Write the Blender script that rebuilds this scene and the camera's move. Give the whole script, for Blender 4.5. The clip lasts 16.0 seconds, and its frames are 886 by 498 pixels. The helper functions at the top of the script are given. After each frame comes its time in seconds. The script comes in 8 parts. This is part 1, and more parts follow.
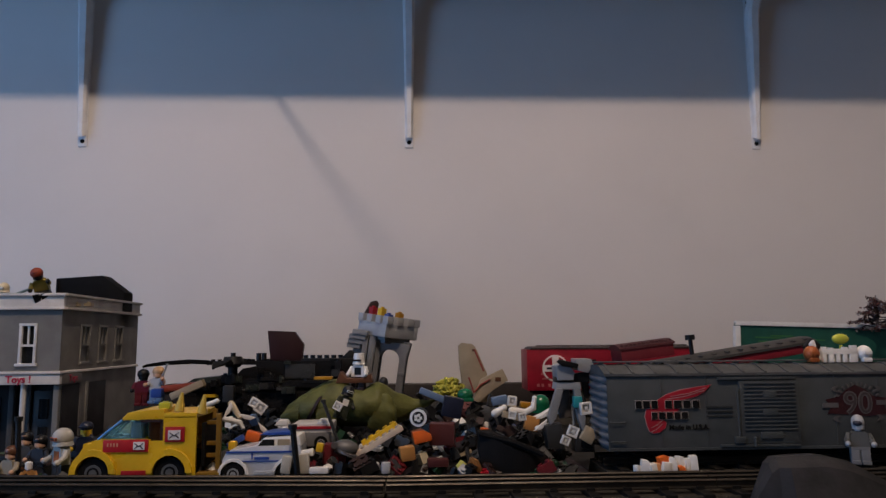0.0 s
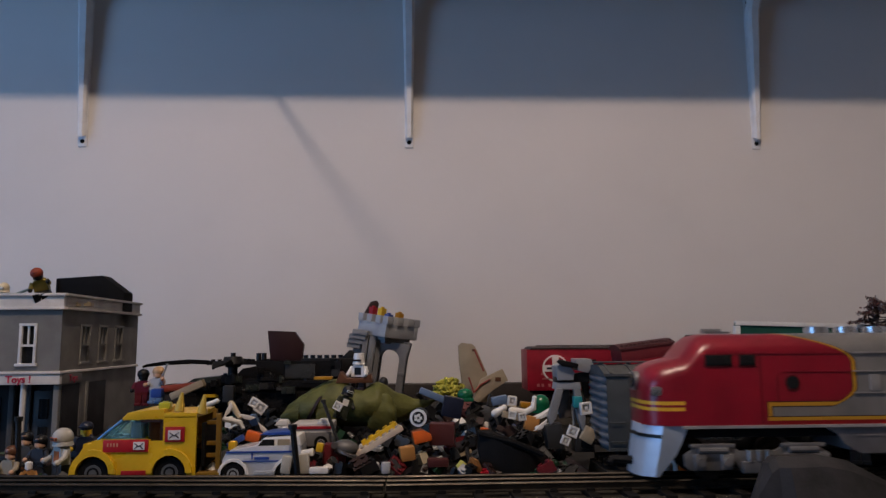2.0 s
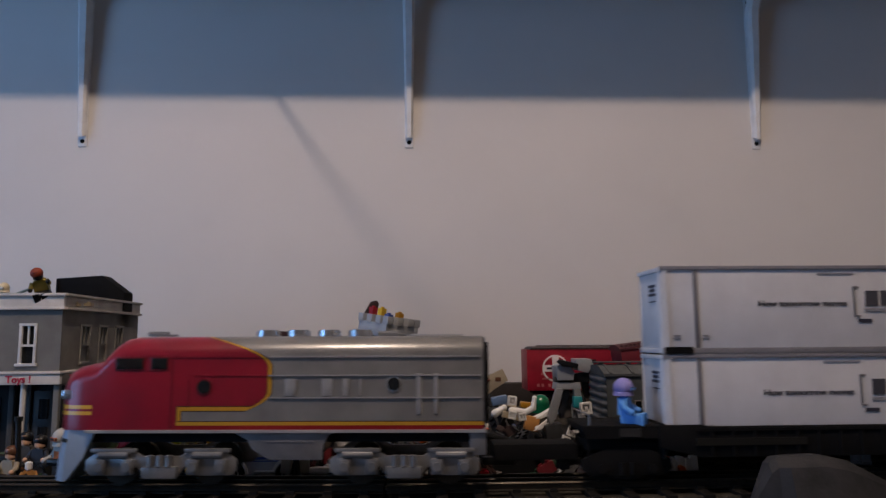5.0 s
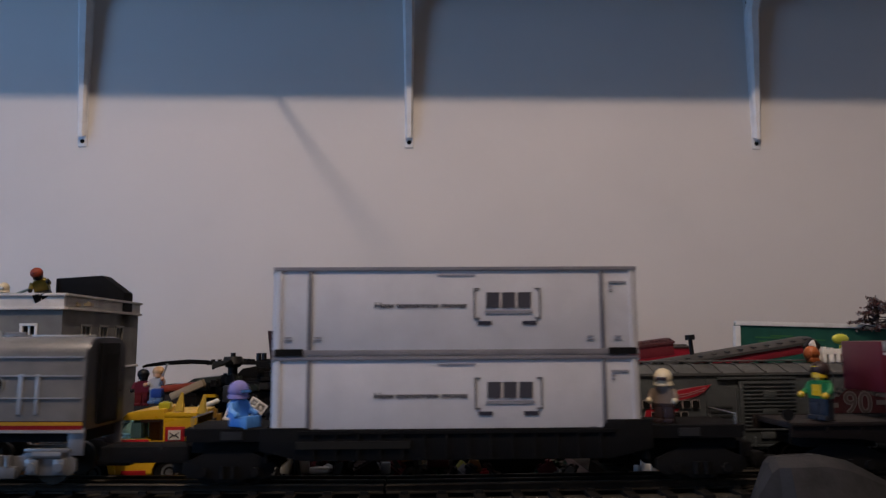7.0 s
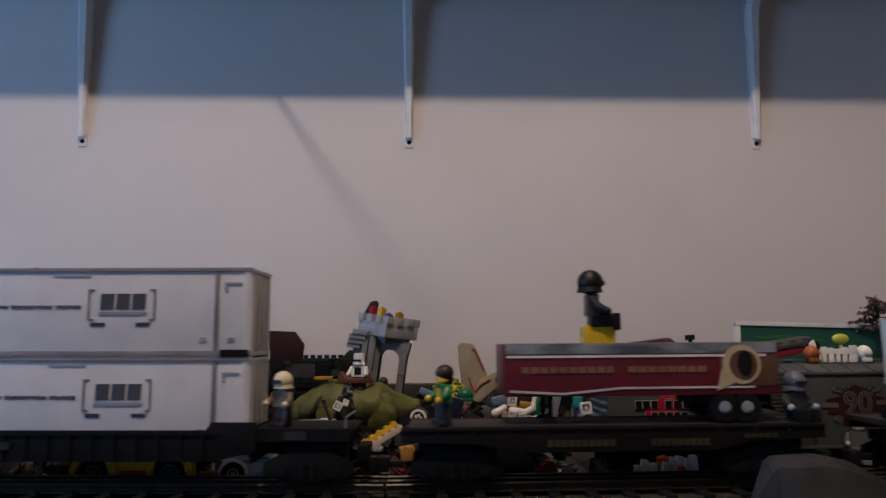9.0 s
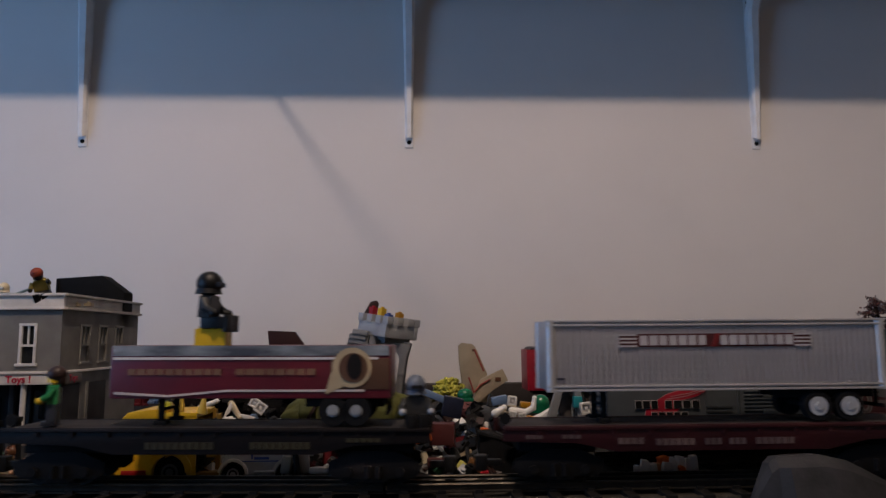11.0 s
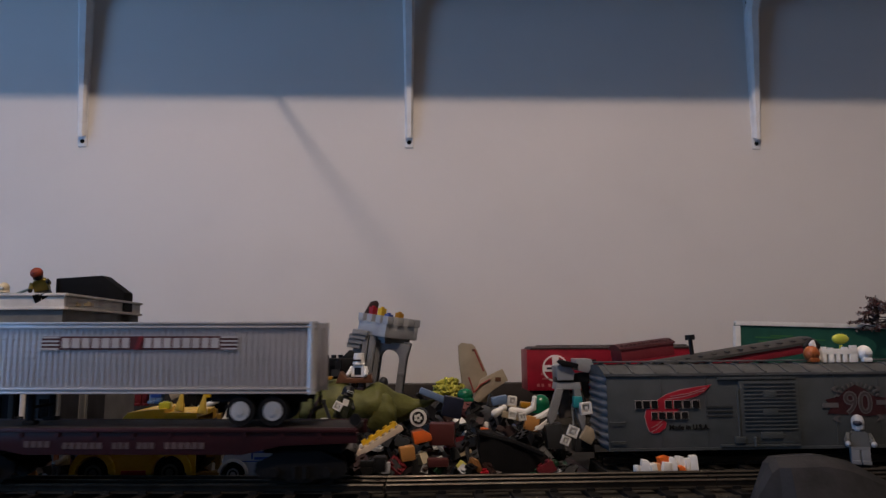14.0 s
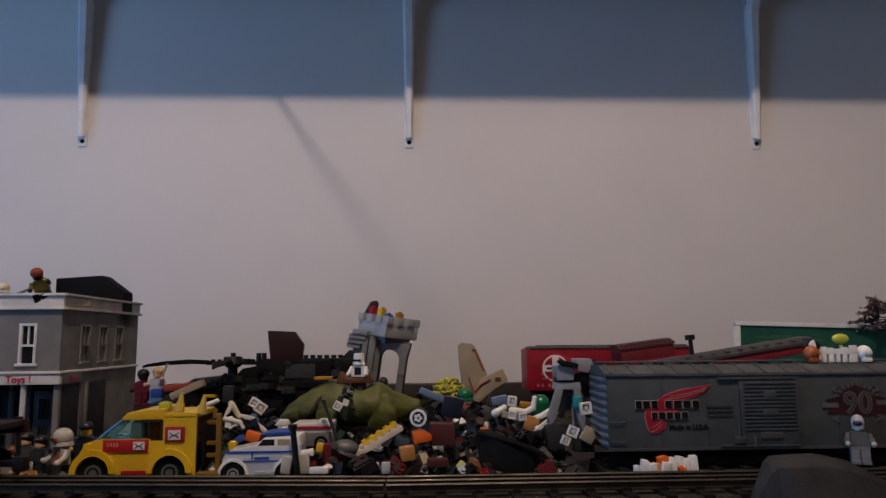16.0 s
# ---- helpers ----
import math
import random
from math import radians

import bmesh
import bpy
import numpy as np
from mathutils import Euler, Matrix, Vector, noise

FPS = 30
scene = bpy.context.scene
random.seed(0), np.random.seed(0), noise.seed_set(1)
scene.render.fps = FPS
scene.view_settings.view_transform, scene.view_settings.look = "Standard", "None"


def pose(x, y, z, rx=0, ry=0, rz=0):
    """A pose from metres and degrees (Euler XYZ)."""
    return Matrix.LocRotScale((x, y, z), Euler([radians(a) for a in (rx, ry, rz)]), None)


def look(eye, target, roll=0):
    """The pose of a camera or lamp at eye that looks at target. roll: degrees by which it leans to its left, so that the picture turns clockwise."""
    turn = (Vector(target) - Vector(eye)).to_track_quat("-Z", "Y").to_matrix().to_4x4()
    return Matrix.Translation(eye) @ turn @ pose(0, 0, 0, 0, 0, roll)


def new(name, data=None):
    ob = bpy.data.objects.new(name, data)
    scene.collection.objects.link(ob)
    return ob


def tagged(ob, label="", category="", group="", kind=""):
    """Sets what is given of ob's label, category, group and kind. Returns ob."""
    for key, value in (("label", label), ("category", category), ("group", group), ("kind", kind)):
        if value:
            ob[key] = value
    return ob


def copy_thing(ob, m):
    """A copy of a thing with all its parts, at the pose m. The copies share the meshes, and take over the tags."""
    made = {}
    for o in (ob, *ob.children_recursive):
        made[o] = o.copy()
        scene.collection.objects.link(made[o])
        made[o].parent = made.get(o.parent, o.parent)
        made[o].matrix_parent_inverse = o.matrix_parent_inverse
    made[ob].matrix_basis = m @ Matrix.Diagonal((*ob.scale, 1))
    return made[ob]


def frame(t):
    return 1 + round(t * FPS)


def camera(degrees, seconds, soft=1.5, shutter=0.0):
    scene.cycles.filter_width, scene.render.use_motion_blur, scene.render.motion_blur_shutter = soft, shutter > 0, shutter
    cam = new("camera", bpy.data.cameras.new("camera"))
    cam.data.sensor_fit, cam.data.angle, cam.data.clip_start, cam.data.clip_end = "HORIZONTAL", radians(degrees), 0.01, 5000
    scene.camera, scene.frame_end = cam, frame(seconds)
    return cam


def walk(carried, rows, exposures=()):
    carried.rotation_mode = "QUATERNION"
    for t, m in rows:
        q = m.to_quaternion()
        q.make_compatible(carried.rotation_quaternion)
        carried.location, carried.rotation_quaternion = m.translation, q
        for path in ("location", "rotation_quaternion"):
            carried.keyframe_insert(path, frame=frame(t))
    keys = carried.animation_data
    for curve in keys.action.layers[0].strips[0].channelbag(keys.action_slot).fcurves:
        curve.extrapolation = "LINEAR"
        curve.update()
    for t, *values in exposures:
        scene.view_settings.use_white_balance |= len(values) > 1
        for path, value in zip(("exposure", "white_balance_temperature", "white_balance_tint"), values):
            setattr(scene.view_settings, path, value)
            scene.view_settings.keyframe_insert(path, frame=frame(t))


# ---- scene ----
cam = camera(64.19, 16.0, soft=1.4, shutter=0.6)
EYE = (0.0, 0.0, 0.130)
AIM = (0.04154, 0.99114, 0.25618)
walk(cam, [(0.0, look(EYE, AIM, -0.45)), (16.0, look(EYE, AIM, -0.45))], [(0.0, 0.0), (16.0, 0.0)])

# ---- light ----
world = bpy.data.worlds.new("world")
scene.world = world
world.use_nodes = True
sky = world.node_tree.nodes.new("ShaderNodeTexSky")
sky.sky_type, sky.sun_disc, sky.sun_elevation, sky.sun_rotation = "NISHITA", False, radians(35), radians(150)
back = world.node_tree.nodes["Background"]
back.inputs["Strength"].default_value = 0.10
world.node_tree.links.new(sky.outputs[0], back.inputs["Color"])


def lamp(name, kind, m, energy, color, **more):
    data = bpy.data.lights.new(name, kind)
    data.energy, data.color = energy, color
    if kind == "AREA":
        data.shape, data.size, data.size_y = "RECTANGLE", more["size"], more["size_y"]
    else:
        data.shadow_soft_size = more["size"]
    ob = new(name, data)
    ob.matrix_world = m
    return ob


LAMP = (-0.07, -0.15, 1.66)
lamp("ceiling_bulb", "POINT", pose(*LAMP), 59.5, (1.0, 0.78, 0.635), size=0.038)
lamp("window_daylight", "AREA", look((-2.36, -0.38, 0.45), (0.2, 0.75, 0.2)), 25.0, (0.20, 0.46, 0.95), size=1.25, size_y=1.2)

# ---- materials ----


class Nodes:
    """Short names for building a node tree."""

    def __init__(self, name):
        self.mat = bpy.data.materials.new(name)
        self.mat.use_nodes = True
        self.tree = self.mat.node_tree
        self.bsdf = self.tree.nodes["Principled BSDF"]

    def add(self, kind, **inputs):
        n = self.tree.nodes.new(kind)
        for k, v in inputs.items():
            self.put(n.inputs[k.replace("_", " ")], v)
        return n

    def put(self, socket, v):
        if isinstance(v, bpy.types.NodeSocket):
            self.tree.links.new(v, socket)
        elif isinstance(v, (tuple, list)) and len(v) == 3 and socket.type == "RGBA":
            socket.default_value = (*v, 1.0)
        else:
            socket.default_value = v

    def math(self, op, a, b=0.0):
        n = self.tree.nodes.new("ShaderNodeMath")
        n.operation = op
        self.put(n.inputs[0], a)
        self.put(n.inputs[1], b)
        return n.outputs[0]

    def mix(self, f, a, b):
        n = self.tree.nodes.new("ShaderNodeMix")
        n.data_type = "RGBA"
        self.put(n.inputs["Factor"], f)
        self.put(n.inputs["A"], a)
        self.put(n.inputs["B"], b)
        return n.outputs["Result"]

    def noise(self, scale, detail=3.0, coord=None):
        n = self.tree.nodes.new("ShaderNodeTexNoise")
        n.inputs["Scale"].default_value, n.inputs["Detail"].default_value = scale, detail
        self.put(n.inputs["Vector"], coord if coord else self.coord())
        return n.outputs["Fac"]

    def coord(self):
        return self.add("ShaderNodeTexCoord").outputs["Object"]

    def ramp(self, f, lo, hi):
        n = self.tree.nodes.new("ShaderNodeMapRange")
        self.put(n.inputs["Value"], f)
        n.inputs["From Min"].default_value, n.inputs["From Max"].default_value = lo, hi
        return n.outputs["Result"]

    def bump(self, h, strength, dist):
        n = self.add("ShaderNodeBump", Height=h)
        n.inputs["Strength"].default_value, n.inputs["Distance"].default_value = strength, dist
        self.put(self.bsdf.inputs["Normal"], n.outputs[0])


def shade(c, k):
    return tuple(min(1.0, v * k) for v in c)


MATS = {}


def plastic(name, c, rough=0.32, metal=0.0, dirt=0.25, grain=420.0, bump=0.12, alpha=None):
    """Moulded or painted surface: faint mottling, dust in patches, fine grain."""
    if name in MATS:
        return MATS[name]
    n = Nodes(name)
    big, fine = n.noise(38.0, 4.0), n.noise(grain, 2.0)
    col = n.mix(n.ramp(big, 0.35, 0.75), shade(c, 1.06), shade(c, 1.0 - dirt))
    dust = n.math("MULTIPLY", n.ramp(n.noise(95.0, 5.0), 0.55, 0.8), dirt * 0.35)
    col = n.mix(dust, col, tuple(0.35 * v + 0.65 * v ** 0.6 * 0.55 + 0.004 for v in c))
    n.bsdf.inputs["Specular IOR Level"].default_value = 0.5 if rough < 0.34 else 0.30 if rough < 0.6 else 0.15
    n.put(n.bsdf.inputs["Base Color"], col)
    n.put(n.bsdf.inputs["Roughness"], n.math("ADD", n.math("MULTIPLY", big, 0.22), rough - 0.08))
    n.bsdf.inputs["Metallic"].default_value = metal
    n.bump(fine, bump, 0.0004)
    MATS[name] = n.mat
    return n.mat


def wall_paint():
    n = Nodes("wall_paint")
    big, mid, fine = n.noise(1.1, 3.0), n.noise(9.0, 4.0), n.noise(260.0, 3.0)
    col = n.mix(n.ramp(big, 0.3, 0.7), (0.70, 0.665, 0.63), (0.63, 0.605, 0.58))
    col = n.mix(n.math("MULTIPLY", n.ramp(mid, 0.5, 0.9), 0.25), col, (0.56, 0.53, 0.50))
    n.put(n.bsdf.inputs["Base Color"], col)
    n.bsdf.inputs["Roughness"].default_value = 0.75
    n.bump(fine, 0.25, 0.0008)
    return n.mat


WALL = wall_paint()
# unseen walls, kept dark to hold down the bounced light
DIM_WALL = plastic("dim_room_paint", (0.22, 0.21, 0.20), 0.8, grain=200.0)
CEIL = plastic("ceiling_paint", (0.52, 0.50, 0.48), 0.9, grain=150.0)
CARPET = plastic("floor_carpet", (0.16, 0.13, 0.11), 0.95, grain=600.0, bump=0.6)
BOARD = plastic("board_paint", (0.022, 0.021, 0.019), 0.8, dirt=0.4, grain=220.0, bump=0.4)
WOOD = plastic("dark_wood", (0.030, 0.024, 0.020), 0.55, grain=160.0, bump=0.3)
WHITE_STEEL = plastic("white_steel", (0.74, 0.73, 0.72), 0.42, dirt=0.12)
SHELF = plastic("shelf_board", (0.66, 0.64, 0.60), 0.5)
BALLAST = plastic("roadbed_plastic", (0.036, 0.032, 0.026), 0.75, dirt=0.5, grain=900.0, bump=0.9)
TIE = plastic("tie_plastic", (0.008, 0.007, 0.006), 0.6)
RAIL = plastic("rail_steel", (0.070, 0.061, 0.050), 0.45, 0.9, dirt=0.5)
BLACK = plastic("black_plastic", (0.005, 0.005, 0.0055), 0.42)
FLAT_BLACK = plastic("dull_black", (0.005, 0.005, 0.0055), 0.85)
DARK_GREY = plastic("dark_grey_plastic", (0.027, 0.028, 0.029), 0.38)
GREY = plastic("grey_plastic", (0.26, 0.27, 0.28), 0.36)
LIGHT_GREY = plastic("light_grey_plastic", (0.34, 0.355, 0.375), 0.34)
WHITE = plastic("white_plastic", (0.72, 0.71, 0.68), 0.28, dirt=0.15)
CREAM = plastic("cream_plastic", (0.60, 0.52, 0.36), 0.35)
RED = plastic("red_plastic", (0.36, 0.010, 0.020), 0.28)
DARK_RED = plastic("dark_red_plastic", (0.105, 0.010, 0.014), 0.4)
MAROON = plastic("maroon_paint", (0.028, 0.005, 0.007), 0.45)
ORANGE = plastic("orange_plastic", (0.68, 0.13, 0.018), 0.3)
YELLOW = plastic("yellow_plastic", (0.64, 0.40, 0.018), 0.26, dirt=0.15)
LIME = plastic("lime_plastic", (0.42, 0.42, 0.030), 0.3)
BLUE = plastic("blue_plastic", (0.025, 0.07, 0.30), 0.3)
SKY_BLUE = plastic("sky_blue_plastic", (0.10, 0.30, 0.70), 0.4)
SAND_BLUE = plastic("sand_blue_plastic", (0.12, 0.18, 0.28), 0.4)
TEAL = plastic("teal_plastic", (0.02, 0.24, 0.26), 0.3)
GREEN = plastic("green_plastic", (0.012, 0.16, 0.050), 0.3)
DARK_GREEN = plastic("dark_green_plastic", (0.012, 0.045, 0.024), 0.35)
OLIVE = plastic("olive_skin", (0.100, 0.104, 0.024), 0.55, dirt=0.6, grain=340.0, bump=1.0)
TAN = plastic("tan_plastic", (0.31, 0.25, 0.165), 0.42)
BROWN = plastic("brown_plastic", (0.10, 0.040, 0.018), 0.4)
DARK_BROWN = plastic("dark_brown_plastic", (0.028, 0.014, 0.012), 0.45)
FLESH = plastic("flesh_plastic", (0.55, 0.32, 0.20), 0.4)
PURPLE = plastic("purple_plastic", (0.16, 0.08, 0.25), 0.4)
PINK = plastic("pink_plastic", (0.52, 0.20, 0.28), 0.4)
SILVER = plastic("silver_paint", (0.46, 0.45, 0.44), 0.36, 0.35, dirt=0.2)
CHROME = plastic("worn_chrome", (0.50, 0.51, 0.53), 0.26, 0.85, dirt=0.4)
TRUCK_GREY = plastic("truck_casting", (0.31, 0.31, 0.315), 0.30, 0.6, dirt=0.5)
CAR_GREY = plastic("boxcar_grey", (0.056, 0.064, 0.066), 0.42, dirt=0.3)
# lighter, bluer copy of the car's grey, painting in the window daylight
CAR_END = plastic("boxcar_end_daylit", (0.13, 0.137, 0.15), 0.36, dirt=0.3)
CAR_RED = plastic("boxcar_red", (0.27, 0.008, 0.022), 0.4, dirt=0.3)
CONTAINER = plastic("container_white", (0.52, 0.52, 0.54), 0.4, dirt=0.08, bump=0.05)
ALU = plastic("trailer_aluminium", (0.44, 0.435, 0.45), 0.40, 0.60, dirt=0.2)
STUCCO = plastic("building_grey", (0.165, 0.16, 0.148), 0.7, grain=700.0, bump=0.5)
TRIM = plastic("building_trim", (0.62, 0.60, 0.57), 0.5)
INK = plastic("dark_ink", (0.03, 0.03, 0.045), 0.5, dirt=0.1)
FAINT_INK = plastic("faint_ink", (0.22, 0.22, 0.24), 0.5, dirt=0.1)
PALE_INK = plastic("pale_ink", (0.50, 0.44, 0.40), 0.5)
SILL_SILVER = plastic("bright_silver", (0.36, 0.36, 0.36), 0.30, 0.2, dirt=0.3)
CAR_BLACK = plastic("car_black", (0.0035, 0.0035, 0.004), 0.8, dirt=0.0)
BOARD_GREEN = plastic("sign_green", (0.014, 0.085, 0.060), 0.45)


def glass(name, c, rough=0.08):
    n = Nodes(name)
    n.bsdf.inputs["Base Color"].default_value = (*c, 1)
    n.bsdf.inputs["Roughness"].default_value = rough
    n.bsdf.inputs["Transmission Weight"].default_value = 0.85
    n.bsdf.inputs["IOR"].default_value = 1.3
    return n.mat


BLUE_GLASS = glass("light_blue_glazing", (0.35, 0.72, 0.82))
DARK_GLASS = plastic("dark_glazing", (0.010, 0.011, 0.012), 0.10, dirt=0.1, bump=0.0)

# ---- mesh helpers ----


def move(x=0, y=0, z=0, rx=0, ry=0, rz=0, s=(1, 1, 1)):
    return pose(x, y, z, rx, ry, rz) @ Matrix.Diagonal((*s, 1))


def bm_box(bm, x, y, z, sx, sy, sz, m=None, bev=0.0, mi=0):
    """A box by its centre and sizes."""
    r = bmesh.ops.create_cube(bm, size=1.0, matrix=(m or Matrix()) @ move(x, y, z, s=(sx, sy, sz)))
    return finish(bm, r["verts"], bev, mi)


def finish(bm, verts, bev, mi):
    faces = {f for v in verts for f in v.link_faces}
    if bev:
        edges = {e for v in verts for e in v.link_edges}
        r = bmesh.ops.bevel(bm, geom=list(edges), offset=bev, segments=2, affect="EDGES", profile=0.6, clamp_overlap=True)
        faces = {f for f in r["faces"]} | {f for f in faces if f.is_valid}
    for f in faces:
        f.material_index = mi
    return bm


def bm_cyl(bm, m, r, h, r2=None, seg=16, mi=0, bev=0.0):
    """A cylinder or cone about z, centred, at the pose m."""
    r = bmesh.ops.create_cone(bm, cap_ends=True, segments=seg, radius1=r, radius2=r if r2 is None else r2, depth=h, matrix=m)
    caps = [f for v in r["verts"] for f in v.link_faces if len(f.verts) == seg]
    if bev:
        edges = {e for f in caps for e in f.edges}
        bmesh.ops.bevel(bm, geom=list(edges), offset=bev, segments=2, affect="EDGES", profile=0.6)
    for v in r["verts"]:
        if v.is_valid:
            for f in v.link_faces:
                f.material_index = mi
    if bev:
        for f in bm.faces:
            if f.material_index == 0 and mi and all(v.index == -1 for v in f.verts):
                f.material_index = mi
    return bm


def bm_ball(bm, m, r, seg=14, mi=0):
    r = bmesh.ops.create_uvsphere(bm, u_segments=seg, v_segments=max(6, seg * 2 // 3), radius=r, matrix=m)
    for f in {f for v in r["verts"] for f in v.link_faces}:
        f.material_index = mi
    return bm


def bm_prism(bm, pts, y0, y1, m=None, bev=0.0, mi=0):
    """The outline pts (x, z) drawn out from y0 to y1."""
    m = m or Matrix()
    a = [bm.verts.new(m @ Vector((x, y0, z))) for x, z in pts]
    b = [bm.verts.new(m @ Vector((x, y1, z))) for x, z in pts]
    k = len(pts)
    made = [bm.faces.new(a), bm.faces.new(b[::-1])]
    made += [bm.faces.new((a[(i + 1) % k], a[i], b[i], b[(i + 1) % k])) for i in range(k)]
    bmesh.ops.recalc_face_normals(bm, faces=made)
    return finish(bm, a + b, bev, mi)


def bm_loft(bm, rings, mi=0, caps=True):
    """Skins rings of equally many points."""
    vs = [[bm.verts.new(p) for p in ring] for ring in rings]
    k = len(rings[0])
    made = []
    for r0, r1 in zip(vs, vs[1:]):
        made += [bm.faces.new((r0[i], r0[(i + 1) % k], r1[(i + 1) % k], r1[i])) for i in range(k)]
    if caps:
        made += [bm.faces.new(vs[0][::-1]), bm.faces.new(vs[-1])]
    bmesh.ops.recalc_face_normals(bm, faces=made)
    for f in made:
        f.material_index = mi
    return bm


def bm_tube(bm, pts, r, seg=8, mi=0):
    """A round bar along pts, thick as r or tapering by a list of radii."""
    rings = []
    for i, p in enumerate(pts):
        d = (Vector(pts[min(i + 1, len(pts) - 1)]) - Vector(pts[max(i - 1, 0)])).normalized()
        q = d.to_track_quat("Z", "Y")
        rr = r[i] if isinstance(r, (list, tuple)) else r
        rings.append([Vector(p) + q @ Vector((rr * math.cos(a), rr * math.sin(a), 0)) for a in (2 * math.pi * j / seg for j in range(seg))])
    return bm_loft(bm, rings, mi)


def mesh_of(name, bm, mats, smooth=None):
    me = bpy.data.meshes.new(name)
    if smooth is not None:
        for f in bm.faces:
            f.smooth = True
    bm.to_mesh(me)
    bm.free()
    for m in mats if isinstance(mats, (list, tuple)) else [mats]:
        me.materials.append(m)
    if smooth is not None:
        me.set_sharp_from_angle(angle=radians(smooth))
    return me


def part(name, bm, mats, parent=None, label="", smooth=35, m=None):
    ob = new(name, mesh_of(name, bm, mats, smooth))
    if parent:
        ob.parent = parent
    if m:
        ob.matrix_basis = m
    return tagged(ob, label)


def thing(name, m, label, category, group="", kind=""):
    """The Empty at a thing's base."""
    ob = new(name)
    ob.empty_display_size = 0.01
    ob.matrix_basis = m
    return tagged(ob, label, category, group, kind)


def solid(name, bm, mats, m, label, category, group="", kind="", smooth=35):
    """A thing that is one mesh."""
    ob = part(name, bm, mats, smooth=smooth)
    ob.matrix_basis = m
    return tagged(ob, label, category, group, kind)


def stroke_word(b, x0, x1, z, h, count, y, t=0.0006, grow=0.0):
    """A word as plain bars, one for each character, between x0 and x1."""
    step = (x1 - x0) / count
    for i in range(count):
        bm_box(b, x0 + step * (i + 0.5), y, z, step * (0.74, 0.84, 0.78)[i % 3] + grow, t, h + grow)


def letters(text, size, m, mat, parent, name="lettering", depth=0.0004, shear=0.0, bold=0.0, width=1.0):
    """Text as a mesh, in the plane that faces -y."""
    cu = bpy.data.curves.new(name, "FONT")
    cu.body, cu.size, cu.extrude, cu.shear, cu.offset = text, size, depth, shear, bold
    cu.align_x, cu.align_y = "CENTER", "CENTER"
    cu.resolution_u = 3
    tmp = bpy.data.objects.new(name, cu)
    scene.collection.objects.link(tmp)
    bpy.context.view_layer.update()
    me = bpy.data.meshes.new_from_object(tmp.evaluated_get(bpy.context.evaluated_depsgraph_get()))
    bpy.data.objects.remove(tmp)
    me.materials.clear()
    me.materials.append(mat)
    ob = new(name, me)
    ob.parent = parent
    ob.matrix_basis = m @ pose(0, 0, 0, 90) @ Matrix.Diagonal((width, 1, 1, 1))
    return ob


def bm():
    return bmesh.new()

# ---- room ----
WALL_Y = 1.30


def room():
    b = bm()
    bm_box(b, 0.05, WALL_Y + 0.05, 0.485, 5.1, 0.10, 2.53)
    tagged(part("wall_north", b, WALL), "plain off-white painted wall behind the layout", "wall", kind="structure")
    # unseen walls: the pale east one returns light, the dark ones little
    b = bm()
    bm_box(b, 2.65, -0.45, 0.485, 0.10, 3.4, 2.53)
    tagged(part("wall_east", b, WALL), "plain off-white painted side wall", "wall", kind="structure")
    b = bm()
    bm_box(b, 0.05, -2.25, 0.485, 5.3, 0.10, 2.53)
    tagged(part("wall_south", b, DIM_WALL), "plain dark wall across the room, out of view", "wall", kind="structure")
    # the west wall has the window that gives the blue daylight
    b = bm()
    y0, y1, z0, z1 = -1.08, 0.32, -0.20, 1.10
    bm_box(b, -2.55, (-2.2 + y0) / 2, 0.485, 0.10, y0 + 2.2, 2.53)
    bm_box(b, -2.55, (y1 + 1.30) / 2, 0.485, 0.10, 1.30 - y1, 2.53)
    bm_box(b, -2.55, (y0 + y1) / 2, (-0.78 + z0) / 2, 0.10, y1 - y0, z0 + 0.78)
    bm_box(b, -2.55, (y0 + y1) / 2, (z1 + 1.75) / 2, 0.10, y1 - y0, 1.75 - z1)
    tagged(part("wall_west", b, DIM_WALL), "plain dark wall with a window opening, out of view", "wall", kind="structure")
    w = thing("window_1", pose(-2.55, (y0 + y1) / 2, z0), "white framed window letting in blue daylight", "window", kind="structure")
    b = bm()
    for yy in (-0.68, 0.68):
        bm_box(b, 0, yy, 0.65, 0.06, 0.04, 1.30, bev=0.004)
    for zz in (0.02, 0.65, 1.28):
        bm_box(b, 0, 0, zz, 0.055, 1.32, 0.04, bev=0.004)
    part("window_frame", b, WHITE_STEEL, w)
    b = bm()
    bm_box(b, 0.06, 0, -0.012, 0.16, 1.46, 0.024, bev=0.004)
    part("window_sill", b, WHITE_STEEL, w)
    b = bm()
    bm_box(b, 0.05, -0.45, -0.83, 5.3, 3.7, 0.10)
    tagged(part("floor", b, CARPET), "dark brown carpeted floor under the layout", "floor", kind="structure")
    b = bm()
    bm_box(b, 0.05, -0.45, 1.80, 5.3, 3.7, 0.10)
    tagged(part("ceiling", b, CEIL), "plain grey ceiling", "ceiling", kind="structure")
    # ledge along the wall behind the layout
    b = bm()
    bm_box(b, 0.075, WALL_Y - 0.016, 0.0255, 4.3, 0.032, 0.051, bev=0.002)
    tagged(part("trim", b, WOOD), "dark wooden cleat along the wall at table height", "trim", kind="structure")


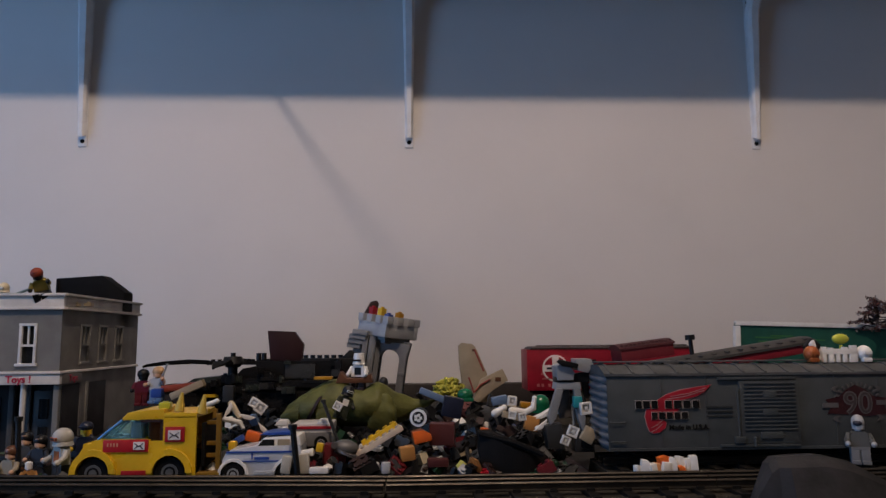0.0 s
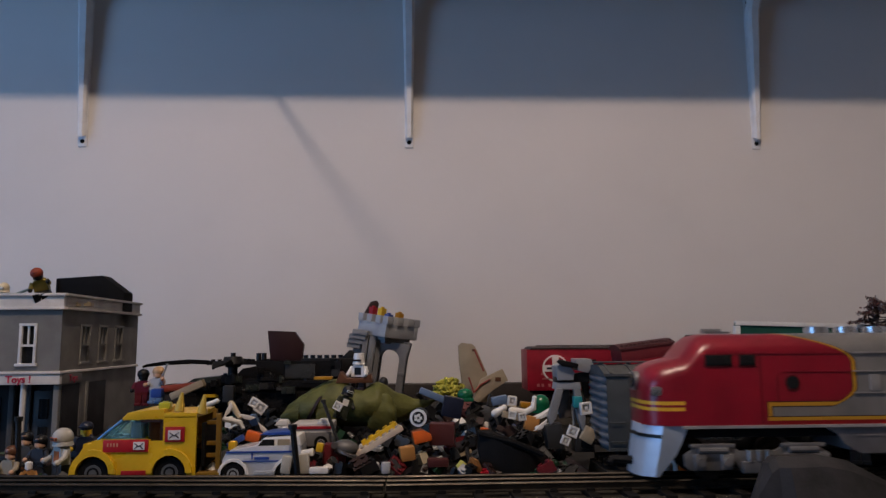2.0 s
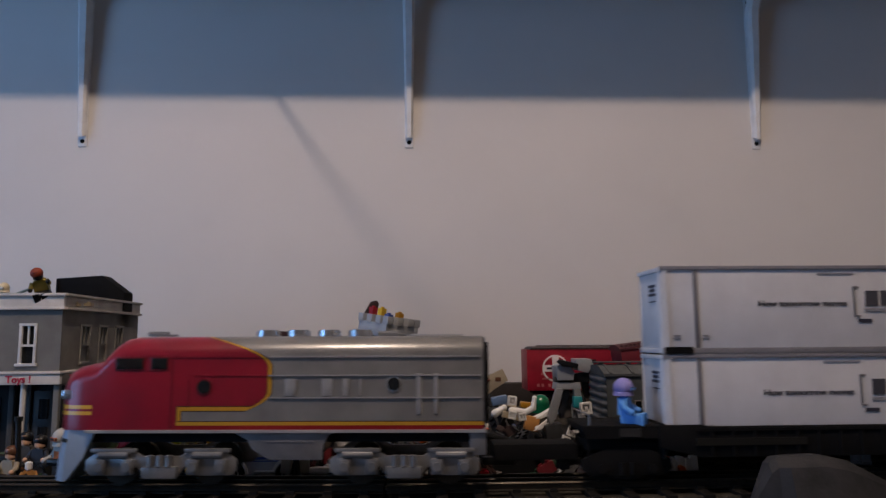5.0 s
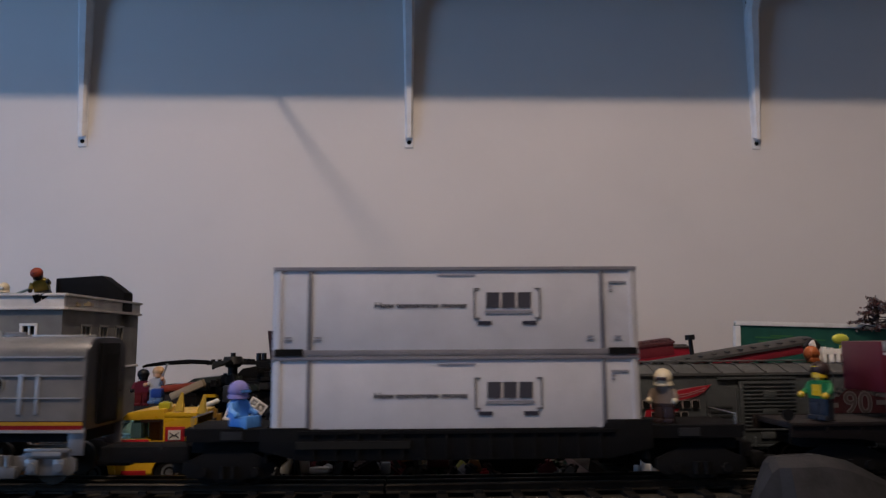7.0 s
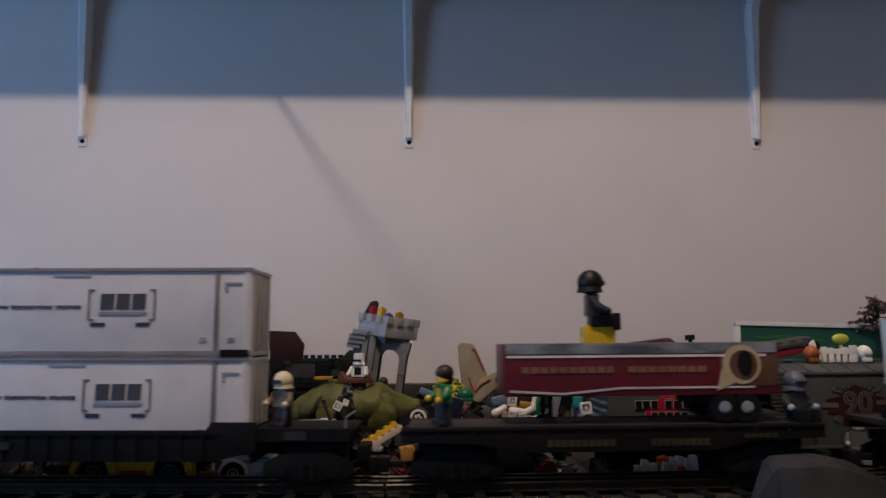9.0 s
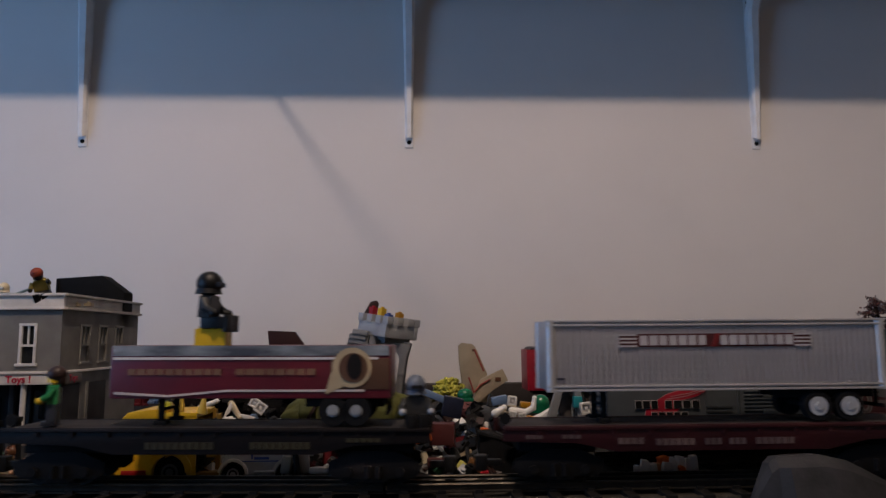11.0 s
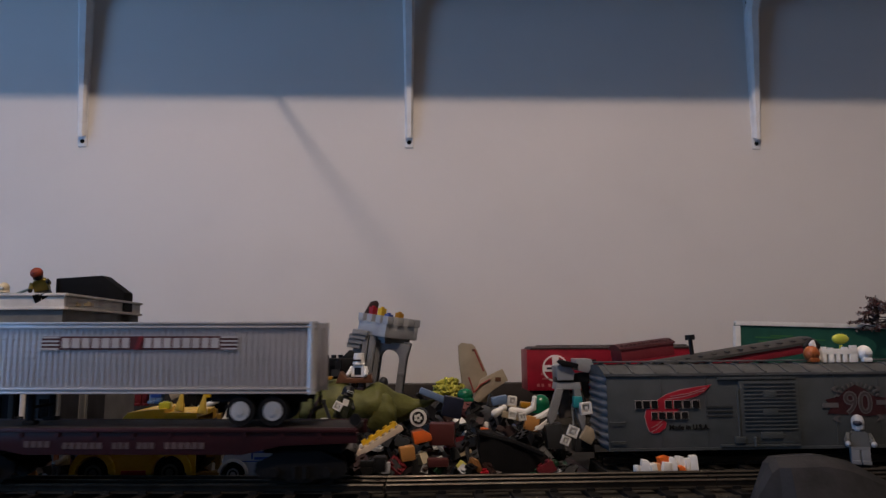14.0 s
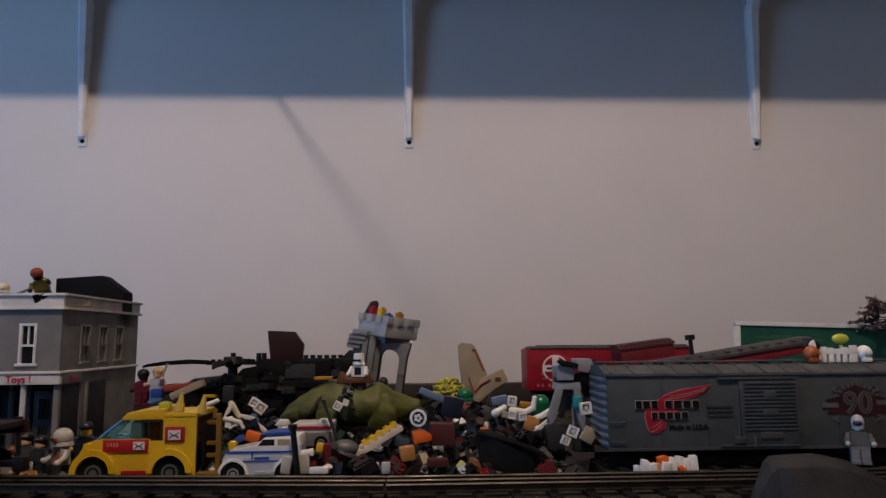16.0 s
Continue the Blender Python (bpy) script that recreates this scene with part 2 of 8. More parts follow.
def layout_table():
    t = thing("layout_table", pose(0.075, 0.70, -0.78), "dark painted plywood train table against the wall", "table")
    b = bm()
    bm_box(b, 0, 0.0, 0.765, 4.40, 1.18, 0.03, bev=0.003)
    part("tabletop", b, BOARD, t)
    b = bm()
    bm_box(b, 0, -0.56, 0.70, 4.3, 0.03, 0.098)
    bm_box(b, 0, 0.54, 0.70, 4.3, 0.03, 0.098)
    part("apron", b, WOOD, t)
    for sx in (-2.1, -0.7, 0.7, 2.1):
        for sy in (-0.5, 0.48):
            b = bm()
            bm_box(b, sx, sy, 0.325, 0.07, 0.07, 0.65, bev=0.004)
            part("leg", b, WOOD, t)


def ceiling_light():
    t = thing("ceiling_light", pose(LAMP[0], LAMP[1], 1.75), "small ceiling light with a bare warm bulb", "ceiling light")
    b = bm()
    bm_cyl(b, move(z=-0.008), 0.06, 0.016, seg=32)
    part("canopy", b, WHITE_STEEL, t)
    b = bm()
    bm_cyl(b, move(z=-0.03), 0.016, 0.03, seg=20)
    part("socket", b, WHITE, t)


def wall_shelf():
    s = thing("wall_shelf", pose(0.10, WALL_Y, 0.80), "long pale wooden shelf above the layout", "shelf")
    b = bm()
    bm_box(b, 0, -0.147, 0.010, 2.6, 0.294, 0.020, bev=0.002)
    part("board", b, SHELF, s)


def shelf_bracket(x):
    """Pressed steel bracket: wall leg, shelf leg and a tapered hollow strut."""
    t = thing("shelf_bracket", pose(x, WALL_Y, 0.488), "white pressed steel bracket holding up a wall shelf", "bracket", "brackets under the shelf")
    b = bm()
    bm_box(b, 0, -0.0012, 0.155, 0.016, 0.0024, 0.310, bev=0.0006)
    bm_box(b, 0, -0.092, 0.3105, 0.024, 0.180, 0.0024, bev=0.0006)
    part("plate", b, WHITE_STEEL, t)
    b = bm()
    rings = []
    for i in range(9):
        u = i / 8
        y, z, w = -0.003 - 0.014 * u - 0.20 * max(0, u - 0.90), 0.022 + 0.286 * u, 0.0060 + 0.0065 * u
        rings.append([(-w, y + 0.002, z), (-w, y - 0.006 - 0.004 * u, z - 0.003), (-w * 0.55, y - 0.010 - 0.006 * u, z - 0.006),
                      (w * 0.55, y - 0.010 - 0.006 * u, z - 0.006), (w, y - 0.006 - 0.004 * u, z - 0.003), (w, y + 0.002, z)])
    bm_loft(b, rings)
    part("strut", b, WHITE_STEEL, t)
    for z in (0.010, 0.296):
        b = bm()
        bm_cyl(b, move(0, -0.0036, z, 90), 0.0040, 0.0026, r2=0.003, seg=14)
        part("screw", b, FLAT_BLACK, t)
    return t


def hanging_cord():
    """The cord over the layout whose shadow crosses the wall."""
    b = bm()
    hook = Vector((CORD_A.x - 0.03, WALL_Y - 0.20, 0.80))
    pts = [hook] + [CORD_A.lerp(CORD_B, i / 8) for i in range(9)] + [CORD_B.lerp(Vector(LAMP), f) for f in (0.05, 0.4, 0.8)] + [Vector((LAMP[0] + 0.03, LAMP[1] + 0.03, 1.734))]
    o = pts[0].copy()
    bm_tube(b, [p - o for p in pts], [0.0024] * 10 + [0.0024, 0.002, 0.0015, 0.0015], 8)
    solid("cord", b, WHITE, Matrix.Translation(o), "white cord strung from the shelf across the room", "cord")


room()
layout_table()
ceiling_light()
wall_shelf()
first = shelf_bracket(-0.612)
for bx in (-0.0081, 0.6599):
    copy_thing(first, pose(bx, WALL_Y, 0.488))
SHADOW_A, SHADOW_B = Vector((-0.2532, 1.3000, 0.5794)), Vector((0.0614, 1.3000, 0.1197))
CORD_A = SHADOW_A.lerp(Vector(LAMP), 0.16)
CORD_B = SHADOW_B.lerp(Vector(LAMP), 0.50)
hanging_cord()

# ---- track ----
TRACK_Y, RAIL_Z = 0.570, 0.0215


# west of the joint at KINK the main line leans back and climbs a little
KINK, LEAN, CLIMB = -0.0215, 0.055, 0.006


def line_at(x):
    """How far the main line stands back and up at x."""
    d = KINK - x
    d = 0.5 * (d + math.sqrt(d * d + 0.0016))
    return LEAN * d, CLIMB * min(d, 0.5)


def track_section(x0, x1, m=None):
    """Grey moulded roadbed with black ties and three steel rails."""
    t = thing("track_section", m or pose(x0, TRACK_Y, 0), "three-rail toy train track on dark grey moulded roadbed", "track", "train track sections")
    n = x1 - x0
    b = bm()
    prof = [(-0.046, -0.0035), (-0.036, 0.0125), (-0.0335, 0.0128), (-0.0335, 0.0112), (0.0335, 0.0112), (0.0335, 0.0128), (0.036, 0.0125), (0.046, -0.0035)]
    bm_loft(b, [[(x, y, z) for y, z in prof] for x in (0.0005, n - 0.0005)])
    part("roadbed", b, BALLAST, t)
    for y, mat in ((-0.0165, RAIL), (0.0, RAIL), (0.0165, RAIL)):
        b = bm()
        prof = [(-0.0032, 0.0148), (-0.0032, 0.0156), (-0.0008, 0.0164), (-0.0010, 0.0196), (-0.0017, 0.0205), (-0.0010, RAIL_Z),
                (0.0010, RAIL_Z), (0.0017, 0.0205), (0.0010, 0.0196), (0.0008, 0.0164), (0.0032, 0.0156), (0.0032, 0.0148)]
        bm_loft(b, [[(x, y + py, z) for py, z in prof] for x in (0.0003, n - 0.0003)])
        part("rail", b, mat, t)
    b = bm()
    bm_box(b, 0, 0, 0.0122, 0.0085, 0.077, 0.0046, bev=0.0006)
    for y in (-0.0165, 0, 0.0165):
        for d in (-1, 1):
            bm_box(b, 0, y + d * 0.0042, 0.0157, 0.006, 0.0022, 0.0024)
    tie = mesh_of("tie", b, TIE)
    k = int(round(n / 0.0285))
    for i in range(k):
        ob = new("tie", tie)
        ob.parent = t
        ob.location = ((i + 0.5) * n / k, random.uniform(-0.0002, 0.0002), 0)


JOINTS = (-2.05, -1.54, -1.03, -0.5235, -0.0215, 0.2325, 0.4865, 0.7405, 1.25, 1.75, 2.24)
for tx, nxt in zip(JOINTS, JOINTS[1:]):
    if tx < KINK - 0.01:
        up = CLIMB * min(KINK - tx, 0.502)
        track_section(tx, nxt, pose(tx, TRACK_Y + LEAN * (KINK - tx), up, 0, math.degrees(CLIMB) if tx > -0.53 else 0, -math.degrees(math.atan(LEAN))))
    else:
        track_section(tx, nxt)

# ---- the train; local x runs back from the front end, z up from the rail ----
TRAIN = []
WHEELS = []


def rolling(name, t0, label, category, z=RAIL_Z, y=TRACK_Y):
    ob = thing(name, pose(t0 + 0.529, y, z), label, category)
    TRAIN.append((ob, t0, y, z))
    return ob


def warbonnet():
    n = Nodes("red_and_silver_paint")
    sep = n.add("ShaderNodeSeparateXYZ", Vector=n.coord())
    x, z = sep.outputs[0], sep.outputs[2]
    hi = n.math("MAXIMUM", n.math("SUBTRACT", z, 0.088), 0.0)
    lo = n.math("MAXIMUM", n.math("SUBTRACT", 0.070, z), 0.0)
    edge = n.math("SUBTRACT", 0.1596, n.math("ADD", n.math("MULTIPLY", n.math("MULTIPLY", hi, hi), 100.0), n.math("MULTIPLY", n.math("MULTIPLY", lo, lo), 90.0)))
    d = n.math("MINIMUM", n.math("SUBTRACT", x, 0.092), n.math("MAXIMUM", n.math("SUBTRACT", x, edge), n.math("SUBTRACT", 0.059, z)))
    big = n.noise(30.0, 4.0)
    red = n.mix(n.ramp(big, 0.3, 0.7), (0.225, 0.006, 0.018), (0.165, 0.004, 0.013))
    silver = n.mix(n.ramp(big, 0.3, 0.75), (0.265, 0.258, 0.25), (0.165, 0.162, 0.158))
    is_red = n.math("LESS_THAN", d, 0.0)
    band = n.math("LESS_THAN", n.math("ABSOLUTE", n.math("SUBTRACT", d, 0.0020)), 0.0022)
    core = n.math("LESS_THAN", n.math("ABSOLUTE", n.math("SUBTRACT", d, 0.0020)), 0.0014)
    col = n.mix(is_red, silver, red)
    col = n.mix(band, col, (0.05, 0.02, 0.01))
    col = n.mix(core, col, (0.62, 0.33, 0.03))
    behind = n.math("GREATER_THAN", x, 0.092)
    low = n.math("MULTIPLY", behind, n.math("LESS_THAN", z, 0.0480))
    col = n.mix(low, col, (0.05, 0.02, 0.01))
    col = n.mix(n.math("MULTIPLY", behind, n.math("LESS_THAN", z, 0.0474)), col, (0.62, 0.33, 0.03))
    col = n.mix(n.math("MULTIPLY", behind, n.math("LESS_THAN", z, 0.0448)), col, (0.28, 0.012, 0.016))
    nose = n.math("MULTIPLY", n.math("LESS_THAN", x, 0.0285), n.math("LESS_THAN", n.math("ABSOLUTE", n.math("SUBTRACT", z, 0.0562)), 0.0036))
    stripe = n.math("GREATER_THAN", n.math("ABSOLUTE", n.math("SUBTRACT", z, 0.0562)), 0.0009)
    col = n.mix(n.math("MULTIPLY", nose, stripe), col, (0.62, 0.36, 0.03))
    col = n.mix(n.math("GREATER_THAN", x, 0.3222), col, (0.035, 0.035, 0.038))
    n.put(n.bsdf.inputs["Base Color"], col)
    n.put(n.bsdf.inputs["Metallic"], n.math("MULTIPLY", n.math("SUBTRACT", 1.0, is_red), 0.40))
    n.put(n.bsdf.inputs["Roughness"], n.math("ADD", n.math("MULTIPLY", big, 0.2), 0.22))
    n.bump(n.noise(500.0, 2.0), 0.06, 0.0003)
    return n.mat


def body_ring(x, w, zb, zt, rx, rz):
    pts = [(x, -w, zb)]
    for i in range(7):
        a = math.pi / 2 * i / 6
        pts.append((x, -w + rx * (1 - math.cos(a)), zt - rz * (1 - math.sin(a))))
    return pts + [(x, -y, z) for _, y, z in pts[::-1]]


def wheel_disc(b, x, y, z, r, t=0.004, mi=0):
    bm_cyl(b, move(x, y, z, 90), r, t, seg=20, mi=mi)
    bm_cyl(b, move(x, y, z, 90), r * 0.62, t * 1.4, seg=16, mi=mi)


def diesel_truck(eng, x0, x1):
    t = part("truck", truck_frame(x0, x1, -0.0292), TRUCK_GREY, eng, "cast grey truck frame with springs and journal boxes")
    for y in (0.0292,):
        part("side_frame", truck_frame(x0, x1, y), TRUCK_GREY, t)
    for f in (0.20, 0.80):
        b = bm()
        x = x0 + (x1 - x0) * f
        for y in (-0.0185, 0.0185):
            wheel_disc(b, 0, y, 0, 0.0135)
            for i in range(4):
                bm_cyl(b, move(0.0058 * math.cos(i * 1.571), y, 0.0058 * math.sin(i * 1.571), 90), 0.0016, 0.0062, seg=8)
        bm_cyl(b, move(0, 0, 0, 90), 0.003, 0.036)
        WHEELS.append((part("wheel_set", b, RAIL, t, m=pose(x, 0, 0.0135)), x, 0.0135))


def truck_frame(x0, x1, y):
    b = bm()
    n = x1 - x0
    top, low = 0.0285, 0.0085
    pts = [(0, 0.012), (0.004, low), (0.26 * n, low), (0.34 * n, 0.015), (0.40 * n, 0.006), (0.60 * n, 0.006), (0.66 * n, 0.015), (0.74 * n, low),
           (n - 0.004, low), (n, 0.012), (n, 0.020), (n - 0.010, top - 0.002), (0.72 * n, top), (0.62 * n, top - 0.006), (0.38 * n, top - 0.006), (0.28 * n, top), (0.010, top - 0.002), (0, 0.020)]
    bm_prism(b, pts, y - 0.0016, y + 0.0016, move(x0), bev=0.0007)
    out = -1 if y < 0 else 1
    for f in (0.10, 0.285, 0.715, 0.90):
        bm_box(b, x0 + f * n, y + out * 0.0024, 0.0150, 0.0090, 0.004, 0.0115, bev=0.0014)
        bm_cyl(b, move(x0 + f * n, y + out * 0.0046, 0.0150, 90), 0.0034, 0.002, seg=12)
    bm_box(b, x0 + 0.5 * n, y + out * 0.003, 0.0110, 0.026, 0.005, 0.0085, bev=0.0012)
    for f in (0.44, 0.5, 0.56):
        bm_cyl(b, move(x0 + f * n, y + out * 0.004, 0.0195), 0.0026, 0.008, seg=10)
    for f in (0.19, 0.81):
        bm_cyl(b, move(x0 + f * n, y + out * 0.0025, 0.0235, 0, 90), 0.0026, 0.022, seg=10)
        bm_box(b, x0 + f * n, y + out * 0.002, 0.0268, 0.034, 0.003, 0.0030, bev=0.0008)
    return b


def diesel_engine():
    e = rolling("diesel_engine", -0.0500, "red and silver streamlined toy diesel engine with yellow striping", "toy engine")
    paint = warbonnet()
    zb = 0.0415
    secs = [(0.0005, 0.0150, 0.0765, 0.012, 0.012), (0.0025, 0.0215, 0.0815, 0.015, 0.014), (0.0065, 0.0268, 0.0856, 0.018, 0.015), (0.0130, 0.0296, 0.0885, 0.019, 0.015),
            (0.0220, 0.0308, 0.0905, 0.019, 0.014), (0.0310, 0.0310, 0.0922, 0.018, 0.013), (0.0350, 0.0310, 0.0975, 0.0185, 0.014), (0.0410, 0.0310, 0.1045, 0.020, 0.015),
            (0.0465, 0.0310, 0.1088, 0.022, 0.015), (0.0540, 0.0310, 0.1104, 0.022, 0.015), (0.1500, 0.0310, 0.1108, 0.020, 0.0135), (0.3218, 0.0310, 0.1108, 0.018, 0.0125), (0.3240, 0.0304, 0.1102, 0.018, 0.0125)]
    b = bm()
    bm_loft(b, [body_ring(x, w, zb, zt, rx, rz) for x, w, zt, rx, rz in secs])
    body = part("body", b, paint, e, smooth=50)
    # raised belt lines and panel seams along both sides
    for sy in (-1, 1):
        for z, x0, hgt in ((0.0955, 0.052, 0.0012), (0.0815, 0.105, 0.0009), (0.0650, 0.158, 0.0009)):
            b = bm()
            if x0 < 0.15:
                bm_box(b, (x0 + 0.160) / 2, sy * 0.0311, z, 0.160 - x0, 0.0008, hgt)
                part("belt_line", b, paint, body)
                b = bm()
            # paler silver here paints in the light caught on the belt's edge
            bm_box(b, 0.2405, sy * 0.0314, z, 0.159, 0.0016, hgt)
            part("belt_line", b, plastic("louver_silver", (0.36, 0.35, 0.34), 0.36, 0.4), body)
        b = bm()
        bm_box(b, 0.1745, sy * 0.0318, 0.0406, 0.299, 0.0026, 0.0020)
        part("sill", b, SILL_SILVER, body)
        for x, z in ((0.1125, 0.0733), (0.2550, 0.0752)):
            w = bm()
            bm_cyl(w, move(x, sy * 0.0312, z, 90), 0.0060, 0.0012, seg=24)
            p = part("porthole", w, DARK_RED if x < 0.2 else GREY, body)
            w = bm()
            bm_cyl(w, move(x, sy * 0.0316, z, 90), 0.0048, 0.0012, seg=24)
            part("pane", w, DARK_GLASS, p)
        for x, wd, z, hh in ((0.1775, 0.0085, 0.0728, 0.0125), (0.2050, 0.0080, 0.0728, 0.0125), (0.2190, 0.0045, 0.0728, 0.0125), (0.2300, 0.0016, 0.0728, 0.0125), (0.2740, 0.0036, 0.0680, 0.0300), (0.2868, 0.0030, 0.0680, 0.0300)):
            w = bm()
            bm_box(w, x, sy * 0.0312, z, wd, 0.0014, hh, bev=0.0003)
            part("louver", w, plastic("louver_silver", (0.36, 0.35, 0.34), 0.36, 0.4), body)
        for x0, x1 in ((0.0445, 0.0668), (0.0712, 0.0850)):
            w = bm()
            bm_box(w, (x0 + x1) / 2, sy * 0.0311, 0.0905, x1 - x0, 0.0012, 0.0100, bev=0.0004)
            f = part("window", w, DARK_RED, body)
            w = bm()
            bm_box(w, (x0 + x1) / 2, sy * 0.0314, 0.0905, x1 - x0 - 0.0022, 0.0012, 0.0080, bev=0.0004)
            part("pane", w, DARK_GLASS, f)
        w = bm()
        bm_box(w, 0.088, sy * 0.0311, 0.0680, 0.0008, 0.0006, 0.050)
        bm_box(w, 0.101, sy * 0.0311, 0.0680, 0.0008, 0.0006, 0.020)
        part("door_seam", w, DARK_RED, body)
        w = bm()
        bm_box(w, 0.0372, sy * 0.012, 0.1000, 0.0012, 0.0175, 0.0098, move(0.0, 0, 0) @ pose(0, 0, 0), bev=0.0004)
        part("windscreen", w, DARK_GLASS, body, m=pose(-0.0285, 0, 0.0420, 0, 40))
    b = bm()
    bm_cyl(b, move(0.0020, 0, 0.0740, 0, 90), 0.0075, 0.008, seg=24)
    h = part("headlight", b, CHROME, body)
    b = bm()
    bm_cyl(b, move(-0.0020, 0, 0.0740, 0, 90), 0.0055, 0.003, seg=24)
    part("lens", b, DARK_GLASS, h)
    for sy in (-1, 1):
        b = bm()
        bm_box(b, 0.0085, sy * 0.0265, 0.0675, 0.009, 0.005, 0.007, bev=0.0015)
        part("number_board", b, CHROME, body)
    for i in range(4):
        x = 0.152 + i * 0.0245
        b = bm()
        bm_cyl(b, move(x, 0, 0.1128), 0.0095, 0.0050, r2=0.0090, seg=28)
        bm_cyl(b, move(x, 0, 0.1154), 0.0080, 0.0010, seg=28)
        part("roof_fan", b, CHROME, body)
    for x in (0.068, 0.252):
        b = bm()
        bm_box(b, x, 0, 0.1118, 0.022, 0.006, 0.0016, bev=0.0005)
        bm_cyl(b, move(x - 0.004, 0, 0.1132, 0, 90), 0.0018, 0.016, seg=10)
        part("horn", b, TRUCK_GREY, body)
    b = bm()
    bm_box(b, 0.287, 0, 0.1117, 0.042, 0.020, 0.0016, bev=0.0004)
    part("roof_hatch", b, SILVER, body)
    # pilot; blue in its silver stands in for the window's daylight
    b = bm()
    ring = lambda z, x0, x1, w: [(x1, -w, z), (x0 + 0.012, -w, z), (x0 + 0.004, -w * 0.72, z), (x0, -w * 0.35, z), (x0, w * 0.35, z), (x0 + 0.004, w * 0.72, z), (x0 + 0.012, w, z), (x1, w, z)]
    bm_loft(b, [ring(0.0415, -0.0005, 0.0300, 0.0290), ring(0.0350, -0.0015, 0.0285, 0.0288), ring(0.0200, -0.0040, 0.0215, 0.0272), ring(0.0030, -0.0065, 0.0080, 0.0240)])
    p = part("pilot", b, plastic("blue_tinted_silver", (0.50, 0.58, 0.68), 0.38, 0.45, dirt=0.15), e, "silver painted pilot below the nose, tinted daylight blue")
    b = bm()
    bm_loft(b, [ring(0.0348, -0.0022, 0.0100, 0.0291), ring(0.0322, -0.0026, 0.0100, 0.0290)])
    part("stripe", b, BLACK, p)
    b = bm()
    bm_tube(b, [(-0.004, 0, 0.012), (-0.012, 0, 0.013), (-0.020, 0.003, 0.013), (-0.023, 0.0, 0.010)], [0.0035, 0.003, 0.003, 0.002])
    part("coupler", b, BLACK, e)
    # frame, tank, rear end
    skirt = plastic("dull_silver", (0.22, 0.215, 0.22), 0.4, 0.4, dirt=0.35)
    b = bm()
    bm_box(b, 0.170, 0, 0.0365, 0.300, 0.050, 0.009)
    part("frame", b, FLAT_BLACK, e)
    for sy in (-1, 1):
        b = bm()
        bm_prism(b, [(0.134, 0.0405), (0.212, 0.0405), (0.206, 0.0370), (0.203, 0.0300), (0.202, 0.0195), (0.163, 0.0195), (0.150, 0.0270), (0.146, 0.0340)], sy * 0.0295 - 0.0012, sy * 0.0295 + 0.0012, bev=0.0006)
        bm_box(b, 0.178, sy * 0.0309, 0.0330, 0.036, 0.0008, 0.0010)
        part("tank_skirt", b, skirt, e)
        b = bm()
        bm_box(b, 0.3180, sy * 0.0300, 0.0330, 0.012, 0.0020, 0.020, bev=0.0005)
        part("end_skirt", b, skirt, e)
    b = bm()
    bm_box(b, 0.178, 0, 0.0300, 0.044, 0.056, 0.018, bev=0.003)
    part("fuel_tank", b, skirt, e)
    b = bm()
    bm_box(b, 0.3255, 0, 0.075, 0.003, 0.030, 0.062, bev=0.001)
    bm_box(b, 0.3265, 0, 0.072, 0.002, 0.018, 0.050)
    part("end_door", b, FLAT_BLACK, body)
    b = bm()
    bm_box(b, 0.335, 0, 0.014, 0.026, 0.008, 0.006, bev=0.001)
    part("coupler", b, BLACK, e)
    diesel_truck(e, 0.0260, 0.1385)
    diesel_truck(e, 0.2075, 0.3190)


def freight_truck(car, xc, mat=CAR_BLACK, wb=0.034):
    b = bm()
    for sy in (-1, 1):
        # tall black frames also fill the shade under the deck
        pts = [(-0.035, 0.010), (-0.029, 0.005), (-0.012, 0.005), (-0.007, 0.002), (0.007, 0.002), (0.012, 0.005), (0.029, 0.005), (0.035, 0.010), (0.034, 0.017), (0.016, 0.025), (-0.016, 0.025), (-0.034, 0.017)]
        bm_prism(b, pts, sy * 0.0235 - 0.0014, sy * 0.0235 + 0.0014, move(xc), bev=0.0006)
        for d in (-1, 1):
            bm_cyl(b, move(xc + d * wb / 2 * 1.15, sy * 0.0255, 0.010, 90), 0.0036, 0.003, seg=12)
            bm_cyl(b, move(xc + d * 0.004, sy * 0.0255, 0.010), 0.0022, 0.009, seg=10)
    bm_box(b, xc, 0, 0.015, 0.010, 0.046, 0.006)
    bm_box(b, xc, 0, 0.027, 0.060, 0.040, 0.008, bev=0.001)
    t = part("truck", b, mat, car)
    for d in (-1, 1):
        b = bm()
        for y in (-0.0175, 0.0175):
            wheel_disc(b, 0, y, 0, 0.0100)
            for i in range(4):
                bm_cyl(b, move(0.0042 * math.cos(i * 1.571), y, 0.0042 * math.sin(i * 1.571), 90), 0.0012, 0.0062, seg=8)
        bm_cyl(b, move(0, 0, 0, 90), 0.0024, 0.034, seg=10)
        ob = part("wheel_set", b, TIE, t, m=pose(xc + d * wb / 2, 0, 0.0100))
        if car.name != "boxcar":
            WHEELS.append((ob, xc + d * wb / 2, 0.0100))


def coupler(car, x0, x1):
    b = bm()
    bm_box(b, (x0 + x1) / 2, 0, 0.012, abs(x1 - x0), 0.006, 0.005, bev=0.001)
    bm_box(b, x1, 0, 0.012, 0.010, 0.011, 0.012, bev=0.002)
    part("coupler", b, BLACK, car)


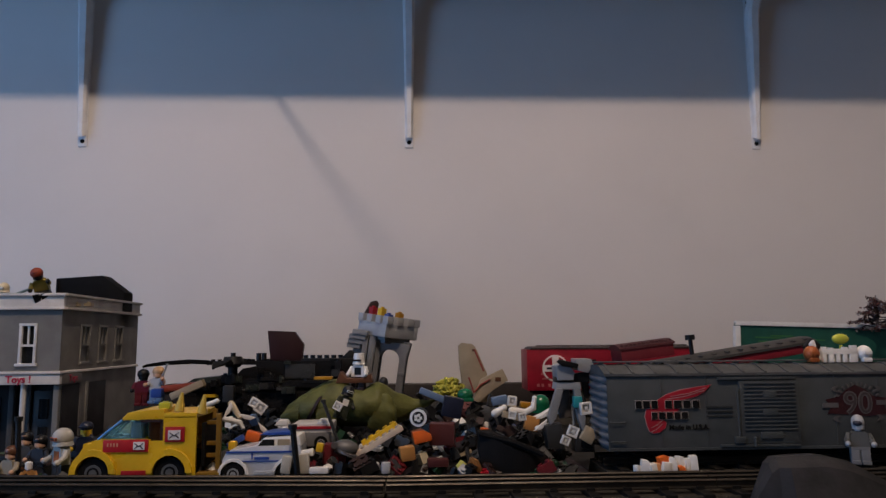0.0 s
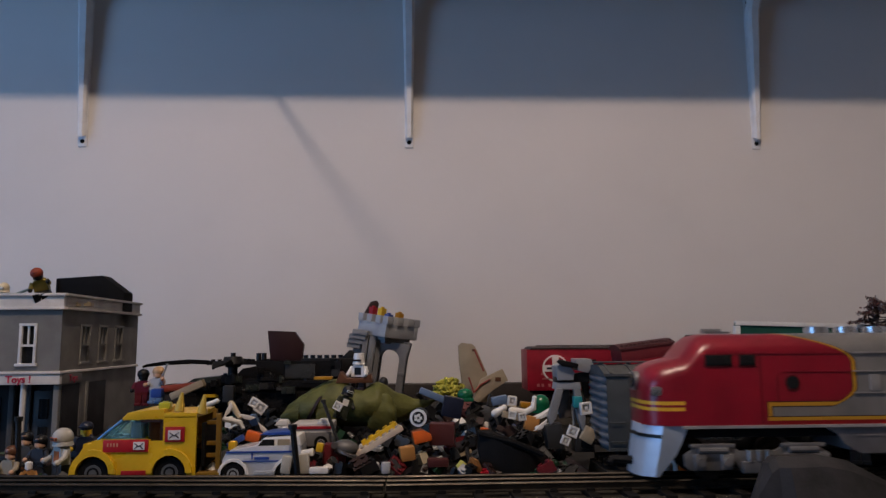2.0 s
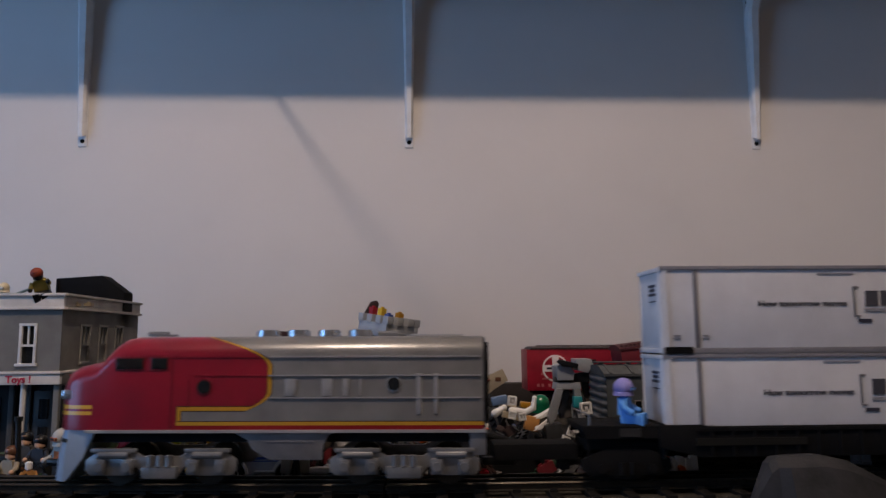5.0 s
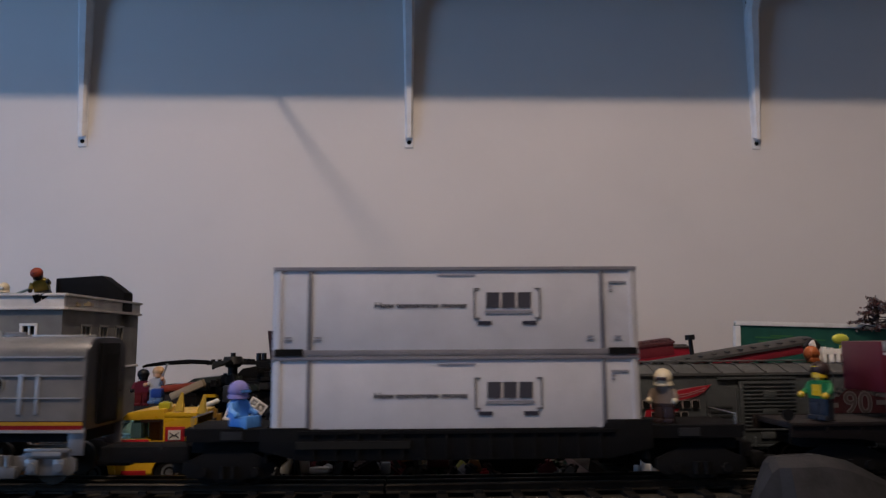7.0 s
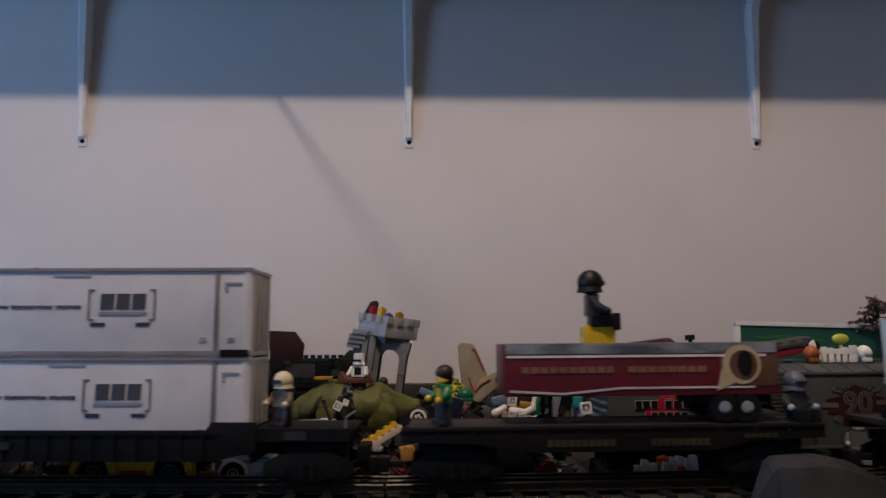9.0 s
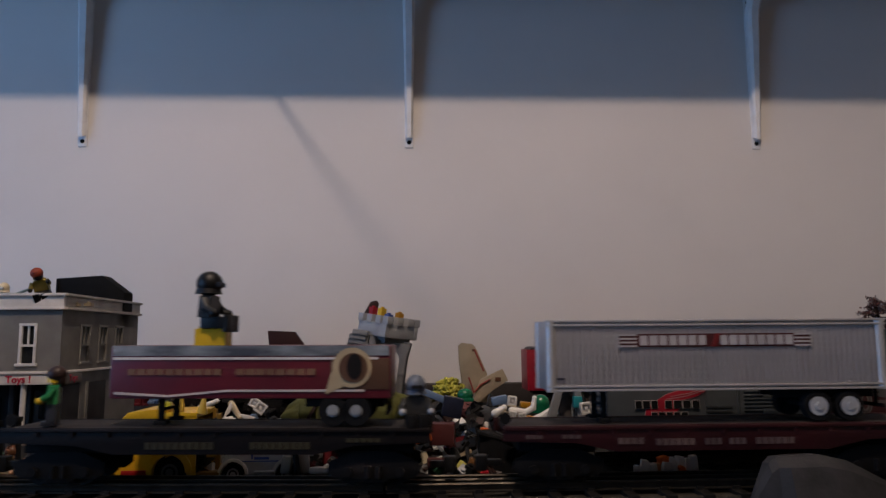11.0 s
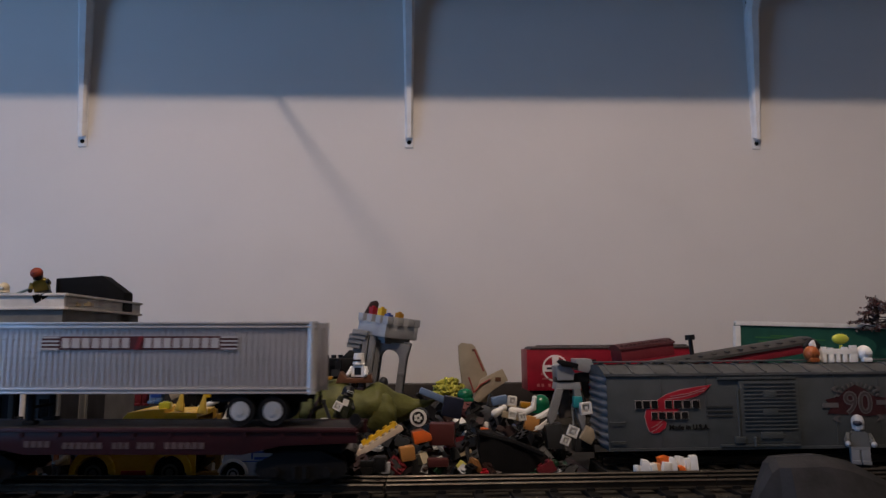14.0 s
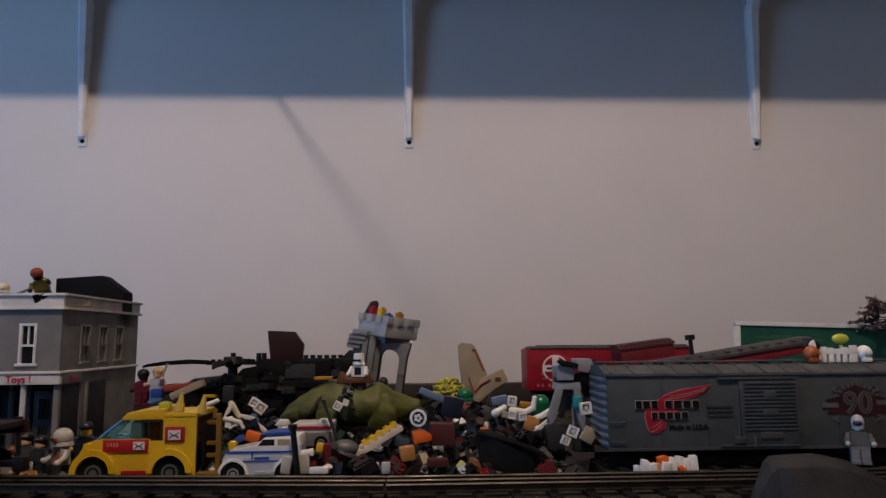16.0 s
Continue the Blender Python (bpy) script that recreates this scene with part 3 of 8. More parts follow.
def well_car():
    """Low black car: two raised ends and a well that holds the lower container."""
    t0, t1 = 0.3521, 0.7773
    n = t1 - t0
    a, z = 0.4168 - t0 - 0.003, 0.6984 - t0 + 0.003
    c = rolling("well_car", t0, "low black toy well car carrying stacked containers", "toy rail car")
    b = bm()
    for sy in (-1, 1):
        pts = [(a - 0.004, 0.0425), (a + 0.030, 0.0425), (a + 0.034, 0.0412), (z - 0.034, 0.0412), (z - 0.030, 0.0470), (z + 0.004, 0.0470), (z + 0.004, 0.026), (z - 0.028, 0.0185), (a + 0.028, 0.0185), (a - 0.004, 0.026)]
        bm_prism(b, pts, sy * 0.0305 - 0.0012, sy * 0.0305 + 0.0012, bev=0.0005)
        for i in range(14):
            x = a + 0.036 + (z - a - 0.072) * i / 13
            bm_box(b, x, sy * 0.0322, 0.0290, 0.0022, 0.0016, 0.0195)
        bm_box(b, (a + z) / 2, sy * 0.0322, 0.0390, z - a - 0.05, 0.0018, 0.0024)
    bm_box(b, (a + z) / 2, 0, 0.0248, z - a - 0.004, 0.0600, 0.003)
    for xx in (a + 0.0005, z - 0.0005):
        bm_box(b, xx, 0, 0.0300, 0.0020, 0.0600, 0.026)
    part("well", b, CAR_BLACK, c)
    for x0, x1, s in ((0.0, a - 0.001, 1), (z + 0.001, n, -1)):
        b = bm()
        bm_box(b, (x0 + x1) / 2, 0, 0.0395, x1 - x0, 0.056, 0.0055, bev=0.0008)
        bm_box(b, (x0 + x1) / 2, 0, 0.0290, x1 - x0 - 0.012, 0.016, 0.016, bev=0.0008)
        for sy in (-1, 1):
            bm_box(b, (x0 + x1) / 2, sy * 0.0280, 0.0370, x1 - x0 - 0.004, 0.0016, 0.0090)
            bm_box(b, x0 + 0.004 if s > 0 else x1 - 0.004, sy * 0.0275, 0.0290, 0.0012, 0.0014, 0.024)
        p = part("platform", b, CAR_BLACK, c)
        b = bm()
        xe = 0.006 if s > 0 else n - 0.006
        for sy in (-1, 1):
            bm_tube(b, [(xe, sy * 0.025, 0.042), (xe, sy * 0.025, 0.050), (xe, -sy * 0.002, 0.050)], 0.0006, 6)
        part("handrail", b, TRUCK_GREY, p)
        b = bm()
        bm_box(b, (x0 + x1) / 2 + s * 0.006, -0.0290, 0.0370, 0.016, 0.0012, 0.0060)
        part("plate", b, plastic("dim_plate", (0.020, 0.021, 0.023), 0.5), p, "small dark grey data panel")
    for x0, x1 in ((-0.066, -0.001), (n + 0.001, n + 0.010)):
        b = bm()
        bm_box(b, (x0 + x1) / 2, 0, 0.0215, x1 - x0, 0.030, 0.0120, bev=0.0008)
        part("end_beam", b, CAR_BLACK, c)
    b = bm()
    bm_box(b, n * 0.30, -0.0331, 0.0300, 0.085, 0.0008, 0.0055)
    part("lettering", b, plastic("worn_gold_ink", (0.009, 0.0085, 0.007), 0.5, dirt=0.0), c, "dim gold lettering bars on the sill")
    freight_truck(c, 0.034, CAR_BLACK)
    freight_truck(c, n - 0.034, CAR_BLACK)
    coupler(c, 0.004, -0.010)
    coupler(c, n - 0.004, n + 0.010)


def container(zb, label):
    """White ribbed shipping container with dark posts and lettering."""
    t0, n, h, w = 0.4168, 0.2816, 0.0685, 0.0272
    c = rolling("shipping_container", t0, label, "shipping container", z=zb)
    tagged(c, group="stacked containers")
    b = bm()
    bm_box(b, n / 2, 0, h / 2, n - 0.002, 2 * w - 0.002, h - 0.002, bev=0.0020)
    body = part("body", b, CONTAINER, c)
    for x, wd in ((0.0020, 0.004), (0.0280, 0.0042), (0.2540, 0.0042), (n - 0.0020, 0.004)):
        for sy in (-1, 1):
            b = bm()
            if 0.01 < x < 0.27:
                bm_box(b, x, sy * (w - 0.0008), h / 2, wd * 0.8, 0.0016, h - 0.0040, bev=0.0002)
            else:
                d = 1 if x < 0.1 else -1
                e = x - d * 0.0028
                ring = [(e, sy * (w - 0.0046)), (e + d * 0.0012, sy * (w - 0.0016)), (e + d * 0.0044, sy * (w + 0.0001)), (e + d * 0.0068, sy * (w + 0.0001)), (e + d * 0.0068, sy * (w - 0.0046))]
                bm_loft(b, [[(px, py, z) for px, py in ring] for z in (0.0005, h - 0.0005)])
            part("post", b, plastic("container_post", (0.15, 0.15, 0.17), 0.45) if 0.01 < x < 0.27 else CONTAINER, body)
    for z in (0.0024, h - 0.0024):
        for sy in (-1, 1):
            b = bm()
            bm_box(b, n / 2, sy * (w - 0.0006), z if z < 0.01 else z + 0.0008, n, 0.0018, 0.0046 if z < 0.01 else 0.0030, bev=0.0003)
            part("rail", b, plastic("container_rail", (0.19, 0.185, 0.20), 0.45), body)
        for x in (0.0006, n - 0.0006):
            b = bm()
            bm_box(b, x, 0, z, 0.0018, 2 * w, 0.0036, bev=0.0004)
            part("end_rail", b, CONTAINER, body)
    b = bm()
    for sy in (-1, 1):
        bm_box(b, n - 0.0008, sy * 0.013, h / 2, 0.0012, 0.024, h - 0.010, bev=0.0003)
        for k in (-0.006, 0.006):
            bm_cyl(b, move(n + 0.0006, sy * 0.013 + k, h / 2), 0.0008, h - 0.010, seg=8)
    part("end_door", b, SILVER, body)
    for sy in (-1, 1):
        side = pose(0, 0, 0) if sy < 0 else pose(n, 0, 0, 0, 0, 180)
        y = -w + 0.0008

        def bar(name, x, z, wd, hh, mat, label=""):
            g = bm()
            bm_box(g, x, y, z, wd, 0.0010, hh)
            part(name, g, mat, body, label, m=side)

        letters("How tomorrow moves", 0.0062, side @ pose(0.1132, y, 0.0385), plastic("slogan_ink", (0.075, 0.075, 0.09), 0.5, dirt=0.1), body, "slogan", bold=0.00015, width=1.22)
        # the railway's mark is only three dark slabs between brackets
        for x in (0.1692, 0.1814, 0.1936):
            g = bm()
            bm_prism(g, [(x - 0.0054, 0.0364), (x + 0.0050, 0.0364), (x + 0.0054, 0.0484), (x - 0.0050, 0.0484)], y - 0.0005, y + 0.0005)
            part("mark", g, plastic("mark_ink", (0.045, 0.045, 0.055), 0.5, dirt=0.0), body, "dark railway mark drawn as a plain slab", m=side)
        for x0, d in ((0.1542, 1), (0.2064, -1)):
            g = bm()
            e = 0.0046 * d
            bm_prism(g, [(x0, 0.0278), (x0 + e, 0.0278), (x0 + e, 0.0291), (x0 + 0.0014 * d, 0.0291), (x0 + 0.0014 * d, 0.0506), (x0 + e, 0.0506), (x0 + e, 0.0519), (x0, 0.0519)], y - 0.0005, y + 0.0005)
            part("bracket_mark", g, plastic("bracket_ink", (0.12, 0.12, 0.13), 0.5, dirt=0.1), body, m=side)
        bar("small_print", 0.1814, 0.0332, 0.0370, 0.0026, FAINT_INK)
        bar("small_print", 0.1410, 0.0620, 0.0290, 0.0011, FAINT_INK)
        for x in (0.1625, 0.1975):
            bar("number_bar", x, 0.0249, 0.0110, 0.0028, INK)
        bar("data_bar", 0.2665, 0.0560, 0.0135, 0.0018, FAINT_INK)
        for z in (0.0528, 0.0500):
            bar("data_bar", 0.2612, z, 0.0026, 0.0016, FAINT_INK)
        for x in (0.0120, 0.0345, 0.2445, 0.2660):
            bar("data_bar", x, 0.0142, 0.0048, 0.0011, FAINT_INK)
            bar("data_bar", x, 0.0120, 0.0056, 0.0011, FAINT_INK)
        # dark slots under the lifting corners
        for x in (0.0128, n - 0.0128):
            g = bm()
            bm_box(g, x, -w - 0.0002, 0.0030, 0.0215, 0.0016, 0.0052)
            part("corner_slot", g, CAR_BLACK, body, m=side)
    for k, (z, wd) in enumerate(((0.0540, 0.016), (0.0505, 0.012), (0.0470, 0.016), (0.0415, 0.014))):
        b = bm()
        bm_box(b, 0.0008, -0.006, z, 0.0008, wd, 0.0022 if k < 3 else 0.0010)
        part("end_mark", b, INK, body)


def flat_car(t0, t1, mat, label, bars, ink):
    n = t1 - t0
    c = rolling("flat_car", t0, label, "toy rail car")
    b = bm()
    bm_box(b, n / 2, 0, 0.0400, n - 0.010, 0.058, 0.0050, bev=0.0007)
    part("deck", b, plastic("worn_deck", (0.024, 0.022, 0.022), 0.7), c)
    for sy in (-1, 1):
        b = bm()
        e = 0.058
        pts = [(0.002, 0.0430), (n - 0.002, 0.0430), (n - 0.002, 0.0320), (n - e, 0.0300), (n - e - 0.030, 0.0235), (e + 0.030, 0.0235), (e, 0.0300), (0.002, 0.0320)]
        bm_prism(b, pts, sy * 0.0300 - 0.0012, sy * 0.0300 + 0.0012, bev=0.0005)
        bm_box(b, n / 2, sy * 0.0316, 0.0412, n - 0.006, 0.0022, 0.0022, bev=0.0004)
        s = part("side_sill", b, mat, c)
        for i in range(11):
            b = bm()
            bm_box(b, 0.03 + (n - 0.06) * i / 10, sy * 0.0314, 0.0385, 0.0030, 0.0018, 0.0040)
            part("stake_pocket", b, mat, s)
        if sy < 0:
            for x0, x1, z, hh in bars:
                b = bm()
                k = max(3, round(n * (x1 - x0) / 0.0052))
                for i in range(k):
                    bm_box(b, n * (x0 + (x1 - x0) * (i + 0.5) / k), -0.0314, z, n * (x1 - x0) / k * 0.76, 0.0008, hh)
                part("lettering", b, ink, s, "unreadable pale lettering bars")
    b = bm()
    bm_box(b, n / 2, 0, 0.0310, n * 0.6, 0.020, 0.014, bev=0.001)
    part("centre_sill", b, FLAT_BLACK, c)
    for xe in (0.005, n - 0.005):
        b = bm()
        bm_cyl(b, move(xe, -0.022, 0.038), 0.0006, 0.024, seg=6)
        bm_cyl(b, move(xe, -0.022, 0.048, 90), 0.0045, 0.0016, seg=16)
        part("brake_wheel", b, FLAT_BLACK, c)
    freight_truck(c, 0.045)
    freight_truck(c, n - 0.045)
    coupler(c, 0.004, -0.012)
    coupler(c, n - 0.004, n + 0.012)
    return c


def trailer_wheels(t, xs, rim, rr=0.0080):
    for x in xs:
        for sy in (-1, 1):
            b = bm()
            bm_cyl(b, move(x, sy * 0.0215, 0.0110, 90), 0.0110, 0.008, seg=24)
            w = part("wheel", b, FLAT_BLACK, t)
            b = bm()
            bm_cyl(b, move(x, sy * 0.0250, 0.0110, 90), rr, 0.0022, seg=24)
            bm_cyl(b, move(x, sy * 0.0258, 0.0110, 90), 0.0030, 0.0026, seg=16)
            part("rim", b, rim, w)
        b = bm()
        bm_cyl(b, move(x, 0, 0.0110, 90), 0.002, 0.040, seg=8)
        part("axle", b, FLAT_BLACK, t)


DECK_Z = RAIL_Z + 0.0438


def ribbed_trailer():
    t0, t1 = 1.2107, 1.4789
    n, zb, zt, w = t1 - t0, 0.0888 - DECK_Z, 0.1437 - DECK_Z, 0.0260
    t = rolling("semi_trailer", t0, "ribbed aluminium toy semi trailer riding on a flat car", "toy trailer", z=DECK_Z)
    b = bm()
    bm_box(b, n / 2, 0, (zb + zt) / 2, n - 0.003, 2 * w - 0.002, zt - zb - 0.001, bev=0.0012)
    body = part("body", b, ALU, t)
    k = 58
    rib = bm()
    bm_box(rib, 0, 0, 0, 0.0018, 0.0012, zt - zb - 0.011)
    for i in range(9):
        bm_box(rib, 0.0022, 0, ((i + 0.5) / 9 - 0.5) * (zt - zb - 0.013), 0.0008, 0.0012, 0.0008)
    me = mesh_of("rib", rib, ALU)
    for i in range(k):
        for sy in (-1, 1):
            ob = new("rib", me)
            ob.parent = body
            ob.location = (0.006 + (n - 0.012) * i / (k - 1), sy * (w - 0.0008), (zb + zt) / 2)
    for z in (zt - 0.0010, zt - 0.0042, zb + 0.0012, zb + 0.0042):
        for sy in (-1, 1):
            b = bm()
            bm_box(b, n / 2, sy * (w + 0.0002), z, n, 0.0018, 0.0016, bev=0.0003)
            part("trim_rail", b, SILVER, body)
    for x in (0.0015, n - 0.0015):
        for sy in (-1, 1):
            b = bm()
            bm_cyl(b, move(x + (0.0022 if x < 0.1 else -0.0022), sy * (w - 0.0026), (zb + zt) / 2), 0.0040, zt - zb, seg=20)
            part("post", b, SILVER, body)
    for sy in (-1, 1):
        side = pose(0, 0, 0) if sy < 0 else pose(n, 0, 0, 0, 0, 180)
        y, z = -w - 0.0001, 0.1275 - DECK_Z
        x0, x1 = n * 0.212, n * 0.774
        b = bm()
        bm_box(b, (x0 + x1) / 2, y, z, x1 - x0, 0.0008, 0.0102)
        s = part("name_board", b, plastic("name_red", (0.060, 0.012, 0.012), 0.5), body, "dark red name panel with pale bars", m=side)
        for xa, xb in ((-0.004, 0.090), (0.915, 1.004)):
            for dz in (-0.0043, -0.0014, 0.0014, 0.0043):
                b = bm()
                bm_box(b, x0 + (x1 - x0) * (xa + xb) / 2, y - 0.0005, z + dz, (x1 - x0) * (xb - xa), 0.0008, 0.0013)
                part("stripe", b, plastic("dull_print", (0.40, 0.38, 0.38), 0.5), s)
        for xa, xb, k in ((0.10, 0.455, 7), (0.52, 0.910, 8)):
            b = bm()
            stroke_word(b, x0 + (x1 - x0) * xa, x0 + (x1 - x0) * xb, z, 0.0076, k, y - 0.0005, 0.0008)
            part("lettering", b, plastic("dull_print", (0.40, 0.38, 0.38)), s)
        b = bm()
        bm_prism(b, [(x0 + (x1 - x0) * 0.475, z - 0.0052), (x0 + (x1 - x0) * 0.50, z - 0.0052), (x0 + (x1 - x0) * 0.525, z + 0.0052), (x0 + (x1 - x0) * 0.50, z + 0.0052)], y - 0.0012, y - 0.0002)
        part("emblem", b, plastic("emblem_red", (0.15, 0.014, 0.014), 0.5), s)
        b = bm()
        bm_box(b, 0.0105, y, zb + 0.010, 0.006, 0.0008, 0.0016)
        part("number_bars", b, INK, body, m=side)
    b = bm()
    for sy in (-1, 1):
        bm_box(b, n - 0.0006, sy * 0.0125, (zb + zt) / 2, 0.0016, 0.023, zt - zb - 0.008, bev=0.0004)
        bm_cyl(b, move(n + 0.0006, sy * 0.006, (zb + zt) / 2), 0.0007, zt - zb - 0.010, seg=8)
    part("rear_door", b, ALU, body)
    under(t, n, zb)
    trailer_wheels(t, (1.4216 - t0, 1.4465 - t0), LIGHT_GREY, 0.0072)


def under(t, n, zb):
    for sy in (-1, 1):
        b = bm()
        bm_box(b, n * 0.83, sy * 0.0150, zb - 0.0035, n * 0.28, 0.004, 0.006, bev=0.0006)
        part("bogie_rail", b, FLAT_BLACK, t)
    b = bm()
    for sy in (-1, 1):
        bm_box(b, n * 0.17, sy * 0.0150, (zb + 0.002) / 2, 0.0045, 0.004, zb - 0.002, bev=0.0005)
        bm_box(b, n * 0.17, sy * 0.0150, 0.0015, 0.010, 0.008, 0.003, bev=0.0005)
    bm_box(b, n * 0.17, 0, zb * 0.55, 0.002, 0.030, 0.002)
    part("landing_gear", b, FLAT_BLACK, t)
    b = bm()
    bm_box(b, n * 0.83, 0, zb - 0.0040, 0.060, 0.030, 0.006)
    part("bogie", b, FLAT_BLACK, t)
    b = bm()
    bm_box(b, n * 0.985, 0, zb * 0.45, 0.002, 0.046, 0.003)
    for sy in (-1, 1):
        bm_box(b, n * 0.985, sy * 0.014, zb * 0.72, 0.002, 0.003, zb * 0.56)
    part("bumper", b, FLAT_BLACK, t)


def painted_trailer():
    t0, t1 = 0.8897, 1.1038
    n, zb, zt, w = t1 - t0, 0.0855 - DECK_Z, 0.1255 - DECK_Z, 0.0260
    t = rolling("semi_trailer", t0, "dark red and gold toy semi trailer with a round emblem", "toy trailer", z=DECK_Z)
    b = bm()
    bm_box(b, n / 2, 0, (zb + zt) / 2, n, 2 * w, zt - zb, bev=0.0012)
    body = part("body", b, plastic("trailer_burgundy", (0.105, 0.011, 0.020), 0.3), t)
    h = zt - zb
    for sy in (-1, 1):
        side = pose(0, 0, 0) if sy < 0 else pose(n, 0, 0, 0, 0, 180)
        y = -w - 0.0002
        b = bm()
        bm_box(b, n / 2, y, zt - h * 0.10, n - 0.003, 0.0008, h * 0.19)
        part("upper_panel", b, sky_print(), body, "printed blue and grey panel along the top", m=side)
        b = bm()
        bm_box(b, n / 2 - 0.004, y - 0.0002, zt - h * 0.245, n - 0.012, 0.0008, 0.0019)
        part("stripe", b, plastic("stripe_white", (0.62, 0.58, 0.55), 0.4), body, m=side)
        b = bm()
        pts = [(0.004, zb + h * 0.085), (0.045, zb + h * 0.03), (0.090, zb + h * 0.13), (n - 0.020, zb + h * 0.13), (n - 0.020, zb + h * 0.17), (0.090, zb + h * 0.17), (0.045, zb + h * 0.07), (0.004, zb + h * 0.13)]
        bm_prism(b, pts, y - 0.0006, y + 0.0002)
        part("stripe", b, PALE_INK, body, m=side)
        b = bm()
        for xa, xb, k in ((0.06, 0.40, 10), (0.445, 0.735, 8)):
            b = bm()
            stroke_word(b, n * xa, n * xb, zb + h * 0.50, 0.0046, k, y - 0.0002, 0.0008)
            part("lettering", b, plastic("dull_gold", (0.17, 0.095, 0.055), 0.5), body, "unreadable gold lettering bars", m=side)
        b = bm()
        bm_box(b, n * 0.89, y, zb + h * 0.46, n * 0.21, 0.0008, h * 0.58, bev=0.0003)
        part("gold_panel", b, plastic("bronze_print", (0.095, 0.048, 0.028), 0.45), body, m=side)
        b = bm()
        cx, cz = n * 0.862, zb + h * 0.58
        bm_cyl(b, pose(cx, y - 0.0008, cz, 90), 0.0150, 0.0010, seg=32)
        e = part("emblem", b, plastic("emblem_cream", (0.42, 0.33, 0.20), 0.45), body, "round cream and black emblem, plain", m=side)
        b = bm()
        bm_cyl(b, pose(cx + 0.001, y - 0.0014, cz, 90), 0.0110, 0.0010, seg=32)
        part("emblem_field", b, plastic("bronze_print", (0.16, 0.075, 0.035)), e)
        b = bm()
        bm_cyl(b, pose(cx + 0.002, y - 0.0020, cz + 0.001, 90) @ Matrix.Diagonal((0.62, 1, 1, 1)), 0.0095, 0.0010, seg=24)
        part("emblem_core", b, BLACK, e)
        b = bm()
        bm_prism(b, [(cx - 0.020, cz - 0.020), (cx - 0.006, cz - 0.014), (cx - 0.006, cz + 0.004), (cx - 0.016, cz - 0.004)], y - 0.0010, y - 0.0002)
        part("emblem_tail", b, plastic("emblem_cream", (0.42, 0.33, 0.20)), e)
    under(t, n, zb)
    trailer_wheels(t, (1.0600 - t0, 1.0776 - t0), GREY, 0.0046)
    return n, zt


def sky_print():
    if "sky_print" in MATS:
        return MATS["sky_print"]
    n = Nodes("sky_print")
    mp = n.add("ShaderNodeMapping", Vector=n.coord())
    mp.inputs["Scale"].default_value = (18, 1, 60)
    f = n.noise(1.0, 4.0, mp.outputs[0])
    n.put(n.bsdf.inputs["Base Color"], n.mix(n.ramp(f, 0.40, 0.62), (0.055, 0.065, 0.080), (0.26, 0.29, 0.31)))
    n.bsdf.inputs["Roughness"].default_value = 0.35
    MATS["sky_print"] = n.mat
    return n.mat


diesel_engine()
well_car()
container(0.0483, "white shipping container with dark posts standing in a well car")
container(0.1168, "white shipping container with dark posts, stacked on another container")
flat_car(0.8093, 1.1362, plastic("flat_car_dark", (0.008, 0.006, 0.006), 0.6), "dark toy flat car carrying a painted trailer",
         ((0.34, 0.50, 0.0300, 0.0050), (0.58, 0.72, 0.0300, 0.0050), (0.80, 0.88, 0.0340, 0.0030)), plastic("dim_gold", (0.035, 0.030, 0.014), 0.5))
TRAILER_N, TRAILER_TOP = painted_trailer()
flat_car(1.1734, 1.5135, MAROON, "maroon toy flat car with pale lettering carrying a trailer",
         ((0.055, 0.095, 0.0350, 0.0028), (0.135, 0.18, 0.0350, 0.0028), (0.26, 0.32, 0.0312, 0.0045), (0.345, 0.435, 0.0302, 0.0046), (0.455, 0.495, 0.0302, 0.0046), (0.51, 0.55, 0.0302, 0.0046), (0.57, 0.66, 0.0302, 0.0046)), plastic("dim_lettering", (0.085, 0.060, 0.058), 0.5))
ribbed_trailer()

# ---- toys: small makers ----


def bm_brick(b, nx, ny, plates, m=None, mi=0, studs=True):
    """A studded toy brick, 8 mm a stud and 3.2 mm a plate, standing on z = 0."""
    m = m or Matrix()
    h = plates * 0.0032
    bm_box(b, 0, 0, h / 2, nx * 0.008 - 0.0002, ny * 0.008 - 0.0002, h, m, mi=mi)
    if studs:
        for i in range(nx):
            for j in range(ny):
                bm_cyl(b, m @ move((i - (nx - 1) / 2) * 0.008, (j - (ny - 1) / 2) * 0.008, h + 0.0009), 0.0024, 0.0018, seg=10, mi=mi)
    return b


def toy_brick(mat, nx, ny, plates, m, colour, studs=True):
    b = bm()
    bm_brick(b, nx, ny, plates, studs=studs)
    return solid("toy_brick", b, mat, m, colour + " plastic toy brick lying in the heap", "toy brick", "loose toy bricks")


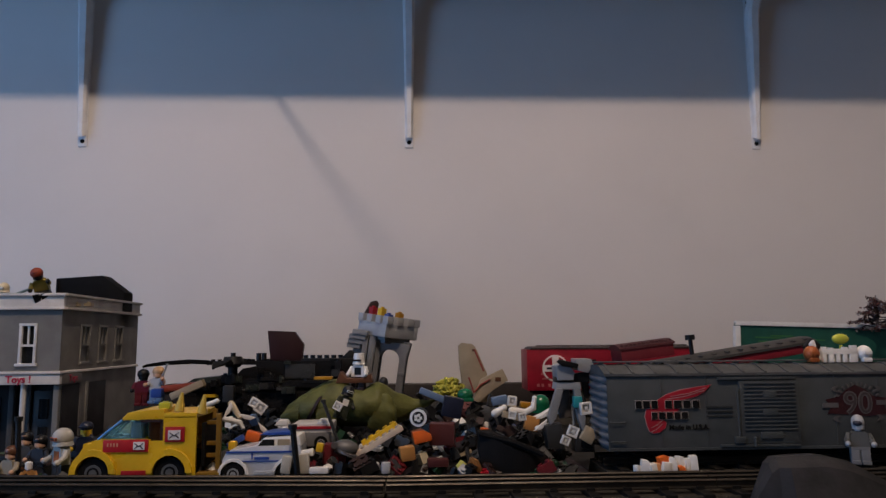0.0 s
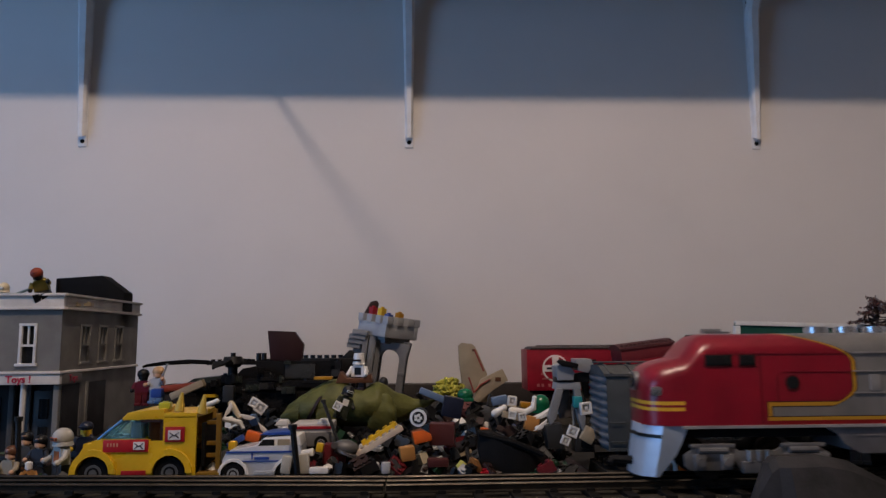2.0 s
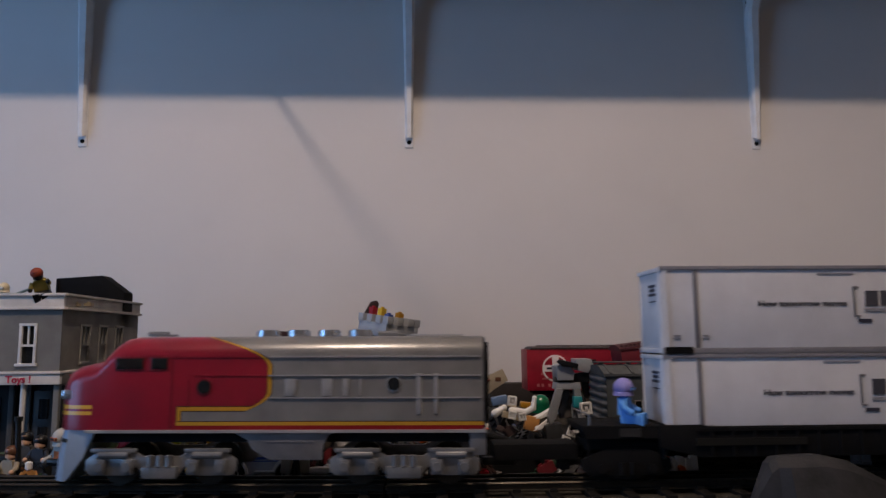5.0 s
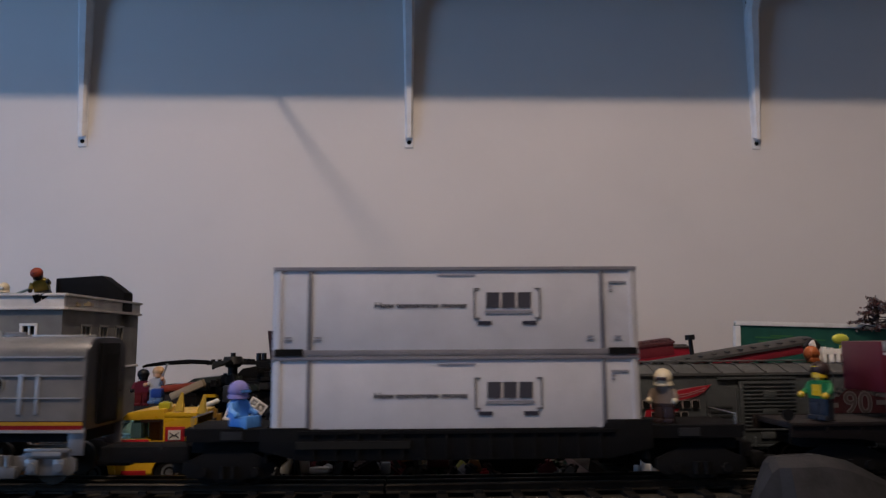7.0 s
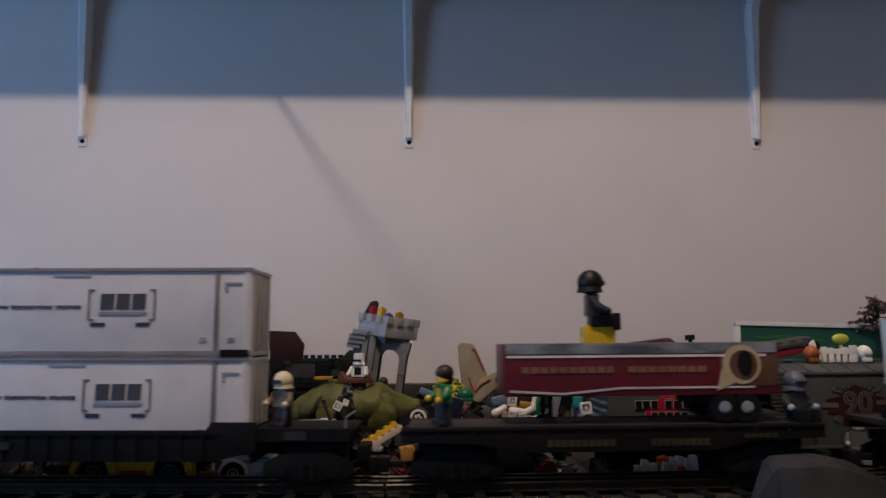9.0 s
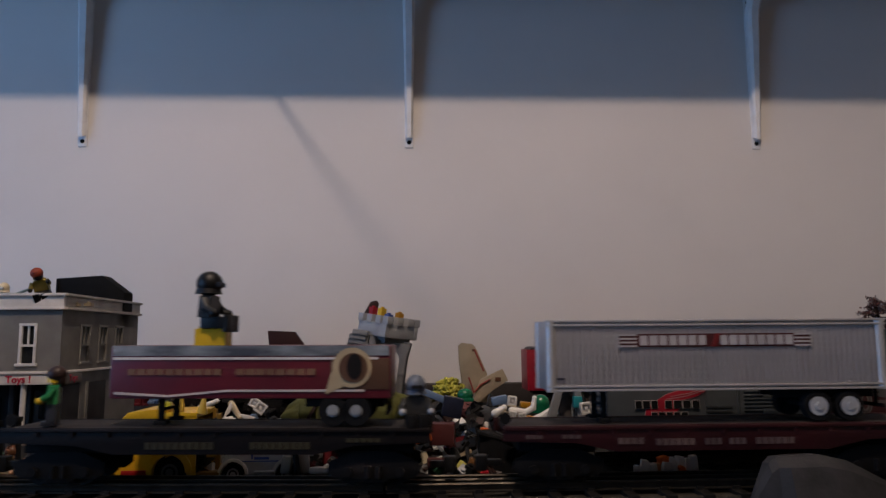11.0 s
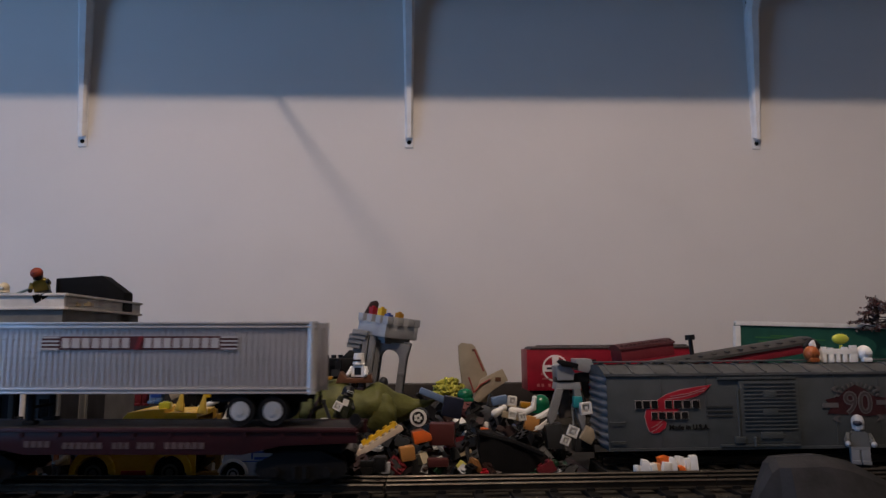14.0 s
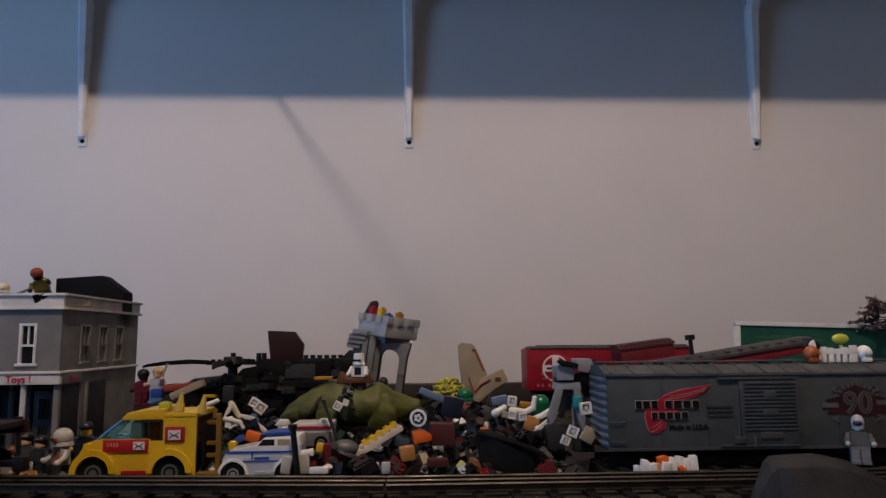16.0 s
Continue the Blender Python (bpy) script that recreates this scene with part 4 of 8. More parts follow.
def toy_figure(m, legs, torso, head, hat=None, hat_kind="cap", seated=False, label="", arm_up=0, scale=1.0, rider=None, print_mat=None):
    """A small jointed plastic figure as one plain mesh: legs, torso, arms, head, headgear."""
    b = bm()
    if seated:
        for sx in (-1, 1):
            bm_box(b, sx * 0.0040, -0.0060, 0.0035, 0.0074, 0.0160, 0.0068, bev=0.0010, mi=0)
            bm_box(b, sx * 0.0040, -0.0135, 0.0030, 0.0074, 0.0040, 0.0100, bev=0.0008, mi=0)
        zt = 0.0065
    else:
        for sx in (-1, 1):
            bm_box(b, sx * 0.0040, 0, 0.0065, 0.0074, 0.0068, 0.0130, bev=0.0008, mi=0)
            bm_box(b, sx * 0.0040, -0.0020, 0.0016, 0.0074, 0.0090, 0.0032, bev=0.0006, mi=0)
        bm_box(b, 0, 0, 0.0135, 0.0156, 0.0070, 0.0036, bev=0.0008, mi=0)
        zt = 0.0150
    w0, w1, d = 0.0078, 0.0062, 0.0036
    bm_loft(b, [[(-w, -d, z), (w, -d, z), (w, d, z), (-w, d, z)] for w, z in ((w0, zt), (w0 - 0.0003, zt + 0.003), (w1, zt + 0.0120), (w1 - 0.0016, zt + 0.0130))], mi=1)
    for sx in (-1, 1):
        a = math.radians(arm_up if sx > 0 else arm_up * 0.3)
        top, mid = Vector((sx * 0.0074, 0, zt + 0.0105)), Vector((sx * 0.0096, -0.002 - 0.002 * math.sin(a), zt + 0.0055 + 0.003 * math.sin(a)))
        end = mid + Vector((sx * 0.0004, -0.0055 * math.cos(a), -0.0030 * math.cos(a) + 0.007 * math.sin(a)))
        bm_tube(b, [top, mid, end], [0.0026, 0.0025, 0.0021], 8, mi=1)
        bm_ball(b, move(*end, s=(1, 1.1, 1)), 0.0025, 8, mi=2)
    if print_mat:
        bm_box(b, 0, -d - 0.0001, zt + 0.0060, 0.0075, 0.0008, 0.0080, mi=4)
    bm_cyl(b, move(0, 0, zt + 0.0136), 0.0030, 0.0016, seg=12, mi=2)
    zh = zt + 0.0190
    bm_cyl(b, move(0, 0, zh), 0.0050, 0.0084, seg=18, mi=2)
    bm_cyl(b, move(0, 0, zh + 0.0050), 0.0046, 0.0018, r2=0.0026, seg=14, mi=2)
    if hat:
        if hat_kind == "helmet":
            bm_ball(b, move(0, 0.0004, zh + 0.0010, s=(1.02, 1.08, 1.05)), 0.0072, 16, mi=3)
            bm_cyl(b, move(0, 0.0008, zh - 0.0034), 0.0078, 0.0030, r2=0.0070, seg=18, mi=3)
            bm_box(b, 0, -0.0068, zh + 0.0004, 0.0085, 0.0020, 0.0028, bev=0.0005, mi=4)
        elif hat_kind == "slim":
            bm_ball(b, move(0, 0.0004, zh + 0.0014, s=(0.80, 0.88, 1.0)), 0.0068, 16, mi=3)
            bm_ball(b, move(-0.0008, -0.0036, zh + 0.0012, s=(0.72, 0.55, 0.5)), 0.0054, 14, mi=4)
        elif hat_kind == "bucket":
            bm_cyl(b, move(0, 0, zh + 0.0012), 0.0064, 0.0110, r2=0.0058, seg=20, mi=3)
            bm_cyl(b, move(0, 0, zh - 0.0044), 0.0074, 0.0022, r2=0.0066, seg=20, mi=3)
            bm_box(b, 0, -0.0060, zh - 0.0012, 0.0090, 0.0020, 0.0022, bev=0.0004, mi=4)
        elif hat_kind == "cap":
            bm_ball(b, move(0, 0, zh + 0.0026, s=(1, 1.05, 0.8)), 0.0060, 14, mi=3)
            bm_box(b, 0, -0.0068, zh + 0.0028, 0.0084, 0.0060, 0.0012, bev=0.0004, mi=3)
        elif hat_kind == "hair":
            bm_ball(b, move(0, 0.0012, zh + 0.0016, s=(1.05, 1.05, 0.95)), 0.0064, 14, mi=3)
            bm_ball(b, move(0, 0.0040, zh - 0.0020, s=(1, 0.7, 1.2)), 0.0050, 12, mi=3)
    mats = [legs, torso, head, hat or head, print_mat or INK]
    ob = solid("toy_figure", b, mats, m @ Matrix.Scale(scale, 4), label, "toy figure", "small plastic figures", smooth=40)
    return ob


def bm_wheel(b, m, r, t, mi_tyre=0, mi_rim=1):
    bm_cyl(b, m, r, t, seg=22, mi=mi_tyre)
    bm_cyl(b, m, r * 0.56, t * 1.06, seg=18, mi=mi_rim)
    bm_cyl(b, m, r * 0.40, t * 1.10, seg=16, mi=mi_tyre)
    bm_cyl(b, m, r * 0.26, t * 1.16, seg=12, mi=mi_rim)


# ---- toy shop building ----


def shop_building():
    """Two-storey grey shop: pilastered corner, cornice, sash windows, shopfront with a name band."""
    X1, Y0, Y1 = -0.3879, 0.800, 1.016
    w, d = 0.34, Y1 - Y0
    zb, zc, ztop = 0.0983, 0.1655, 0.1837
    t = thing("shop_building", pose(X1, Y0, 0), "two-storey grey toy shop building with white cornice", "toy building")
    th = 0.004
    # front wall, pieced round its openings
    wins = [(-0.4323 - X1, -0.4147 - X1)]
    wins += [(a - 0.052 * k, b - 0.052 * k) for k in (1, 2, 3, 4) for a, b in wins[:1]]
    z0, z1 = 0.1053, 0.1490
    def pieced(us, vs, holes, put):
        """A wall of cells cut at us and vs, joined, with some left open."""
        b = bm()
        for ua, ub in zip(us, us[1:]):
            for va, vb in zip(vs, vs[1:]):
                if not (va == z0 and any(abs(ua - p[0]) < 1e-6 for p in holes)):
                    put(b, (ua + ub) / 2, (va + vb) / 2, ub - ua, vb - va)
        bmesh.ops.remove_doubles(b, verts=b.verts[:], dist=1e-5)
        return b

    b = pieced(sorted([-w, 0.0] + [v for p in wins for v in p]), [zb, z0, z1, zc], wins, lambda g, u, v, su, sv: bm_box(g, u, th / 2, v, su, th, sv))
    part("wall", b, STUCCO, t)
    b = bm()
    bm_box(b, -w / 2, d - th / 2, zc / 2, w, th, zc)
    bm_box(b, -w + th / 2, d / 2, zc / 2, th, d - 2 * th, zc)
    part("back_wall", b, STUCCO, t)
    # side wall with three upper windows
    sides = [(0.046, 0.070), (0.094, 0.118), (0.142, 0.166)]
    b = pieced(sorted([th, d - th] + [v for p in sides for v in p]), [0.0, z0, z1, zc], sides, lambda g, u, v, su, sv: bm_box(g, -th / 2, u, v, th, su, sv))
    part("side_wall", b, STUCCO, t)

    def sash(m, ww, hh):
        f = part("window", frame_bm(ww, hh), TRIM, t, "white sash window", m=m)
        g = bm()
        bm_box(g, 0, 0.0026, hh / 2, ww - 0.003, 0.0008, hh - 0.003)
        part("pane", g, DARK_GLASS, f)

    def frame_bm(ww, hh):
        g = bm()
        for sx in (-1, 1):
            bm_box(g, sx * (ww / 2 - 0.0008), 0.0012, hh / 2, 0.0030, 0.0044, hh + 0.003, bev=0.0003)
        bm_box(g, 0, 0.0012, hh, ww + 0.002, 0.0048, 0.0030, bev=0.0003)
        bm_box(g, 0, 0.0006, 0.0, ww + 0.006, 0.0062, 0.0030, bev=0.0003)
        bm_box(g, 0, 0.0012, hh * 0.48, ww - 0.003, 0.0034, 0.0024)
        bm_box(g, 0, 0.0016, hh * 0.74, 0.0018, 0.0026, hh * 0.5)
        return g

    for xa, xb in wins:
        sash(pose((xa + xb) / 2, 0, z0), xb - xa, z1 - z0)
    # side window frames take a grey near the wall's, not white
    grey_trim = plastic("side_trim_grey", (0.175, 0.17, 0.157), 0.65)
    for ya, yb in sides:
        g = frame_bm(yb - ya, z1 - z0)
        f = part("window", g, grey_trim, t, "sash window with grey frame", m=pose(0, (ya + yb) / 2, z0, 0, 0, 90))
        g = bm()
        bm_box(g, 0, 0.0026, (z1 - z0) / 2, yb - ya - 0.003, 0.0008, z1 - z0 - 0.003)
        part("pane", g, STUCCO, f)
    # cornice: three stepped courses, darker on the side than on the front
    for k, (za, zz, o) in enumerate(((zc, zc + 0.003, 0.004), (zc + 0.003, ztop - 0.003, 0.0015), (ztop - 0.003, ztop, 0.004))):
        b = bm()
        bm_box(b, -w / 2 + o / 2, th / 2 - o / 2, (za + zz) / 2, w + o, th + o, zz - za, bev=0.0005)
        part("cornice", b, TRIM, t)
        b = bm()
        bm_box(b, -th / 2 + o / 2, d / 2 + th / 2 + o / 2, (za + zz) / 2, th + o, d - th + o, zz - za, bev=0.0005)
        part("cornice", b, plastic("side_cornice_grey", (0.36, 0.35, 0.33), 0.55), t)
    b = bm()
    bm_box(b, -w / 2, d / 2, zc + 0.002, w - 0.009, d - 0.009, 0.004)
    part("roof", b, DARK_GREY, t)
    # shopfront band and name
    zs0, zs1 = 0.0841, 0.0950
    b = bm()
    bm_box(b, -w / 2 + 0.0015, 0.0005, (zs0 + zs1) / 2, w + 0.003, 0.009, zs1 - zs0, bev=0.0006)
    band = part("name_band", b, TRIM, t, "white shop name band with red lettering")
    b = bm()
    bm_box(b, -w / 2 + 0.002, 0.0, zb - 0.0015, w + 0.004, 0.011, 0.003, bev=0.0006)
    bm_box(b, 0.001, d * 0.5, zb - 0.0015, 0.005, d, 0.003, bev=0.0006)
    part("belt_course", b, TRIM, t)
    letters("Toys !", 0.0108, pose(-0.4288 - X1, -0.0044, (zs0 + zs1) / 2), plastic("red_lettering", (0.42, 0.02, 0.05), 0.4), band, bold=0.0002)
    b = bm()
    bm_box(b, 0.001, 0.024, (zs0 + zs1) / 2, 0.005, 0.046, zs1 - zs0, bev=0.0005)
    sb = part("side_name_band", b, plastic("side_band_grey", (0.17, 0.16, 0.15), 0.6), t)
    letters("Toys", 0.0105, pose(0.0037, 0.026, (zs0 + zs1) / 2, 0, 0, 90), plastic("red_lettering", (0.42, 0.02, 0.05)), sb)
    # open ground floor: posts, recessed door and shop window
    for x in (-0.4254 - X1, -0.150, -0.3350):
        b = bm()
        bm_cyl(b, move(x, 0.0016, zs0 / 2), 0.0030, zs0, seg=12)
        bm_box(b, x, 0.0016, 0.003, 0.008, 0.008, 0.006, bev=0.0006)
        part("post", b, TRIM, t)
    for y in (0.003, 0.052, 0.068):
        b = bm()
        bm_box(b, -0.002, y, zs0 / 2, 0.006, 0.006, zs0, bev=0.0006)
        part("pilaster", b, plastic("side_trim_grey", (0.22, 0.215, 0.20)), t)
    # flat dark panels on the side wall, set out like shop windows
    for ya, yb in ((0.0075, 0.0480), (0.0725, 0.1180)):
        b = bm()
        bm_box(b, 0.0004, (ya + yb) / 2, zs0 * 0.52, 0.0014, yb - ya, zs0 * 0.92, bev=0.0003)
        part("side_dark_panel", b, plastic("shopfront_dark", (0.018, 0.018, 0.020), 0.6), t)
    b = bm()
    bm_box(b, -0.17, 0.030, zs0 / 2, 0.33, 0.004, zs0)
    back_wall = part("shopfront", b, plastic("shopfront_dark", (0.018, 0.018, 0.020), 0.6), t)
    for xc, ww in ((-0.105, 0.060), (-0.22, 0.110)):
        b = bm()
        bm_box(b, xc, 0.0275, zs0 * 0.52, ww, 0.0012, zs0 * 0.6)
        part("shop_window", b, plastic("night_blue_glazing", (0.014, 0.015, 0.022), 0.2), back_wall)
    for xc in (-0.010, -0.044, -0.062):
        b = bm()
        bm_box(b, xc, 0.0262, zs0 * 0.5, 0.006, 0.006, zs0, bev=0.0006)
        part("jamb", b, plastic("jamb_grey", (0.075, 0.073, 0.070), 0.6), back_wall)
    b = bm()
    bm_box(b, -0.027, 0.0272, zs0 * 0.45, 0.024, 0.003, zs0 * 0.90, bev=0.0005)
    door = part("door", b, plastic("shop_door_grey", (0.030, 0.030, 0.030), 0.5), back_wall)
    b = bm()
    for z in (0.30, 0.66):
        bm_box(b, -0.027, 0.0254, zs0 * z, 0.010, 0.0012, zs0 * 0.26)
    part("pane", b, DARK_GLASS, door)
    return X1, Y0, ztop, zc + 0.004


SHOP_X, SHOP_Y, SHOP_TOP, SHOP_ROOF = shop_building()


def roof_shed():
    """Dark wedge-shaped tile piece on the shop's roof."""
    x0, x1 = -0.4749, -0.3845
    z0, z1 = SHOP_ROOF, 0.2175
    b = bm()
    n = x1 - x0
    h = z1 - z0
    bm_prism(b, [(0, 0), (n, 0), (n, h * 0.52), (n * 0.66, h), (0, h * 0.92)], 0, 0.028, bev=0.0008)
    bm_box(b, 0.003, -0.001, h * 0.46, 0.0012, 0.002, h * 0.8)
    solid("roof_piece", b, FLAT_BLACK, pose(x0, 0.957, z0), "black wedge-shaped plastic piece on the shop roof", "toy part")


roof_shed()
toy_figure(pose(-0.4146, 0.812, 0.1763 + 0.006, 28, -14, 10), BLACK, plastic("olive_yellow", (0.17, 0.13, 0.02), 0.4), BLACK, plastic("rust_red", (0.26, 0.045, 0.02), 0.4), "hair", seated=True, arm_up=50, scale=1.0,
           label="red-haired toy figure sitting on the shop cornice")
b = bm()
bm_tube(b, [(0, 0, 0), (0.026, 0, 0.010)], 0.0016)
bm_box(b, 0.002, 0, 0.002, 0.018, 0.006, 0.004, bev=0.001)
solid("toy_blaster", b, plastic("grey_green", (0.16, 0.21, 0.19), 0.4), pose(-0.4573, 0.82, SHOP_ROOF + 0.012), "grey-green toy launcher lying on the shop roof", "toy part")
toy_figure(pose(-0.4706, 0.83, SHOP_ROOF), WHITE, plastic("pale_green", (0.45, 0.50, 0.42), 0.4), CREAM, CREAM, "helmet", seated=True, label="cream-headed toy figure on the shop roof", scale=0.85)
for bx in (136, 158):
    toy_brick(TAN, 1, 1, 1, pose(-0.3879 + (bx - 136) * 0.00066, 0.83, SHOP_ROOF + 0.001), "tan", True)

# ---- yellow van ----


def post_van():
    Y0 = 0.640
    x0, x1 = -0.2926, -0.1900
    n, dd = x1 - x0, 0.058
    zt, zc = 0.0676, 0.0594
    v = thing("toy_van", pose(x0, Y0, 0.004), "yellow and red plastic toy post van with blue windscreen", "toy van")
    ux = lambda p: (p - 133) / (346 - 133) * n
    uz = lambda p: 0.0159 + (840 - p) / (840 - 731) * (zt - 0.0159) - 0.004
    r = 0.0142

    def arch(cx, rr, k=10):
        return [(cx + rr * math.cos(math.pi * i / k), 0.0135 + rr * math.sin(math.pi * i / k)) for i in range(k + 1)]

    c1, c2 = ux(166), ux(301)
    low = 0.006
    # side profile below the windows, with both wheel arches cut out
    prof = [(0.001, low), (0.0005, uz(812)), (ux(146), uz(792)), (ux(170), uz(778)), (ux(263), uz(778)), (ux(263), uz(781)), (n, uz(781)), (n, low)]
    prof += [(c2 + r + 0.001, low)] + arch(c2, r) + [(c2 - r - 0.001, low), (c1 + r + 0.001, low)] + arch(c1, r) + [(c1 - r - 0.001, low)]
    b = bm()
    bm_prism(b, prof, 0, 0.003)
    bm_prism(b, prof, dd - 0.003, dd)
    bm_box(b, n / 2, dd / 2, uz(790), n * 0.9, dd - 0.006, 0.004)
    body = part("body", b, YELLOW, v)
    b = bm()
    bm_loft(b, [[(ux(p), y, uz(q)) for y in (0.0004, dd - 0.0004)] + [(ux(p) + 0.003, y, uz(q) - 0.004) for y in (dd - 0.0004, 0.0004)] for p, q in ((136, 815), (146, 793), (170, 779))])
    part("bonnet", b, YELLOW, v)
    for cx in (c1, c2):
        for y in (-0.0030, dd - 0.001):
            b = bm()
            rings = []
            for i in range(13):
                a = math.pi * i / 12
                ca, sa = math.cos(a), math.sin(a)
                rings.append([(cx + rr * ca, yy, 0.0130 + rr * sa * 1.05) for rr, yy in ((r, y), (r + 0.0052, y), (r + 0.0052, y + 0.004), (r, y + 0.004))])
            bm_loft(b, rings)
            part("wheel_arch", b, YELLOW, v)
        for y in (0.0040, dd - 0.0040):
            b = bm()
            bm_wheel(b, pose(cx, y, 0.0130, 90), 0.0130, 0.008)
            part("wheel", b, [FLAT_BLACK, plastic("hub_grey", (0.085, 0.09, 0.095), 0.45)], v)
    # rear box and cab pillars
    b = bm()
    bm_box(b, (ux(287) + n) / 2, 0.0015, (uz(781) + uz(738)) / 2, n - ux(287), 0.003, uz(738) - uz(781))
    bm_box(b, (ux(287) + n) / 2, dd - 0.0015, (uz(781) + uz(738)) / 2, n - ux(287), 0.003, uz(738) - uz(781))
    bm_box(b, (ux(287) + n) / 2, dd / 2, uz(736), n - ux(287), dd, 0.0045, bev=0.0005)
    part("rear_box", b, YELLOW, v)
    b = bm()
    pts = [(ux(212), uz(740)), (ux(222), uz(730)), (ux(258), uz(725)), (ux(287), uz(724)), (ux(287), uz(743)), (ux(214), uz(744))]
    bm_prism(b, pts, 0.0005, dd - 0.0005, bev=0.0008)
    part("cab_roof", b, YELLOW, v)
    b = bm()
    bm_prism(b, [(ux(172), uz(777)), (ux(212), uz(742)), (ux(246), uz(743)), (ux(246), uz(777))], 0.002, dd - 0.002, bev=0.0008)
    part("windscreen", b, BLUE_GLASS, v, "light blue clear windscreen")
    b = bm()
    bm_tube(b, [(ux(170), 0.002, uz(778)), (ux(211), 0.002, uz(744))], 0.0011)
    part("pillar", b, SKY_BLUE, v)
    b = bm()
    bm_box(b, ux(284), 0.0016, (uz(743) + uz(779)) / 2, 0.0022, 0.003, uz(743) - uz(779))
    bm_box(b, ux(265), 0.0016, uz(745), ux(284) - ux(246), 0.003, 0.0024)
    part("door_frame", b, DARK_BROWN, v)
    b = bm()
    bm_cyl(b, move(ux(228), dd * 0.35, uz(768)), 0.0055, 0.012, seg=14)
    bm_ball(b, move(ux(228), dd * 0.35, uz(758)), 0.0055, 12)
    part("driver_seat", b, GREY, v)
    b = bm()
    bm_box(b, ux(264), dd / 2, uz(765), 0.014, 0.030, 0.022, bev=0.002)
    part("seat", b, BROWN, v)
    # red panels with white envelope signs
    for pa, pb, qa, qb in ((182, 262, 778, 800), (291, 326, 756, 783), (216, 260, 833, 842)):
        b = bm()
        bm_box(b, (ux(pa) + ux(pb)) / 2, -0.0004, (uz(qa) + uz(qb)) / 2, ux(pb) - ux(pa), 0.0016, uz(qa) - uz(qb), bev=0.0002)
        p = part("panel", b, plastic("van_red", (0.40, 0.012, 0.020), 0.3), v, "red side panel")
        if qa > 820:
            continue
        ca, cb, da, db = (236, 256, 782, 796) if pa == 182 else (297, 319, 762, 779)
        b = bm()
        bm_box(b, (ux(ca) + ux(cb)) / 2, -0.0014, (uz(da) + uz(db)) / 2, ux(cb) - ux(ca), 0.0008, uz(da) - uz(db))
        e = part("envelope_sign", b, WHITE, p, "white envelope symbol")
        b = bm()
        mx, my = (ux(ca) + ux(cb)) / 2, (uz(da) + uz(db)) / 2
        for s in (-1, 1):
            bm_tube(b, [(mx + s * (ux(cb) - ux(ca)) * 0.38, -0.0020, my + 0.0022), (mx, -0.0020, my - 0.0004)], 0.0004, 6)
            bm_tube(b, [(mx + s * (ux(cb) - ux(ca)) * 0.38, -0.0020, my - 0.0026), (mx + s * 0.001, -0.0020, my)], 0.0004, 6)
        part("symbol", b, INK, e)
        if pa == 182:
            b = bm()
            for k in range(4):
                bm_box(b, ux(191 + k * 5.5), -0.0014, uz(787), 0.0011, 0.0008, 0.0030)
            part("number_bars", b, FLESH, p)
    for k, px in enumerate((300, 316, 330, 341)):
        b = bm()
        bm_cyl(b, move(ux(px), 0.010, uz(733)), 0.0024, 0.0022, seg=12)
        bm_cyl(b, move(ux(px), 0.030, uz(733)), 0.0024, 0.0022, seg=12)
        part("stud", b, YELLOW, v)
    b = bm()
    bm_box(b, ux(281), 0.012, uz(720), 0.010, 0.008, 0.0060, bev=0.001)
    bm_cyl(b, move(ux(281), 0.012, uz(715)), 0.0024, 0.003, seg=12)
    part("roof_lamp", b, LIME, v, "lime roof lamp")
    for px, py in ((311, 731), (352, 736)):
        b = bm()
        bm_cyl(b, move(ux(px), 0.008, uz(py) + 0.009, 0, 8), 0.0045, 0.016, r2=0.0012, seg=12)
        part("horn", b, plastic("horn_yellow", (0.50, 0.36, 0.06), 0.4), v, "yellow pointed horn piece")
    # open back: floor, two posts and a row of cross bars
    tail = plastic("dark_yellow", (0.20, 0.11, 0.012), 0.45)
    b = bm()
    bm_box(b, n + 0.010, dd / 2, 0.010, 0.020, dd * 0.9, 0.004, bev=0.0005)
    part("tail_floor", b, tail, v)
    for px, yy in ((1.0, dd - 0.004), (17.0, 0.010)):
        b = bm()
        bm_box(b, n + px * 0.001, yy, (uz(735) + uz(836)) / 2, 0.0040, 0.005, uz(735) - uz(836), bev=0.0004)
        part("tail_post", b, tail, v)
    for q in (752, 790, 812):
        b = bm()
        bm_box(b, n + 0.011, 0.014, uz(q), 0.012, 0.004, 0.0034, bev=0.0004)
        part("tail_bar", b, tail, v)
    # black sheet stands in for the dark inside of the open back
    b = bm()
    bm_box(b, n + 0.0045, dd * 0.5, uz(790), 0.003, dd * 0.8, uz(748) - uz(826), bev=0.0005)
    part("rear_door", b, CAR_BLACK, v)


post_van()

# ---- grey boxcar on the siding ----
SIDING_Y = 0.672


